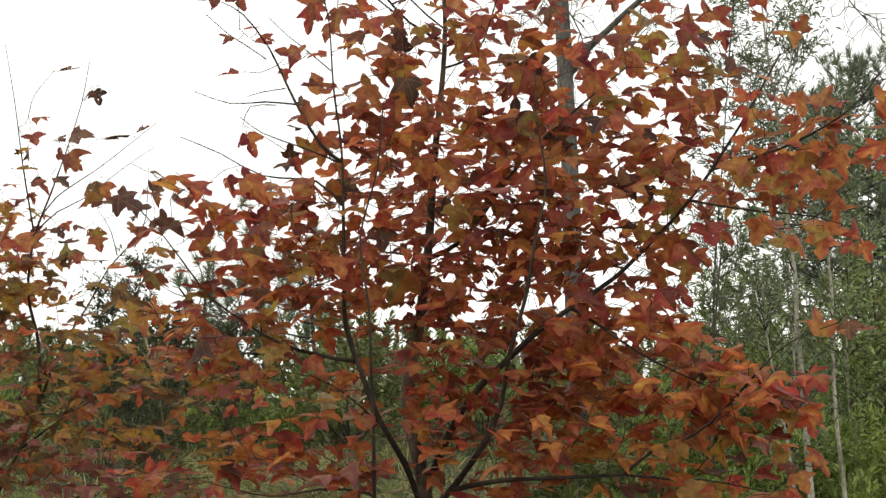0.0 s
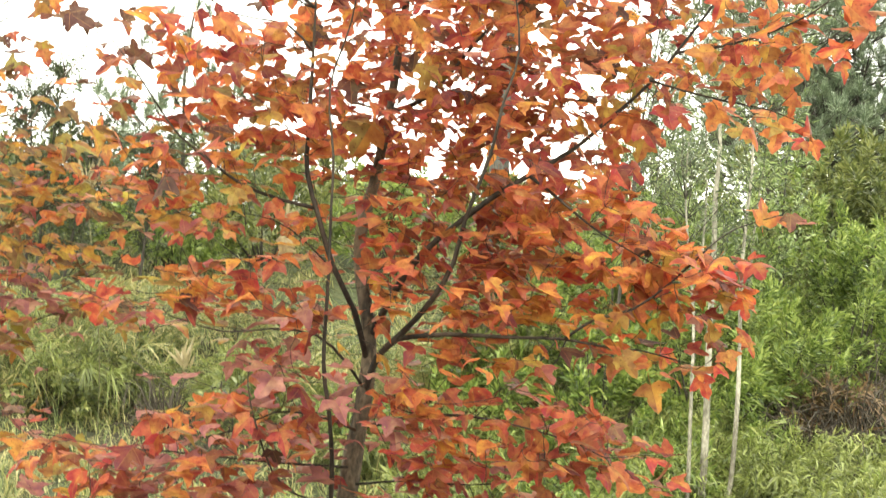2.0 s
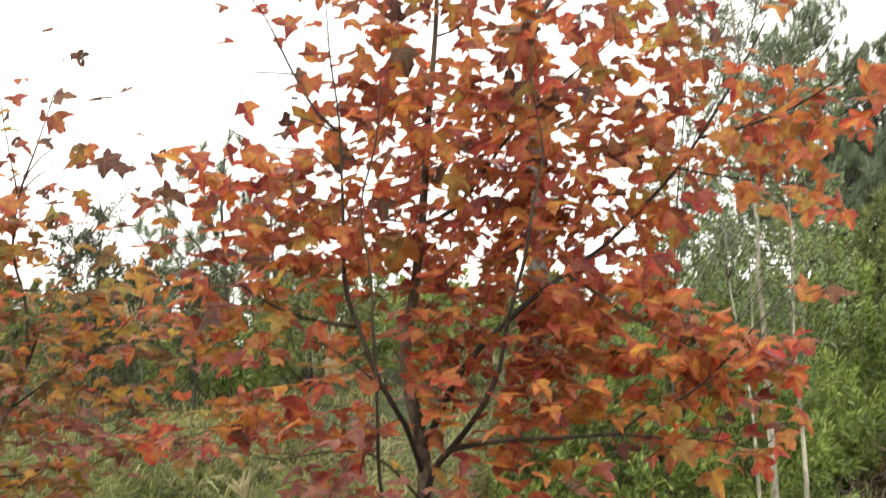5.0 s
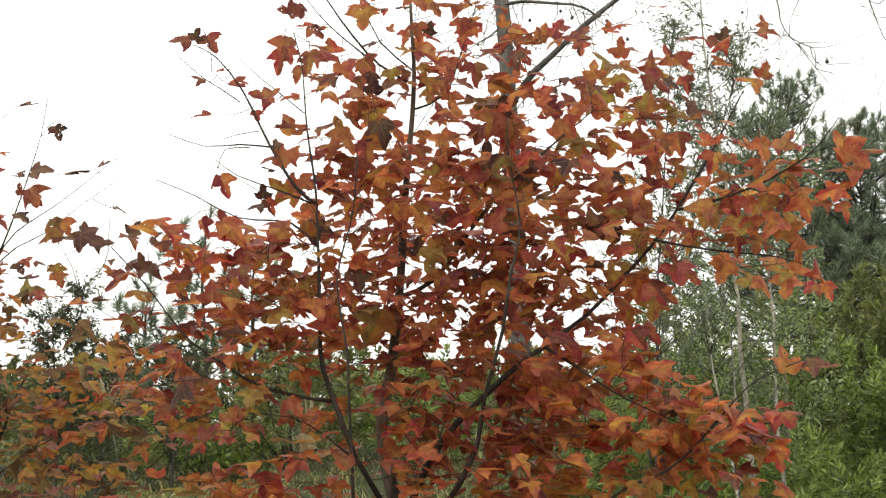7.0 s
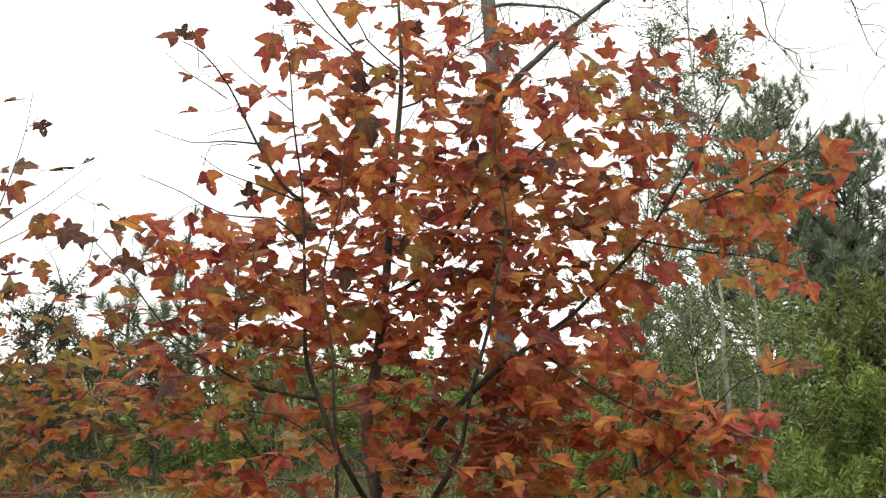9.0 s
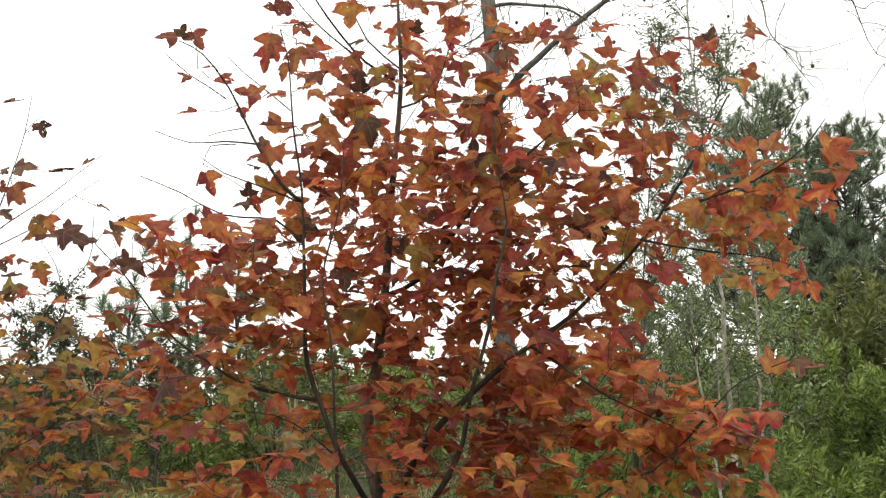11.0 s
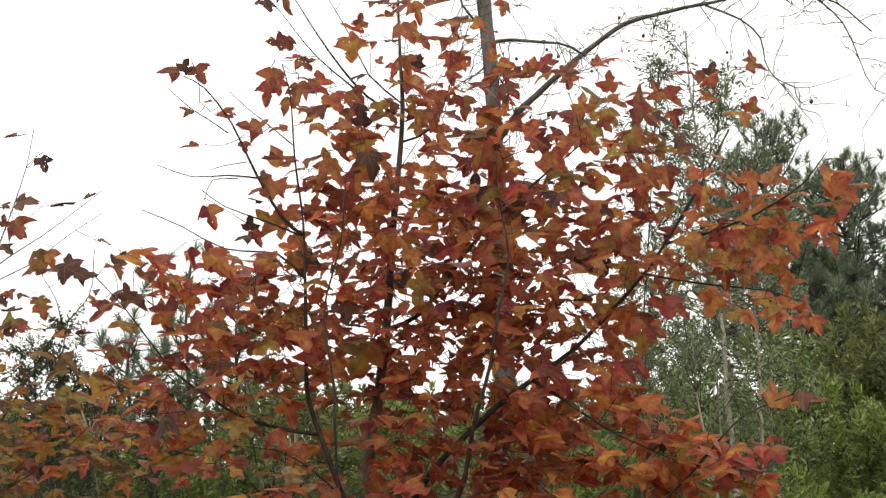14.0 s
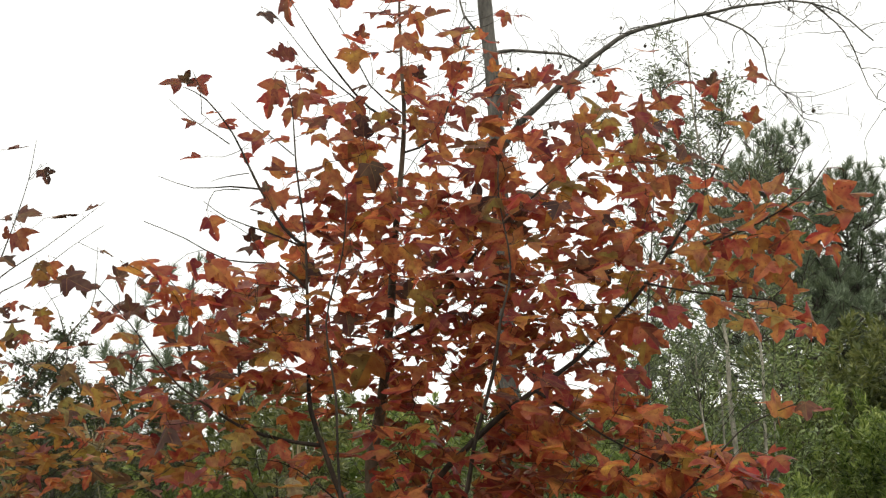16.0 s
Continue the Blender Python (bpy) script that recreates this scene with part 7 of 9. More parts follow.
sapling.limb("branch", [(-1.89, 4.85, 2.47), (-1.96, 4.85, 2.76), (-2.02, 4.85, 3.05), (-2.08, 4.85, 3.30)], 0.004, 0.001)
sapling.limb("branch", [(-1.73, 4.85, 3.05), (-1.70, 4.85, 3.09), (-1.66, 4.85, 3.12)], 0.0016, 0.0009)
sapling.limb("branch", [(-1.88, 4.85, 2.53), (-1.80, 4.82, 2.63), (-1.62, 4.80, 2.75), (-1.51, 4.80, 2.84), (-1.39, 4.80, 2.94)], 0.0032, 0.001)
sapling.limb("branch", [(-1.88, 4.85, 2.50), (-1.79, 4.82, 2.57), (-1.66, 4.80, 2.63), (-1.53, 4.80, 2.74), (-1.39, 4.80, 2.84)], 0.003, 0.001)
sapling.limb("branch", [(-1.49, 4.80, 2.77), (-1.43, 4.80, 2.74), (-1.38, 4.80, 2.72)], 0.0014, 0.0009)
sapling.limb("branch", [(-1.49, 4.71, 2.37), (-1.52, 4.70, 2.47), (-1.58, 4.70, 2.56)], 0.0025, 0.001)
sapling.limb("branch", [(-1.98, 4.82, 1.34), (-1.71, 4.70, 1.37), (-1.40, 4.68, 1.53), (-1.23, 4.68, 1.63), (-1.15, 4.66, 1.70), (-1.05, 4.62, 1.78)], 0.0055, 0.0012)
sapling.limb("branch", [(-2.03, 4.82, 1.20), (-1.71, 4.70, 1.25), (-1.55, 4.60, 1.35), (-1.32, 4.50, 1.45), (-1.0, 4.45, 1.50)], 0.005, 0.0015)
sapling.limb("branch", [(-1.88, 4.81, 1.60), (-1.68, 4.78, 1.74), (-1.49, 4.70, 1.84), (-1.30, 4.62, 2.00)], 0.004, 0.0012)
for spec in (
    (-1.15, 4.44, 1.60, 0.109, 0, "b", .25),
    (-1.07, 4.43, 1.60, 0.109, 180, "b", .25),
    (-1.01, 4.41, 1.60, 0.090, 0, "y", .25),
    (-1.21, 4.55, 1.61, 0.059, 180, "b", .25),
    (-0.90, 4.51, 1.64, 0.103, 180, "b", .4),
    (-0.83, 4.40, 1.63, 0.090, 0, "o", .3),
    (-0.86, 4.41, 1.67, 0.072, 100, "o", .6),
    (-0.82, 4.56, 1.60, 0.075, -40, "r", .5),
    (-1.18, 4.50, 1.55, 0.103, 60, "o", .6),
    (-1.26, 4.57, 1.53, 0.093, 180, "c", .3),
    (-1.11, 4.41, 1.53, 0.090, 0, "c", .25),
    (-1.42, 4.52, 1.53, 0.092, -20, "y", .4),
    (-1.35, 4.42, 1.51, 0.108, 0, "p", .3),
):
    sapling.leaf(*spec)
for spec in (
    (-1.51, 4.54, 1.53, 0.111, 190, "p", .4),
    (-1.39, 4.52, 1.48, 0.111, -20, "p", .4),
    (-1.31, 4.52, 1.47, 0.092, 0, "y", .3),
    (-1.28, 4.44, 1.44, 0.073, -120, "b", .6),
    (-1.22, 4.59, 1.47, 0.113, 0, "p", .3),
    (-1.10, 4.42, 1.48, 0.090, -10, "b", .3),
    (-1.07, 4.41, 1.46, 0.090, 0, "b", .3),
    (-1.05, 4.54, 1.46, 0.111, 190, "p", .3),
    (-0.99, 4.42, 1.44, 0.090, -20, "c", .4),
    (-0.88, 4.41, 1.47, 0.090, 180, "c", .3),
    (-0.88, 4.49, 1.54, 0.128, 60, "c", .5),
    (-0.81, 4.53, 1.54, 0.111, 0, "c", .4),
    (-0.96, 4.58, 1.55, 0.112, 190, "b", .4),
):
    sapling.leaf(*spec)
for spec in (
    (-0.91, 4.54, 1.44, 0.111, 0, "r", .4),
    (-1.06, 4.41, 1.41, 0.090, 180, "y", .5),
    (-1.11, 4.53, 1.39, 0.067, -60, "y", .6),
    (-0.77, 4.57, 1.51, 0.093, 180, "o", .5),
    (-0.76, 4.42, 1.45, 0.108, 180, "b", .4),
    (-0.76, 4.55, 1.40, 0.093, 180, "y", .4),
    (-1.47, 4.45, 1.35, 0.109, -60, "y", .7),
    (-1.45, 4.46, 1.39, 0.091, 0, "y", .5),
    (-1.50, 4.40, 1.41, 0.108, 180, "y", .6),
    (-1.54, 4.55, 1.47, 0.093, 0, "p", .4),
    (-1.48, 4.50, 1.46, 0.110, -60, "r", .4),
    (-1.55, 4.58, 1.62, 0.094, -80, "b", .6),
    (-1.46, 4.49, 1.61, 0.092, 190, "p", .4),
):
    sapling.leaf(*spec)
for spec in (
    (-1.34, 4.43, 1.66, 0.109, 0, "r", .5),
    (-1.20, 4.44, 1.64, 0.073, 20, "y", .5),
    (-1.49, 4.45, 1.30, 0.109, 0, "r", .4),
    (-0.81, 4.59, 1.67, 0.094, 0, "c", .4),
    (-1.53, 4.44, 1.58, 0.091, 0, "p", .4),
):
    sapling.leaf(*spec)
for spec in (
    (-1.70, 4.62, 3.11, 0.079, 10, "d", .4),
    (-1.60, 4.67, 3.01, 0.065, -70, "d", .8),
    (-1.65, 4.62, 2.85, 0.087, 20, "d", .8),
    (-1.75, 4.69, 2.85, 0.054, 190, "d", .6),
    (-1.53, 4.72, 2.87, 0.100, 20, "d", .3),
    (-1.42, 4.73, 2.89, 0.054, 20, "d", .5),
    (-1.32, 4.63, 2.68, 0.064, -30, "d", .3),
    (-1.67, 4.63, 2.74, 0.102, -60, "r", .8),
    (-1.73, 4.70, 2.67, 0.069, -30, "d", .5),
    (-1.62, 4.74, 2.60, 0.097, 180, "r", .7),
    (-1.62, 4.69, 2.60, 0.069, -110, "r", .8),
    (-1.60, 4.71, 2.64, 0.062, -60, "r", .8),
    (-1.58, 4.78, 2.65, 0.078, -70, "o", .9),
):
    sapling.leaf(*spec)
for spec in (
    (-1.43, 4.63, 2.56, 0.113, -30, "d", .9),
    (-1.46, 4.65, 2.60, 0.076, 90, "d", .9),
    (-1.40, 4.70, 2.57, 0.077, 0, "d", .7),
    (-1.52, 4.71, 2.58, 0.096, 180, "d", .4),
    (-1.61, 4.78, 2.46, 0.070, -80, "y", .9),
    (-1.57, 4.71, 2.42, 0.069, -60, "r", .8),
    (-1.71, 4.73, 2.49, 0.050, -60, "r", .7),
    (-1.64, 4.68, 2.48, 0.046, -20, "d", .6),
    (-1.75, 4.76, 2.47, 0.062, -60, "d", .6),
    (-1.71, 4.77, 2.43, 0.078, 0, "d", .2),
    (-1.66, 4.66, 2.36, 0.095, 20, "r", .9),
    (-1.62, 4.62, 2.34, 0.060, -70, "r", .9),
    (-1.70, 4.65, 2.35, 0.061, 180, "r", .8),
):
    sapling.leaf(*spec)
for spec in (
    (-1.59, 4.67, 2.35, 0.069, 0, "c", .3),
    (-1.58, 4.78, 2.36, 0.062, 0, "d", .3),
    (-1.38, 4.65, 2.32, 0.076, 0, "d", .3),
    (-1.49, 4.73, 2.32, 0.085, 0, "o", .4),
    (-1.57, 4.73, 2.26, 0.089, 0, "o", .6),
    (-1.50, 4.79, 2.25, 0.098, 60, "r", .8),
    (-1.42, 4.62, 2.21, 0.094, -30, "o", .8),
    (-1.51, 4.75, 2.19, 0.097, 200, "o", .8),
    (-1.67, 4.67, 2.17, 0.050, 0, "o", .5),
    (-1.62, 4.62, 2.19, 0.042, 40, "r", .6),
    (-1.63, 4.73, 2.17, 0.050, -30, "o", .7),
    (-1.60, 4.77, 2.14, 0.062, -20, "o", .7),
    (-1.67, 4.72, 2.10, 0.054, 0, "r", .5),
):
    sapling.leaf(*spec)
for spec in (
    (-1.66, 4.61, 2.13, 0.049, 0, "o", .5),
    (-1.41, 4.79, 2.18, 0.055, -40, "c", .7),
    (-1.32, 4.68, 2.17, 0.069, 90, "o", .9),
    (-1.32, 4.73, 2.14, 0.077, -100, "o", .9),
    (-1.36, 4.74, 2.14, 0.062, 180, "r", .5),
):
    sapling.leaf(*spec)
for spec in (
    (-1.46, 4.45, 2.03, 0.109, 180, "b", .4),
    (-1.31, 4.48, 2.06, 0.099, -20, "y", .8),
    (-1.35, 4.47, 2.03, 0.073, 0, "c", .5),
    (-1.21, 4.42, 2.02, 0.072, 0, "b", .4),
    (-1.41, 4.41, 1.97, 0.108, -30, "y", .8),
    (-1.43, 4.54, 1.96, 0.074, -90, "y", .8),
    (-1.39, 4.48, 2.00, 0.092, 0, "y", .5),
    (-1.37, 4.57, 1.99, 0.075, -20, "y", .4),
    (-1.21, 4.41, 1.98, 0.090, 10, "o", .4),
    (-1.53, 4.46, 1.91, 0.051, 30, "p", .6),
    (-1.46, 4.44, 1.90, 0.091, 0, "p", .5),
    (-1.54, 4.59, 1.90, 0.075, 180, "r", .5),
    (-1.58, 4.56, 1.88, 0.093, 0, "c", .6),
):
    sapling.leaf(*spec)
for spec in (
    (-1.51, 4.58, 1.88, 0.112, 0, "r", .4),
    (-1.39, 4.50, 1.86, 0.092, 180, "y", .6),
    (-1.30, 4.42, 1.87, 0.072, 0, "r", .4),
    (-1.57, 4.48, 1.83, 0.092, 180, "r", .5),
    (-1.41, 4.45, 1.81, 0.065, 0, "o", .8),
    (-1.33, 4.41, 1.80, 0.072, -60, "y", .6),
    (-1.52, 4.51, 1.80, 0.074, 0, "b", .5),
    (-1.36, 4.46, 1.78, 0.066, 60, "y", .7),
    (-1.40, 4.42, 1.78, 0.090, 180, "o", .5),
    (-1.55, 4.50, 1.76, 0.110, 0, "b", .5),
    (-1.23, 4.59, 1.93, 0.094, 180, "b", .5),
    (-1.20, 4.59, 1.90, 0.075, 0, "p", .6),
    (-1.19, 4.49, 1.87, 0.073, 190, "p", .4),
):
    sapling.leaf(*spec)
for spec in (
    (-1.11, 4.42, 1.94, 0.072, 0, "o", .4),
    (-1.07, 4.55, 1.86, 0.074, 90, "y", .8),
    (-1.05, 4.42, 1.83, 0.090, 0, "y", .4),
    (-1.20, 4.51, 1.80, 0.110, 180, "r", .7),
    (-1.10, 4.42, 1.79, 0.090, 20, "b", .7),
    (-1.31, 4.60, 1.88, 0.075, 0, "o", .4),
    (-1.27, 4.51, 1.94, 0.074, 180, "b", .4),
):
    sapling.leaf(*spec)
for spec in (
    (-1.85, 4.74, 2.95, 0.077, 0, "r", .5),
    (-1.86, 4.70, 2.84, 0.077, -60, "c", .8),
    (-1.78, 4.76, 2.85, 0.051, 180, "d", .5),
    (-1.72, 4.84, 2.90, 0.079, 20, "d", .8),
    (-1.70, 4.74, 2.75, 0.077, -30, "r", .8),
    (-1.74, 4.69, 2.78, 0.050, 90, "r", .7),
    (-1.90, 4.75, 2.73, 0.078, 0, "r", .3),
    (-1.87, 4.83, 2.69, 0.079, -20, "r", .6),
    (-1.95, 4.73, 2.66, 0.077, 0, "r", .4),
    (-1.94, 4.78, 2.61, 0.062, 180, "c", .5),
    (-2.01, 4.83, 2.48, 0.118, 60, "r", .7),
    (-1.89, 4.72, 2.41, 0.108, -40, "o", .7),
    (-2.00, 4.81, 2.36, 0.118, 180, "y", .7),
):
    sapling.leaf(*spec)
for spec in (
    (-1.86, 4.76, 2.35, 0.097, 0, "r", .7),
    (-1.81, 4.68, 2.43, 0.076, 60, "r", .6),
    (-1.93, 4.66, 2.22, 0.133, 0, "y", .8),
    (-1.95, 4.84, 2.20, 0.119, -60, "y", .7),
    (-1.97, 4.74, 2.14, 0.097, 180, "o", .7),
    (-1.83, 4.74, 2.23, 0.097, -30, "o", .7),
    (-1.81, 4.83, 2.30, 0.063, -80, "r", .8),
    (-1.87, 4.76, 2.12, 0.097, 0, "o", .6),
    (-1.96, 4.75, 2.07, 0.116, 0, "o", .6),
    (-1.91, 4.71, 1.98, 0.115, 180, "r", .6),
    (-1.88, 4.80, 1.97, 0.098, -40, "r", .7),
    (-1.73, 4.70, 1.94, 0.108, 60, "o", .7),
    (-1.69, 4.74, 1.92, 0.097, 0, "o", .7),
):
    sapling.leaf(*spec)
for spec in (
    (-1.78, 4.80, 1.87, 0.098, 190, "r", .5),
    (-1.63, 4.77, 1.87, 0.117, 0, "r", .4),
    (-1.89, 4.68, 1.84, 0.115, 180, "r", .5),
    (-1.87, 4.69, 1.71, 0.115, 0, "p", .4),
    (-1.95, 4.79, 1.62, 0.117, 190, "p", .5),
    (-1.86, 4.80, 1.69, 0.118, 0, "c", .4),
    (-1.73, 4.67, 1.75, 0.114, 180, "r", .5),
    (-1.65, 4.85, 1.75, 0.139, 0, "r", .4),
    (-1.68, 4.68, 1.62, 0.115, 20, "p", .4),
    (-1.59, 4.68, 1.57, 0.115, 190, "r", .4),
    (-1.90, 4.67, 1.51, 0.133, 0, "c", .5),
    (-1.81, 4.74, 1.47, 0.116, 180, "p", .4),
    (-1.69, 4.77, 1.51, 0.117, 0, "r", .5),
):
    sapling.leaf(*spec)
for spec in (
    (-1.57, 4.82, 1.53, 0.118, 0, "r", .5),
    (-1.69, 4.68, 1.38, 0.115, 180, "r", .5),
    (-1.60, 4.79, 1.40, 0.117, 0, "r", .5),
    (-1.64, 4.67, 1.34, 0.114, -20, "y", .7),
    (-1.56, 4.77, 1.31, 0.097, 0, "y", .7),
    (-1.81, 4.70, 1.40, 0.115, 0, "y", .6),
    (-1.51, 4.72, 2.00, 0.096, 0, "o", .5),
    (-1.51, 4.66, 1.91, 0.114, 180, "o", .4),
    (-1.43, 4.79, 1.85, 0.118, 0, "o", .5),
    (-1.44, 4.67, 1.80, 0.095, 180, "y", .6),
    (-1.37, 4.80, 1.90, 0.098, 0, "o", .4),
    (-1.25, 4.72, 1.90, 0.077, 0, "o", .4),
    (-1.22, 4.77, 1.75, 0.078, -60, "o", .8),
):
    sapling.leaf(*spec)
for spec in (
    (-1.38, 4.78, 1.71, 0.117, 0, "r", .4),
):
    sapling.leaf(*spec)
sapling.spray(-2.10, 4.97, 2.47, 0.18, 0.14, 10, "rryr", 0.076)
sapling.spray(-2.14, 4.97, 2.23, 0.16, 0.14, 8, "rryy", 0.076)
sapling.spray(-1.92, 4.97, 2.34, 0.14, 0.14, 5, "rry", 0.076)
sapling.spray(-2.07, 4.97, 1.99, 0.21, 0.14, 10, "yorp", 0.076)
sapling.spray(-2.03, 4.92, 1.76, 0.21, 0.11, 10, "yrrd", 0.076)
sapling.spray(-1.78, 4.87, 1.77, 0.20, 0.09, 7, "yoro", 0.076)
sapling.spray(-1.53, 4.82, 1.87, 0.20, 0.11, 7, "yory", 0.076)
sapling.spray(-2.00, 4.87, 1.57, 0.20, 0.09, 8, "ccpr", 0.076)
sapling.spray(-1.68, 4.77, 1.54, 0.20, 0.09, 7, "rcyp", 0.076)
sapling.spray(-1.44, 4.72, 1.66, 0.20, 0.09, 5, "yoy", 0.076)
sapling.spray(-1.97, 4.82, 1.34, 0.18, 0.11, 7, "ycry", 0.076)
sapling.spray(-1.67, 4.72, 1.32, 0.18, 0.09, 6, "ycr", 0.076)
sapling.spray(-1.87, 4.62, 1.13, 0.21, 0.09, 8, "ccdr", 0.076)
sapling.spray(-1.63, 4.52, 1.03, 0.25, 0.08, 9, "ccrd", 0.076)
sapling.spray(-1.75, 4.42, 0.89, 0.25, 0.12, 12, "ccrp", 0.076)
sapling.spray(-1.36, 4.32, 0.94, 0.20, 0.10, 7, "ccry", 0.076)
sapling.spray(-2.16, 4.97, 2.61, 0.14, 0.12, 5, "rcr", 0.076)
sapling.spray(-1.07, 4.52, 1.49, 0.19, 0.06, 5, "crcy", 0.076)
sapling.spray(-1.58, 4.70, 2.07, 0.17, 0.09, 5, "ybro", 0.058)
sapling.spray(-1.34, 4.60, 1.98, 0.17, 0.09, 5, "byro", 0.058)
sapling.spray(-1.53, 4.60, 1.85, 0.17, 0.10, 5, "bryo", 0.058)
sapling.spray(-1.26, 4.50, 1.81, 0.19, 0.08, 5, "bbry", 0.058)
sapling.spray(-1.06, 4.50, 1.90, 0.17, 0.08, 4, "yrbo", 0.058)
sapling.spray(-0.93, 4.50, 1.78, 0.17, 0.07, 4, "bryo", 0.058)
sapling.spray(-2.00, 4.85, 2.53, 0.11, 0.14, 4, "rrob", 0.06)
sapling.spray(-1.96, 4.85, 2.32, 0.14, 0.09, 5, "robr", 0.06)
sapling.spray(-2.03, 4.90, 2.78, 0.09, 0.11, 3, "rrd", 0.055)
sapling.spray(-1.89, 4.70, 1.62, 0.20, 0.09, 4, "ybro", 0.058)
sapling.spray(-1.54, 4.60, 1.66, 0.19, 0.09, 4, "bbyo", 0.058)
sapling.spray(-1.79, 4.60, 1.36, 0.19, 0.09, 4, "bryr", 0.058)
sapling.spray(-1.41, 4.50, 1.43, 0.17, 0.05, 3, "bryr", 0.058)
for x, z, n, colours in (  # dull foliage on the sapling's inner shoots, its p leaves tinted with sky sheen
    (-2.01, 2.36, 9, "rroy"), (-1.86, 2.20, 9, "royb"), (-2.00, 2.10, 8, "oybr"), (-1.76, 2.30, 4, "rro"), (-1.74, 2.02, 6, "oyrb"), (-1.97, 1.92, 8, "ybor"), (-1.98, 1.75, 8, "brpy"),
    (-1.74, 1.86, 5, "yobr"), (-1.77, 1.67, 8, "bopr"), (-1.55, 1.72, 5, "ybor"), (-1.92, 1.54, 8, "bppr"), (-1.65, 1.50, 8, "pbyr"), (-1.50, 1.58, 6, "oypb"), (-1.33, 1.66, 5, "yobr"),
    (-1.91, 1.32, 8, "pbry"), (-1.38, 1.43, 6, "pbor"), (-1.60, 1.31, 8, "bypb"), (-1.21, 1.49, 5, "ropb"), (-1.90, 1.13, 6, "bpr"), (-1.62, 1.14, 4, "byp"), (-1.52, 2.00, 3, "yor"), (-1.26, 1.95, 3, "oyr"),
):
    sapling.spray(x, 4.70, z, 0.17, 0.08, n, colours, 0.066)
sapling.grow(parts=300)


# ---- plants behind ----
back_rng = np.random.default_rng(21)


def random_in_ball(n):
    p = back_rng.normal(size=(n, 3))
    return unit(p) * back_rng.random((n, 1)) ** (1 / 3)


def shrub(name, x, y, height, spread, label, material, leaf_length, leaf_width, clumps, per_clump, group="", upright=0.3, category="shrub", droop=0.45):
    """A shrub: stems from the ground, and leaves in clumps at and along the shoots."""
    z0 = float(ground_height(np.array(x), np.array(y)))
    root = thing(name, (x, y, z0), label, category, group)
    base = np.array([x, y, z0])
    ends = random_in_ball(clumps)
    ends[:, 2] = np.abs(ends[:, 2])
    ends = base + ends * np.array([spread, spread, height * 0.83]) + np.array([0, 0, height * 0.12])
    stems = []
    for e in ends[: max(6, clumps // 5)]:
        mid = (base + e) / 2 + np.array([0, 0, -0.08]) * height + back_rng.normal(0, 0.05, 3)
        stems.append(tube(smooth_line([base - [0, 0, 0.08], mid, e], 0.25), 0.008 + 0.006 * height, 0.003, 5))
    wood_parts("stem", stems, DARK_BARK, root)
    # each clump is a leafy shoot: leaves in a spiral along it, the youngest upright at its tip
    shoot = unit(unit(ends - base) + np.array([0, 0, 0.5]) + back_rng.normal(0, 0.45, (clumps, 3)))
    reach = (0.20 + 0.13 * spread) * back_rng.uniform(0.6, 1.3, (clumps, 1))
    n = clumps * per_clump
    axis = np.repeat(shoot, per_clump, axis=0)
    s = back_rng.random((n, 1)) ** 0.75
    hub = np.repeat(ends, per_clump, axis=0) + axis * (s - 0.6) * np.repeat(reach, per_clump, axis=0)
    away = unit(np.cross(axis, back_rng.normal(size=(n, 3))))
    at = hub + away * 0.006 + back_rng.normal(0, 0.012, (n, 3))
    d = away * (1.15 - 0.75 * s) + axis * (0.35 + 0.7 * s) + np.array([0, 0, upright - 0.3]) + back_rng.normal(0, 0.12, (n, 3))
    nor = axis + back_rng.normal(0, 0.35, (n, 3))
    v, f = blades(at, d, nor, leaf_length * back_rng.uniform(0.6, 1.3, n), leaf_width * back_rng.uniform(0.75, 1.25, n), droop=droop * back_rng.uniform(0.0, 1.0, n), small=leaf_length < 0.2)
    tagged(part("foliage", fast_mesh("foliage", v, f, material), root), kind="stuff")
    return root


def tufts(ends, per, length, width):
    """Brushes of pine needles round the shoots' upright ends."""
    n = len(ends) * per
    axis = unit(np.array([0, 0, 1.0]) + back_rng.normal(0, 0.28, (len(ends), 3)))
    axis = np.repeat(axis, per, axis=0)
    u = back_rng.random((n, 1))
    size = np.repeat(back_rng.uniform(0.7, 1.2, (len(ends), 1)), per, axis=0)
    away = unit(np.cross(axis, back_rng.normal(0, 1, (n, 3))))
    d = unit(away * (1.1 - 0.75 * u) + axis * (0.25 + 0.95 * u))
    side = unit(np.cross(d, back_rng.normal(0, 1, (n, 3))))
    L = length * size * back_rng.uniform(0.75, 1.1, (n, 1))
    hub = np.repeat(ends, per, axis=0) + axis * u * length * 0.75 * size
    v = np.stack([hub - side * width, hub + side * width, hub + d * L], 1).reshape(-1, 3)
    return v, np.arange(3 * n).reshape(-1, 3)


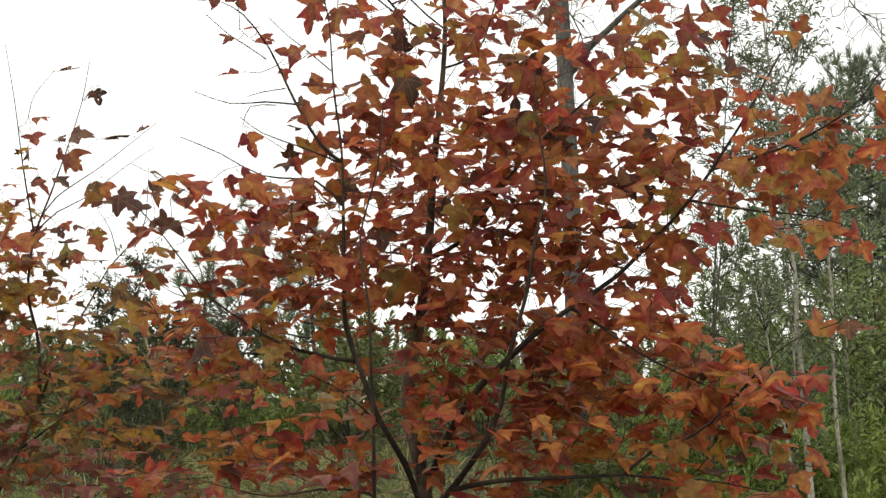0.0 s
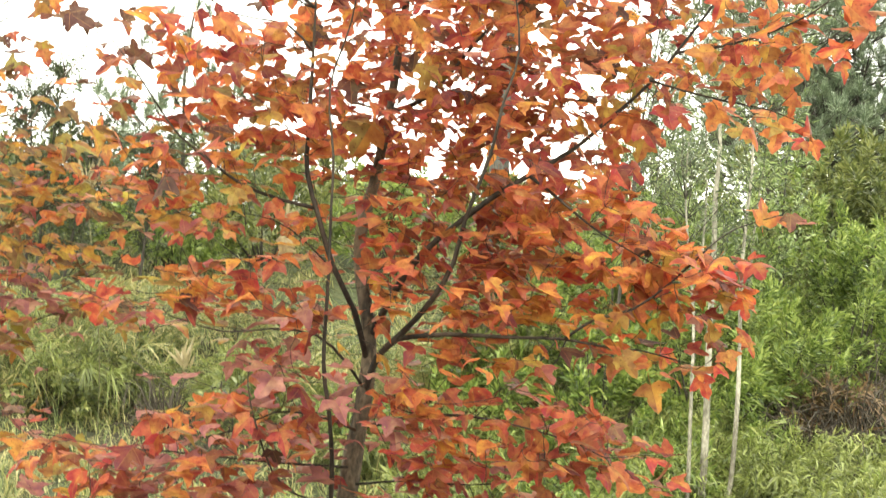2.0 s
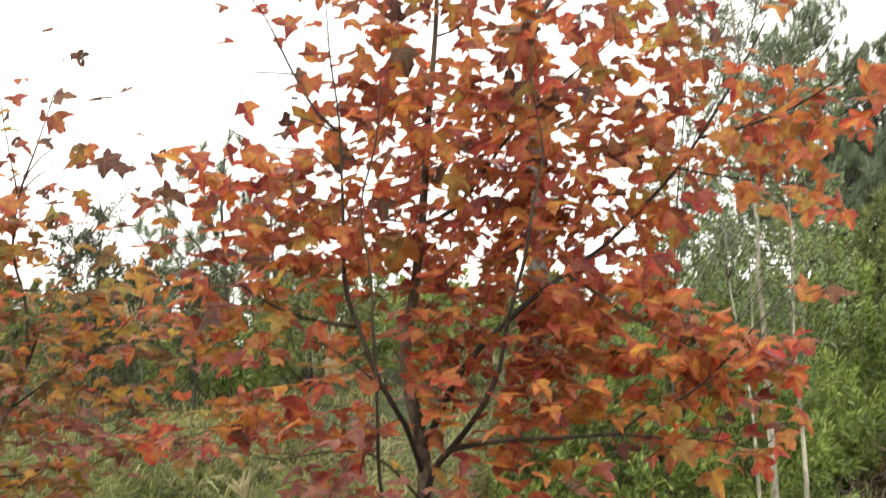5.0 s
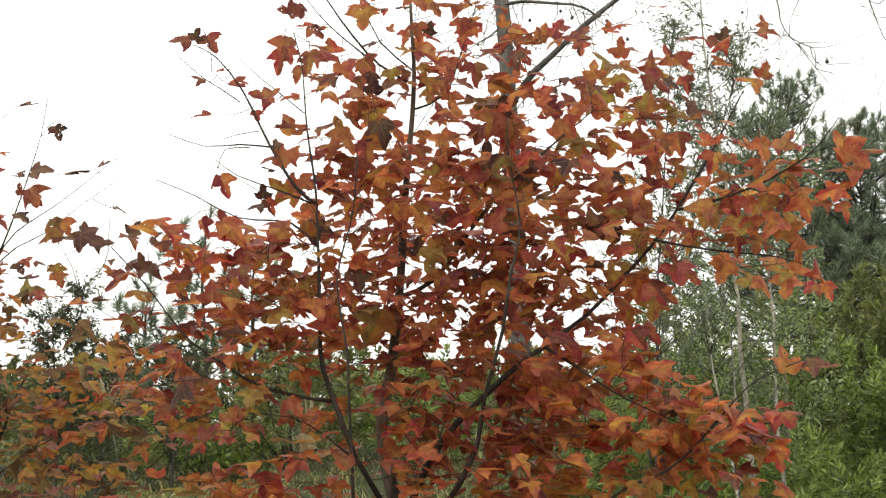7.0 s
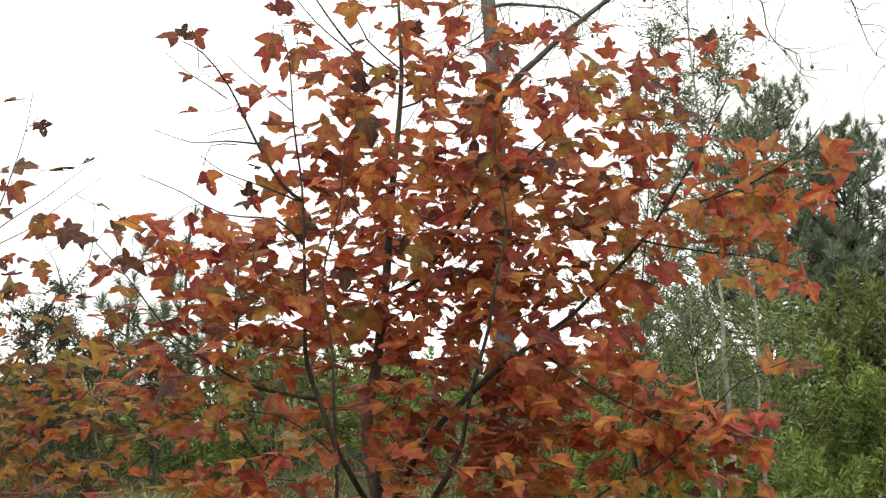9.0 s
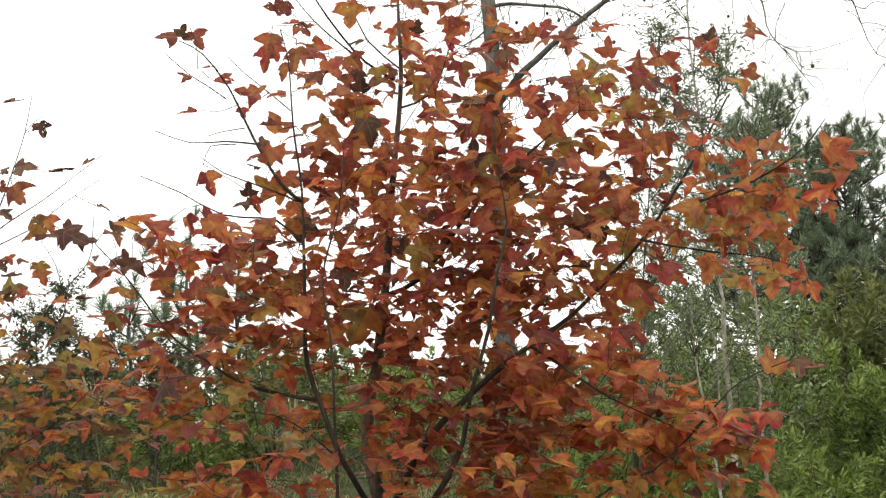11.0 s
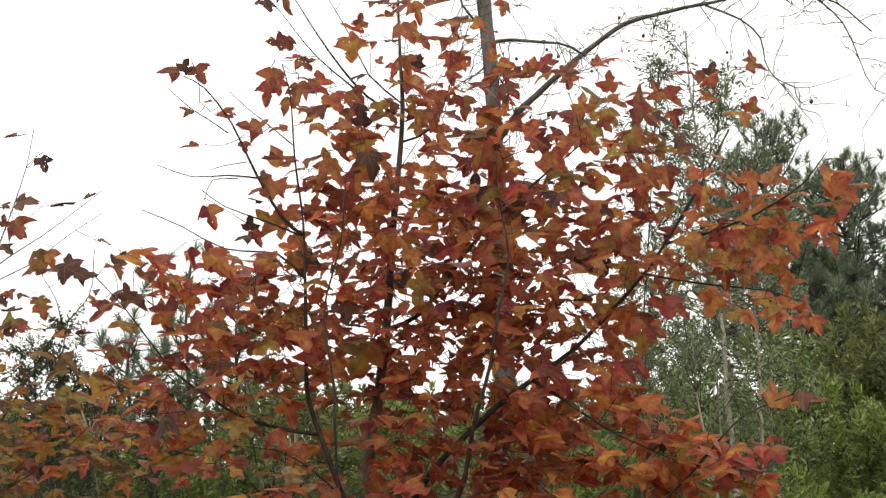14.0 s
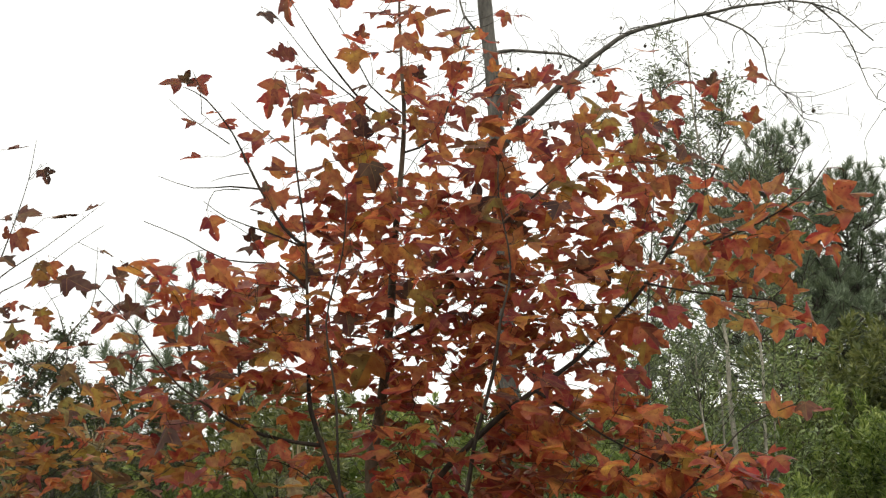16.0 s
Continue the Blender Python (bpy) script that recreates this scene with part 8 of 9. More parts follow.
def pine(x, y, height, crown_from, spread, label, count, seed, needle=0.15, per=80, top=0.97):
    z0 = float(ground_height(np.array(x), np.array(y)))
    root = thing("pine_tree", (x, y, z0), label, "tree", "pines on the ridge")
    g = np.random.default_rng(seed)
    trunk = smooth_line([(x, y, z0 - 0.2), (x + 0.06, y, z0 + height * 0.35), (x - 0.03, y, z0 + height * 0.7), (x, y, z0 + height * 0.96)], 0.4)
    v, f = tube(trunk, 0.014 * height, 0.012, 7, 0.1)
    part("trunk", mesh_of("trunk", v, f, DARK_BARK), root)
    ends, limbs = [trunk[-1]], []
    for k in range(count):
        t = crown_from + (top - crown_from) * (k + g.random()) / count
        a = g.random() * 2 * math.pi
        u = (t - crown_from) / (1 - crown_from)
        reach = spread * (1 - u ** 2.6) * g.uniform(0.45, 1.1) + 0.10
        s = np.array([x, y, z0 + height * t])
        e = s + np.array([math.cos(a) * reach, math.sin(a) * reach, reach * g.uniform(0.1, 0.55) + 0.08])
        m = (s + e) / 2 - np.array([0, 0, 0.10 * reach])
        line = smooth_line([s, m, e], 0.15)
        limbs.append(tube(line, 0.008 + 0.010 * reach, 0.006, 4))
        for q in range(int(reach * 4.5)):
            h = line[int((0.35 + 0.6 * g.random()) * (len(line) - 1))]
            tip = h + np.array([g.normal(0, 0.16), g.normal(0, 0.16), g.uniform(0.05, 0.25)])
            limbs.append(tube(smooth_line([h, (h + tip) / 2 - [0, 0, 0.02], tip], 0.15), 0.008, 0.005, 4))
            ends.append(tip)
        ends.append(e)
    wood_parts("limb", limbs, DARK_BARK, root)
    v, f = tufts(np.array(ends), per, needle, 0.0042)
    tagged(part("needles", fast_mesh("needles", v, f, PINE_GREEN), root), kind="stuff")


def airy_tree(stems, radius, label, foliage, bark, shoots, reach, leaf_length, leaf_width, bare=0.4, group="", name="small_tree", steep=1.1, spray=5, per=13):
    """Slender stems with steep side shoots, each with twigs that carry narrow leaves on both sides."""
    x, y = stems[0][0][:2]
    z0 = float(ground_height(np.array(x), np.array(y)))
    root = thing(name, (x, y, z0), label, "tree", group)
    at, ways = [], []
    for stem in stems:
        line = smooth_line([(*stem[0][:2], float(ground_height(np.array(stem[0][0]), np.array(stem[0][1]))) - 0.08), *stem[1:]], 0.1)
        v, f = tube(line, radius, 0.004, 7, 0.12)
        part_of = part("stem", mesh_of("stem", v, f, bark), root)
        limbs = []
        for q in range(shoots):
            u = bare + (1 - bare) * back_rng.random() ** 0.9
            s = line[int(u * (len(line) - 1))]
            a = back_rng.random() * 2 * math.pi
            r = reach * (1.15 - 0.75 * (u - bare) / (1 - bare)) * back_rng.uniform(0.4, 1.1)
            e = s + np.array([math.cos(a), math.sin(a), steep * back_rng.uniform(0.5, 1.2)]) * r
            shoot = smooth_line([s, (s + e) / 2 + back_rng.normal(0, 0.12, 3) * r, e], 0.06)
            limbs.append(tube(shoot, 0.0035, 0.0015, 4))
            for k in range(spray):
                h = shoot[int((0.15 + 0.85 * back_rng.random()) * (len(shoot) - 1))]
                w = unit(unit(e - s) + back_rng.normal(0, 0.45, 3) + np.array([0, 0, 0.15]))
                long = back_rng.uniform(0.12, 0.32)
                limbs.append(tube(np.array([h, h + w * long * 0.5 + [0, 0, 0.01], h + w * long]), 0.0022, 0.001, 3))
                c = back_rng.random((per, 1))
                at.append(h + w * long * c)
                ways.append(np.repeat(w[None], per, axis=0))
        wood_parts("twig", limbs, DARK_BARK, part_of)
    at, ways = np.concatenate(at), np.concatenate(ways)
    n = len(at)
    away = unit(np.cross(ways, back_rng.normal(0, 1, (n, 3))))
    d = ways * 0.75 + away * 0.7 + np.array([0, 0, -0.05])
    v, f = blades(at, d, back_rng.normal(0, 1, (n, 3)), leaf_length * back_rng.uniform(0.6, 1.2, n), leaf_width * back_rng.uniform(0.7, 1.2, n), droop=back_rng.uniform(0, 0.35, n), small=True)
    tagged(part("foliage", fast_mesh("foliage", v, f, foliage), root), kind="stuff")


# pale-stemmed slender tree on the bank
def slender_tree():
    base = np.array((1.98, 8.00, 0.52))
    base[2] = float(ground_height(np.array(base[0]), np.array(base[1])))
    root = thing("gum_tree", base, "slender tree with pale bare stems and sparse narrow leaves", "tree")
    stems = [
        [(base[0] - 0.02, 8.0, base[2] - 0.1), (1.94, 8.00, 0.96), (1.91, 8.00, 1.55), (1.89, 8.00, 2.15), (1.88, 8.05, 2.47), (1.88, 8.05, 2.84), (1.85, 8.05, 3.15), (1.85, 8.10, 3.63), (1.79, 8.10, 4.12), (1.74, 8.10, 4.62), (1.73, 8.10, 5.04)],
        [(base[0] + 0.12, 8.1, base[2] - 0.1), (2.16, 8.10, 0.55), (2.17, 8.15, 1.27), (2.14, 8.20, 1.95), (2.14, 8.20, 2.42), (2.15, 8.20, 2.71), (2.13, 8.20, 3.10), (2.14, 8.20, 3.58), (2.13, 8.20, 4.07)],
        [(base[0] - 0.14, 7.9, base[2] - 0.1), (1.83, 7.90, 0.63), (1.80, 7.90, 1.18), (1.77, 7.90, 1.69), (1.67, 8.00, 2.46), (1.66, 8.00, 2.84)],
    ]
    tips = []
    for k, s in enumerate(stems):
        line = smooth_line(s, 0.15)
        v, f = tube(line, (0.030, 0.020, 0.016)[k], 0.006, 7, 0.1)
        stem = part("stem", mesh_of("stem", v, f, WHITE_BARK), root)
        tips.append((stem, line[int(len(line) * 0.5):]))
    ends = []
    for stem, line in tips:
        limbs = []
        for q in range(74):
            s = line[int(back_rng.random() ** 1.1 * (len(line) - 1))]
            if s[2] < 3.0 and back_rng.random() < 0.65:  # the stems are bare low down
                continue
            a = back_rng.random() * 2 * math.pi
            reach = back_rng.uniform(0.12, 0.5)
            e = s + np.array([math.cos(a) * reach, math.sin(a) * reach, reach * back_rng.uniform(0.1, 1.6)])
            l2 = smooth_line([s, (s + e) / 2 + back_rng.normal(0, 0.14, 3) * reach, e], 0.08)
            limbs.append(tube(l2, 0.0035, 0.0015, 4))
            ends.extend(l2[2:])
        wood_parts("twig", limbs, DARK_BARK, stem)
    ends = np.array(ends)
    per = 9
    n = len(ends) * per
    hub = np.repeat(ends, per, axis=0) + back_rng.normal(0, 0.045, (n, 3))
    d = back_rng.normal(0, 0.55, (n, 3)) + np.array([0, 0, 0.5])
    v, f = blades(hub, d, back_rng.normal(0, 1, (n, 3)), back_rng.uniform(0.045, 0.085, n), back_rng.uniform(0.009, 0.015, n), droop=0.3, small=True)
    tagged(part("foliage", fast_mesh("foliage", v, f, GUM_GREEN), root), kind="stuff")


slender_tree()


# tall grey tree, almost bare, with a long arching bough
def bare_tree():
    x, y = 0.48, 10.0
    z0 = float(ground_height(np.array(x), np.array(y)))
    root = thing("bare_tree", (x, y, z0), "tall grey tree, nearly leafless, with a long arching bough", "tree")
    trunk = smooth_line([(x + 0.1, y, z0 - 0.2), (x + 0.06, y, z0 + 1.5), (0.49, 10.00, 4.01), (0.45, 10.00, 4.91), (0.41, 10.00, 5.64), (0.36, 10.00, 6.17), (0.31, 10.00, 7.05), (0.29, 10.00, 8.02)], 0.2)
    v, f = tube(trunk, 0.095, 0.055, 12, 0.12)
    part("trunk", mesh_of("trunk", v, f, GREY_BARK), root, "upright grey trunk")
    boughs = [
        ([(0.47, 10.00, 4.81), (0.69, 9.95, 5.10), (0.93, 9.90, 5.34), (1.25, 9.85, 5.60), (1.49, 9.80, 5.78), (1.84, 9.80, 5.90), (2.22, 9.75, 5.98), (2.60, 9.70, 6.05), (2.99, 9.70, 6.08), (3.37, 9.70, 5.98), (3.64, 9.70, 5.72)], 0.032, 0.006),
        ([(0.44, 10.00, 5.72), (0.60, 9.95, 5.73), (1.01, 9.90, 5.69), (1.20, 9.85, 5.58)], 0.018, 0.010),
        ([(2.27, 9.75, 5.98), (2.54, 9.70, 5.83), (2.70, 9.70, 5.67), (2.73, 9.70, 5.47), (2.81, 9.70, 5.31), (2.93, 9.70, 5.16), (3.11, 9.70, 4.91)], 0.010, 0.003),
        ([(3.14, 9.70, 6.06), (3.41, 9.70, 5.80), (3.53, 9.70, 5.47), (3.62, 9.70, 5.19), (3.88, 9.70, 5.11)], 0.008, 0.003),
        ([(2.81, 9.70, 5.31), (2.98, 9.70, 5.22), (3.27, 9.70, 5.26), (3.47, 9.70, 5.34)], 0.005, 0.002),
        ([(0.39, 10.00, 5.85), (0.18, 9.95, 6.04), (0.08, 9.90, 6.45)], 0.014, 0.006),
        ([(0.40, 10.00, 5.53), (0.18, 9.95, 5.36), (-0.02, 9.90, 5.39)], 0.010, 0.003),
        ([(0.45, 10.00, 5.48), (0.59, 9.95, 5.20), (0.68, 9.90, 4.78)], 0.008, 0.003),
    ]
    lines = []
    for pts, r0, r1 in boughs:
        line = smooth_line(pts, 0.12)
        line = line + np.array([noise.noise_vector(Vector(q) * 2.5) for q in line]) * 0.03
        v, f = tube(line, r0, r1, 7, 0.1)
        lines.append((part("bough", mesh_of("bough", v, f, GREY_BARK), root), line))
    pods = []

    def trail(start, heading, steps, step, r, twigs):
        """A thin hanging shoot that wanders and curls."""
        line = [np.array(start)]
        for _ in range(steps):
            heading = unit(heading + back_rng.normal(0, 0.40, 3) - np.array([0, 0, 0.10]))
            line.append(line[-1] + heading * step)
        twigs.append(tube(smooth_line(line, 0.05), r, 0.0014, 4))
        return line

    for (bough, line), count in zip(lines, (44, 18, 10, 11, 5, 8, 8, 10)):
        twigs = []
        for q in range(count):
            s = line[int(back_rng.random() * (len(line) - 1))]
            shoot = trail(s, unit(back_rng.normal(0, 1, 3) * np.array([1, 0.7, 0.7])), int(back_rng.integers(4, 11)), 0.085, 0.0044, twigs)
            for k in range(3):
                side = trail(shoot[int(back_rng.integers(1, len(shoot)))], unit(back_rng.normal(0, 1, 3)), int(back_rng.integers(2, 5)), 0.05, 0.0026, twigs)
                if back_rng.random() < 0.06:
                    pods.append(side[-1])
        wood_parts("twig", twigs, GREY_BARK, bough)
    bits = []
    for e in pods:
        h = back_rng.uniform(0.012, 0.018)
        ring = np.array([0.35, 0.85, 1.0, 0.8, 0.3])
        v, f = tube(np.array([e - [0, 0, h * k * 0.5] for k in range(5)]), 1.0, 1.0, 6)
        v = np.array(v).reshape(5, 6, 3)
        mid = v.mean(axis=1, keepdims=True)
        bits.append(((mid + (v - mid) * (h * ring)[:, None, None]).reshape(-1, 3), f))
    wood_parts("seed_pod", bits, DARK_BARK, root)


bare_tree()

# pines on the ridge
pine(4.70, 17.0, 4.75, 0.2, 1.6, "dark green pine with bushy needle tufts on the ridge", 135, 1)
pine(5.95, 17.4, 4.25, 0.2, 1.5, "dark green pine beside a taller one", 130, 2)
pine(5.45, 16.6, 2.6, 0.15, 0.9, "low bushy pine in front of taller pines", 40, 7)
pine(7.0, 17.2, 3.6, 0.1, 1.3, "dark green pine beside a taller one", 75, 3)
pine(-2.95, 14.0, 2.95, 0.3, 0.6, "young pine with upright candles on the ridge", 12, 4, 0.17, 90, 0.86)
pine(-3.55, 13.8, 2.15, 0.3, 0.55, "young pine with upright candles on the ridge", 11, 5, 0.17, 90, 0.84)
pine(-2.4, 14.2, 2.5, 0.3, 0.55, "young pine with upright candles on the ridge", 12, 9, 0.17, 90, 0.86)

# shrubs along the bank, from the ridge down
shrub_rng = random.Random(4)
for k in range(13):
    x = -10.5 + 1.6 * k + shrub_rng.uniform(-0.4, 0.4)
    y = 16.0 + shrub_rng.uniform(-1.0, 1.5)
    shrub("shrub", x, y, 1.0 + shrub_rng.uniform(-0.2, 0.5), 1.1, "dull green leafy shrub on the ridge", DULL_GREEN, 0.12, 0.034, 90, 80, "shrubs on the ridge")
for k in range(10):
    x = -9.5 + 1.5 * k + shrub_rng.uniform(-0.4, 0.4)
    shrub("shrub", x, 19.5 + shrub_rng.uniform(-1.0, 1.0), 1.6 + shrub_rng.uniform(-0.2, 0.5), 1.2, "dull green leafy shrub on the ridge", DULL_GREEN, 0.13, 0.034, 90, 80, "shrubs on the ridge")
for k in range(11):
    x = -7.0 + 1.35 * k + shrub_rng.uniform(-0.4, 0.4)
    y = 12.6 + shrub_rng.uniform(-0.8, 0.8)
    shrub("shrub", x, y, 1.2 + shrub_rng.uniform(-0.25, 0.35), 0.9, "green shrub with narrow pointed leaves on the bank", LANCE_GREEN if k % 2 == 1 else DULL_GREEN, 0.11, 0.028, 90, 50, "shrubs on the bank")
for x, y, h in ((4.0, 14.0, 1.9), (4.8, 13.5, 2.1), (5.7, 14.0, 2.3), (5.25, 14.6, 2.15), (6.3, 15.4, 2.1)):
    shrub("shrub", x, y, h, 1.0, "dull green leafy shrub on the ridge", DULL_GREEN, 0.12, 0.03, 100, 70, "shrubs on the ridge")
for k in range(9):
    x = -4.6 + 0.6 * k + shrub_rng.uniform(-0.3, 0.3)
    y = 10.2 + shrub_rng.uniform(-0.9, 0.9)
    shrub("shrub", x, y, 0.65 + shrub_rng.uniform(-0.25, 0.3), 0.7, "pale green undergrowth with weeping blades on the bank", GRASS if k % 3 else WEEPING, 0.20, 0.009, 60, 46, "undergrowth on the bank", upright=0.15, droop=0.9)
for x, y, h in ((2.45, 10.2, 1.4), (3.1, 10.2, 1.1), (3.9, 10.8, 1.9), (4.7, 9.9, 1.4), (1.7, 10.6, 1.6), (3.4, 11.4, 2.0), (4.9, 11.2, 2.0), (2.5, 11.6, 2.1), (2.3, 9.5, 1.4), (0.9, 10.2, 1.4)):
    shrub("shrub", x, y, h, 0.7, "bright green shrub with willow-like leaves on the bank", LANCE_GREEN, 0.088, 0.019, 95, 72, "willow-leaved shrubs")
airy_tree([[(1.50, 9.6), (1.58, 9.55, 2.6), (1.72, 9.5, 3.66), (1.89, 9.5, 3.99), (2.08, 9.5, 4.32), (2.22, 9.5, 4.66), (2.36, 9.5, 5.15)], [(1.54, 9.65), (1.60, 9.7, 2.8), (1.70, 9.7, 4.0), (1.78, 9.7, 4.9), (1.84, 9.7, 5.45)]], 0.012,
          "slender dark-limbed tree with sparse willow-like leaves", GUM_GREEN, DARK_BARK, 46, 0.46, 0.075, 0.014, 0.4, "airy trees on the bank", spray=4, per=11)
airy_tree([[(2.35, 10.4), (2.36, 10.4, 2.6), (2.30, 10.4, 3.4), (2.34, 10.4, 4.15)], [(2.85, 10.5), (2.82, 10.5, 2.4), (2.86, 10.5, 3.3), (2.80, 10.5, 3.9)]], 0.018,
          "small airy tree with narrow grey-green leaves", GREY_GREEN, WHITE_BARK, 32, 0.42, 0.085, 0.021, 0.2, "airy trees on the bank", per=9)
airy_tree([[(1.95, 10.9), (1.98, 10.9, 2.4), (2.02, 10.9, 3.2), (2.0, 10.9, 3.75)], [(1.75, 11.3), (1.75, 11.3, 2.4), (1.85, 11.3, 3.35)]], 0.018,
          "small airy tree with narrow grey-green leaves", GREY_GREEN, WHITE_BARK, 32, 0.42, 0.085, 0.021, 0.2, "airy trees on the bank", per=9)
airy_tree([[(3.35, 11.6), (3.38, 11.6, 2.8), (3.36, 11.6, 3.9), (3.42, 11.6, 4.7)]], 0.02,
          "small airy tree with narrow grey-green leaves", GREY_GREEN, DARK_BARK, 32, 0.5, 0.085, 0.021, 0.2, "airy trees on the bank", per=9)
airy_tree([[(-3.50, 11.0), (-3.48, 11.0, 2.2), (-3.46, 11.0, 3.0), (-3.42, 11.0, 3.42)], [(-3.62, 11.2), (-3.70, 11.2, 2.4), (-3.78, 11.2, 3.2)], [(-3.3, 11.1), (-3.2, 11.1, 2.2), (-3.12, 11.1, 2.95)]], 0.02,
          "small dark bushy tree with tiny leaves", DARK_LEAF, DARK_BARK, 42, 0.34, 0.05, 0.017, 0.3, "dark bushy trees", spray=6, per=14)
airy_tree([[(-2.75, 11.8), (-2.72, 11.8, 2.2), (-2.70, 11.8, 2.95)]], 0.018, "small dark bushy tree with tiny leaves", DARK_LEAF, DARK_BARK, 46, 0.36, 0.05, 0.017, 0.3, "dark bushy trees", spray=6, per=14)
for k in range(40):
    x = -0.4 + 0.108 * k + shrub_rng.uniform(-0.25, 0.25)
    y = 8.2 + shrub_rng.uniform(-1.3, 1.1)
    if 1.4 < x < 2.5 and y < 8.3:  # the gum tree's stems stand clear
        y += 1.0
    shrub("shrub", x, y, 0.36 + shrub_rng.uniform(-0.1, 0.22), 0.45, "low bank plant with weeping narrow leaves", (WEEPING, DULL_GREEN, LANCE_GREEN)[k % 3] if x < 1.2 else (WEEPING, LANCE_GREEN, WEEPING)[k % 3], 0.115, 0.014, 55, 40, "low plants on the bank", upright=0.1, droop=1.2)
for x, y in ((-1.35, 9.2), (-1.0, 9.6), (-2.3, 9.9), (-2.7, 9.3)):
    shrub("shrub", x, y, 0.5, 0.4, "leafy green weed on the bank", DULL_GREEN, 0.09, 0.028, 34, 26, "weeds on the bank", droop=0.7)
shrub("shrub", 1.45, 9.1, 1.15, 0.5, "green shrub with narrow pointed leaves on the bank", LANCE_GREEN, 0.105, 0.026, 70, 46, "shrubs on the bank")
shrub("shrub", 0.52, 9.6, 1.75, 0.42, "green shrub with narrow pointed leaves on the bank", DULL_GREEN, 0.105, 0.026, 90, 46, "shrubs on the bank")
shrub("shrub", 0.6, 9.3, 1.0, 0.5, "green shrub with narrow pointed leaves on the bank", LANCE_GREEN, 0.105, 0.023, 70, 60, "shrubs on the bank")


for x, y, h in ((3.25, 9.6, 0.55), (3.6, 9.9, 0.6)):
    shrub("fern", x, y, h, 0.4, "withered brown fern on the bank", BROWN_FERN, 0.16, 0.022, 16, 22, "withered ferns", upright=0.1, category="fern", droop=0.9)


# dead, leafless brush on the bank
def dead_brush(x, y, height, spread):
    z0 = float(ground_height(np.array(x), np.array(y)))
    root = thing("dead_brush", (x, y, z0), "grey tangle of dead leafless brushwood on the bank", "brush", "dead brush")
    pieces = []
    for k in range(60):
        a, r = back_rng.random() * 2 * math.pi, spread * back_rng.random()
        s = np.array([x + 0.4 * r * math.cos(a), y + 0.4 * r * math.sin(a), z0 - 0.03])
        e = s + np.array([math.cos(a) * r, math.sin(a) * r, height * back_rng.uniform(0.15, 0.9)]) + back_rng.normal(0, 0.12, 3)
        m = (s + e) / 2 + back_rng.normal(0, 0.12, 3) + [0, 0, 0.12]
        pieces.append(tube(smooth_line([s, m, e, e + back_rng.normal(0, 0.1, 3) - [0, 0, 0.08]], 0.12), 0.007, 0.003, 4))
    wood_parts("stick", pieces, DEAD_WOOD, root)


DEAD_WOOD = bark_material("dead_wood", (0.03, 0.022, 0.014), (0.105, 0.086, 0.065))
for t_x, t_y, t_h, t_s in ((2.95, 9.2, 0.42, 0.35), (3.4, 9.5, 0.6, 0.45), (-1.83, 9.3, 0.3, 0.25), (-3.2, 9.9, 0.4, 0.35), (3.7, 9.8, 0.7, 0.5)):
    dead_brush(t_x, t_y, t_h, t_s)


# dry, pale plumes among the shrubs
def dry_plume(x, y, z, size):
    z0 = float(ground_height(np.array(x), np.array(y)))
    root = thing("dry_plume", (x, y, z0), "withered straw-coloured grass plume on a thin stalk", "grass", "dry plumes")
    v, f = tube(smooth_line([(x + 0.22, y, z0 - 0.05), (x + 0.17, y, (z + z0) / 2), (x, y, z - size * 0.4)], 0.15), 0.004, 0.002, 5)
    part("stalk", mesh_of("stalk", v, f, STRAW_STALK), root)
    n = 26
    d = back_rng.normal(0, 0.22, (n, 3)) + np.array([0, 0, 1.0])
    base = np.array([x, y, z - size * 0.45]) + back_rng.normal(0, 0.012, (n, 3))
    v, f = blades(base, d, back_rng.normal(0, 1, (n, 3)), size * back_rng.uniform(0.5, 1.1, n), 0.016, droop=back_rng.uniform(0, 0.5, n))
    tagged(part("plume", fast_mesh("plume", v, f, STRAW), root), kind="stuff")


STRAW = green_material("straw", [(0.0, (0.26, 0.21, 0.11)), (1.0, (0.44, 0.37, 0.22))])
dry_plume(-1.88, 6.60, 2.13, 0.30)
dry_plume(-0.79, 6.60, 2.01, 0.24)
dry_plume(-1.31, 6.90, 1.19, 0.18)


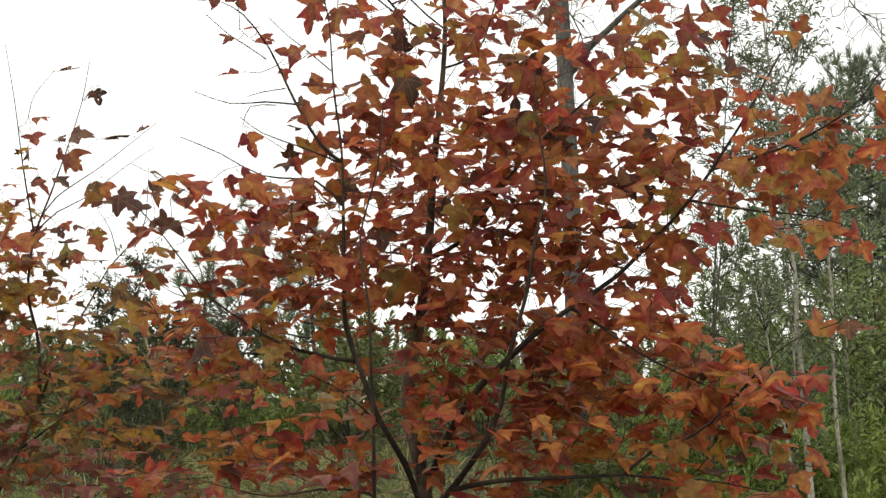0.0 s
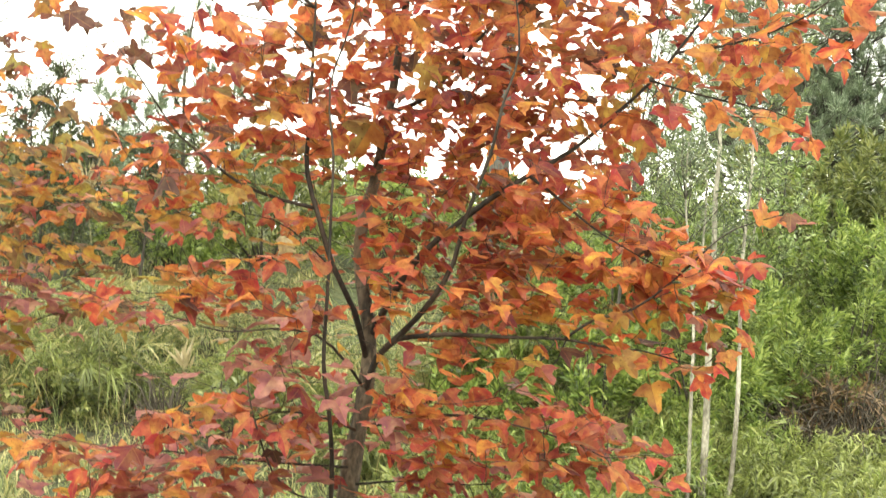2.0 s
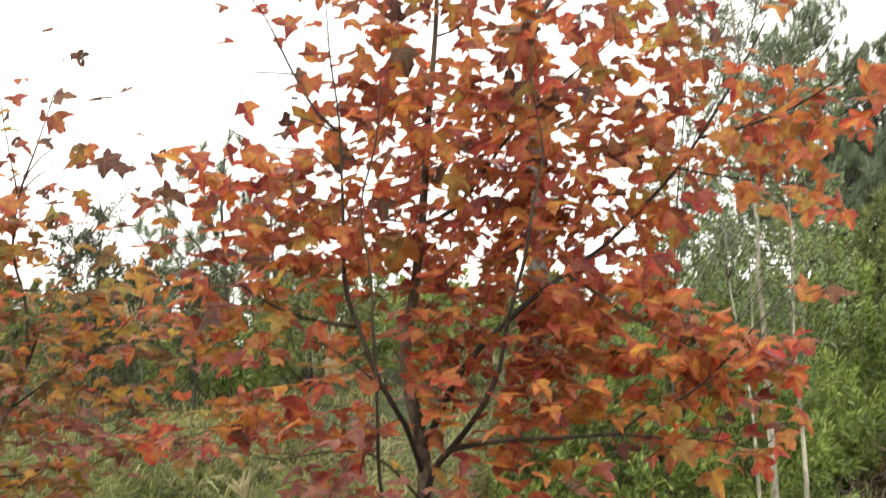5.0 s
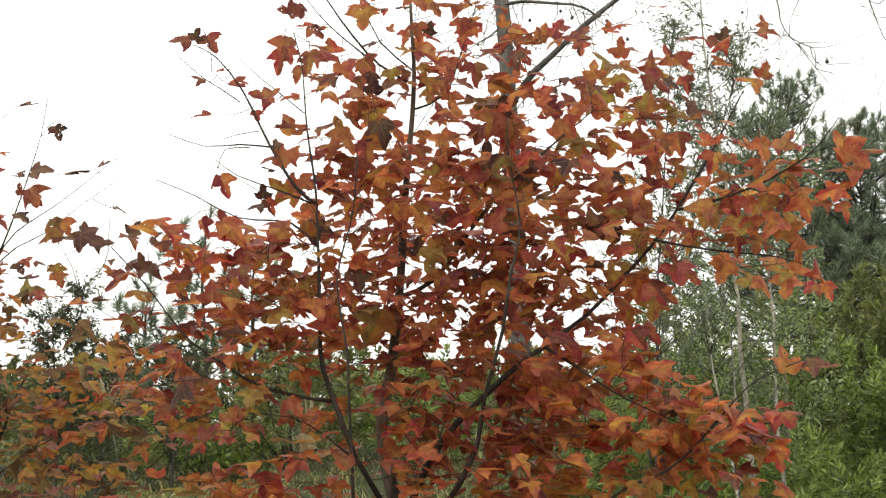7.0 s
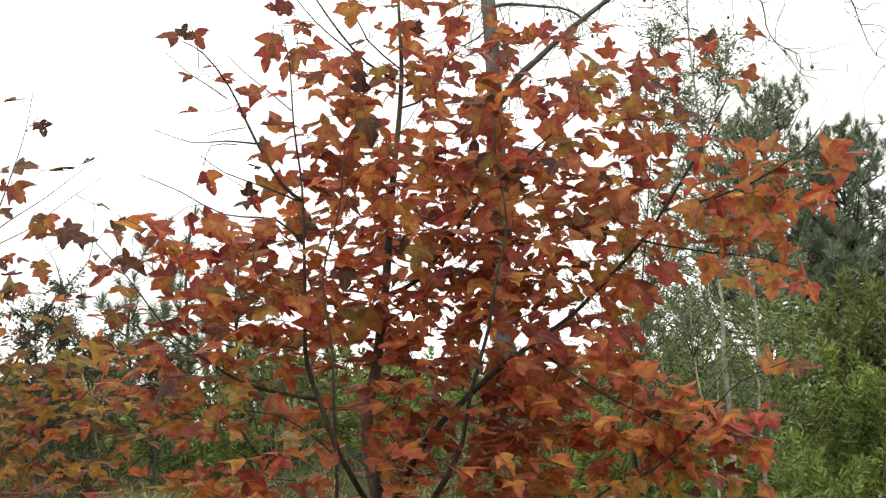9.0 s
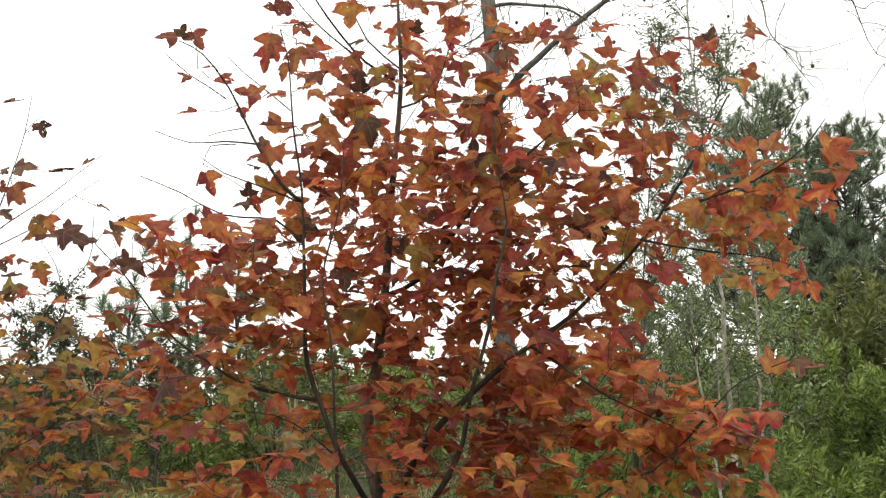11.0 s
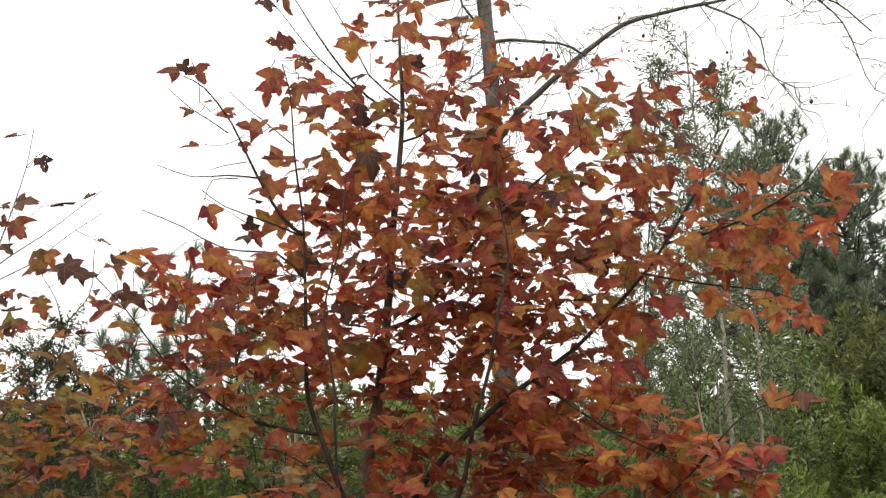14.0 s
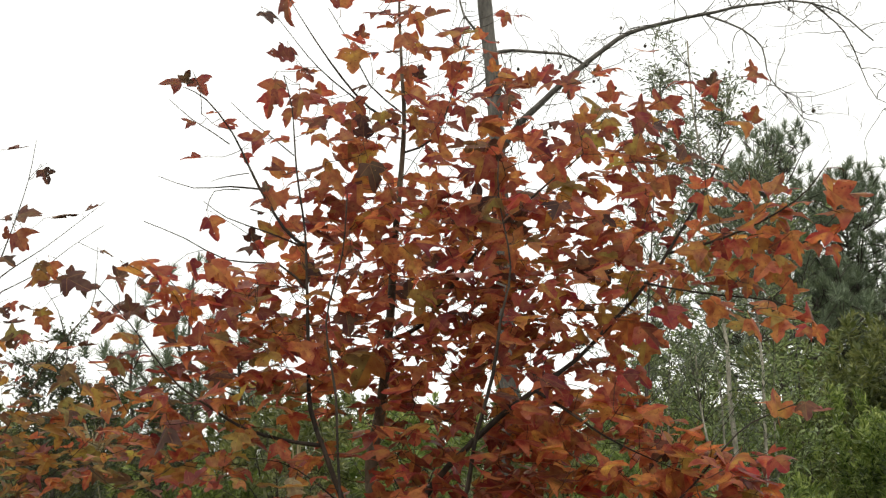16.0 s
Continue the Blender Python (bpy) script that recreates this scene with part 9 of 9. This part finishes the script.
# ---- long grass on the bank ----
def grass():
    """Tussocks of long arching blades, green to straw."""
    m, per = 2300, 56
    tx = back_rng.uniform(-6.0, 6.0, m)
    ty = 5.2 + 10.5 * back_rng.random(m) ** 1.5
    open_soil = np.zeros(m, dtype=bool)  # hollows in the bank
    for hx, hy, hr in ((3.05, 9.3, 0.45), (-1.83, 9.3, 0.3), (-3.2, 10.0, 0.4)):
        open_soil |= ((tx - hx) / hr) ** 2 + ((ty - hy) / (hr + 0.15)) ** 2 < 1
    big = back_rng.uniform(0.45, 1.2, m) * np.where(open_soil, 0.25, 1.0)
    n = m * per
    x = np.repeat(tx, per) + back_rng.normal(0, 0.06, n)
    y = np.repeat(ty, per) + back_rng.normal(0, 0.06, n)
    z = ground_height(x, y)
    h = 0.72 * np.repeat(big, per) * back_rng.uniform(0.4, 1.2, n)
    a = back_rng.random(n) * 2 * math.pi
    lean = back_rng.uniform(0.15, 1.7, n)
    d = np.stack([np.cos(a) * lean, np.sin(a) * lean, np.ones(n)], 1)
    side = np.stack([-np.sin(a), np.cos(a), np.zeros(n)], 1)
    v, f = blades(np.stack([x, y, z - 0.02], 1), d, np.cross(side, unit(d)), h, 0.004 + 0.007 * back_rng.random(n), droop=0.6 + lean * 0.55)
    # shorter turf round the saplings' feet
    k = 17000
    gx = np.concatenate([back_rng.uniform(-4.0, 3.0, 9000), back_rng.normal(-0.4, 2.8, 8000)])
    gy = np.concatenate([back_rng.uniform(2.6, 5.4, 9000), 5.6 - np.abs(back_rng.normal(0, 2.6, 8000))])
    turn = back_rng.random(k) * 2 * math.pi
    tilt = np.stack([np.cos(turn) * 0.5, np.sin(turn) * 0.5, np.ones(k)], 1)
    v2, f2 = blades(np.stack([gx, gy, ground_height(gx, gy) - 0.01], 1), tilt, np.stack([np.cos(turn), np.sin(turn), np.zeros(k)], 1) * -1 + [0, 0, 0.5], back_rng.uniform(0.08, 0.3, k), 0.009, droop=0.5, small=True)
    v, f = np.concatenate([v, v2]), np.concatenate([f, f2 + len(v)])
    ob = new("grass", fast_mesh("grass", v, f, GRASS))
    tagged(ob, "long arching green and straw-coloured grass", "grass", kind="stuff")


grass()
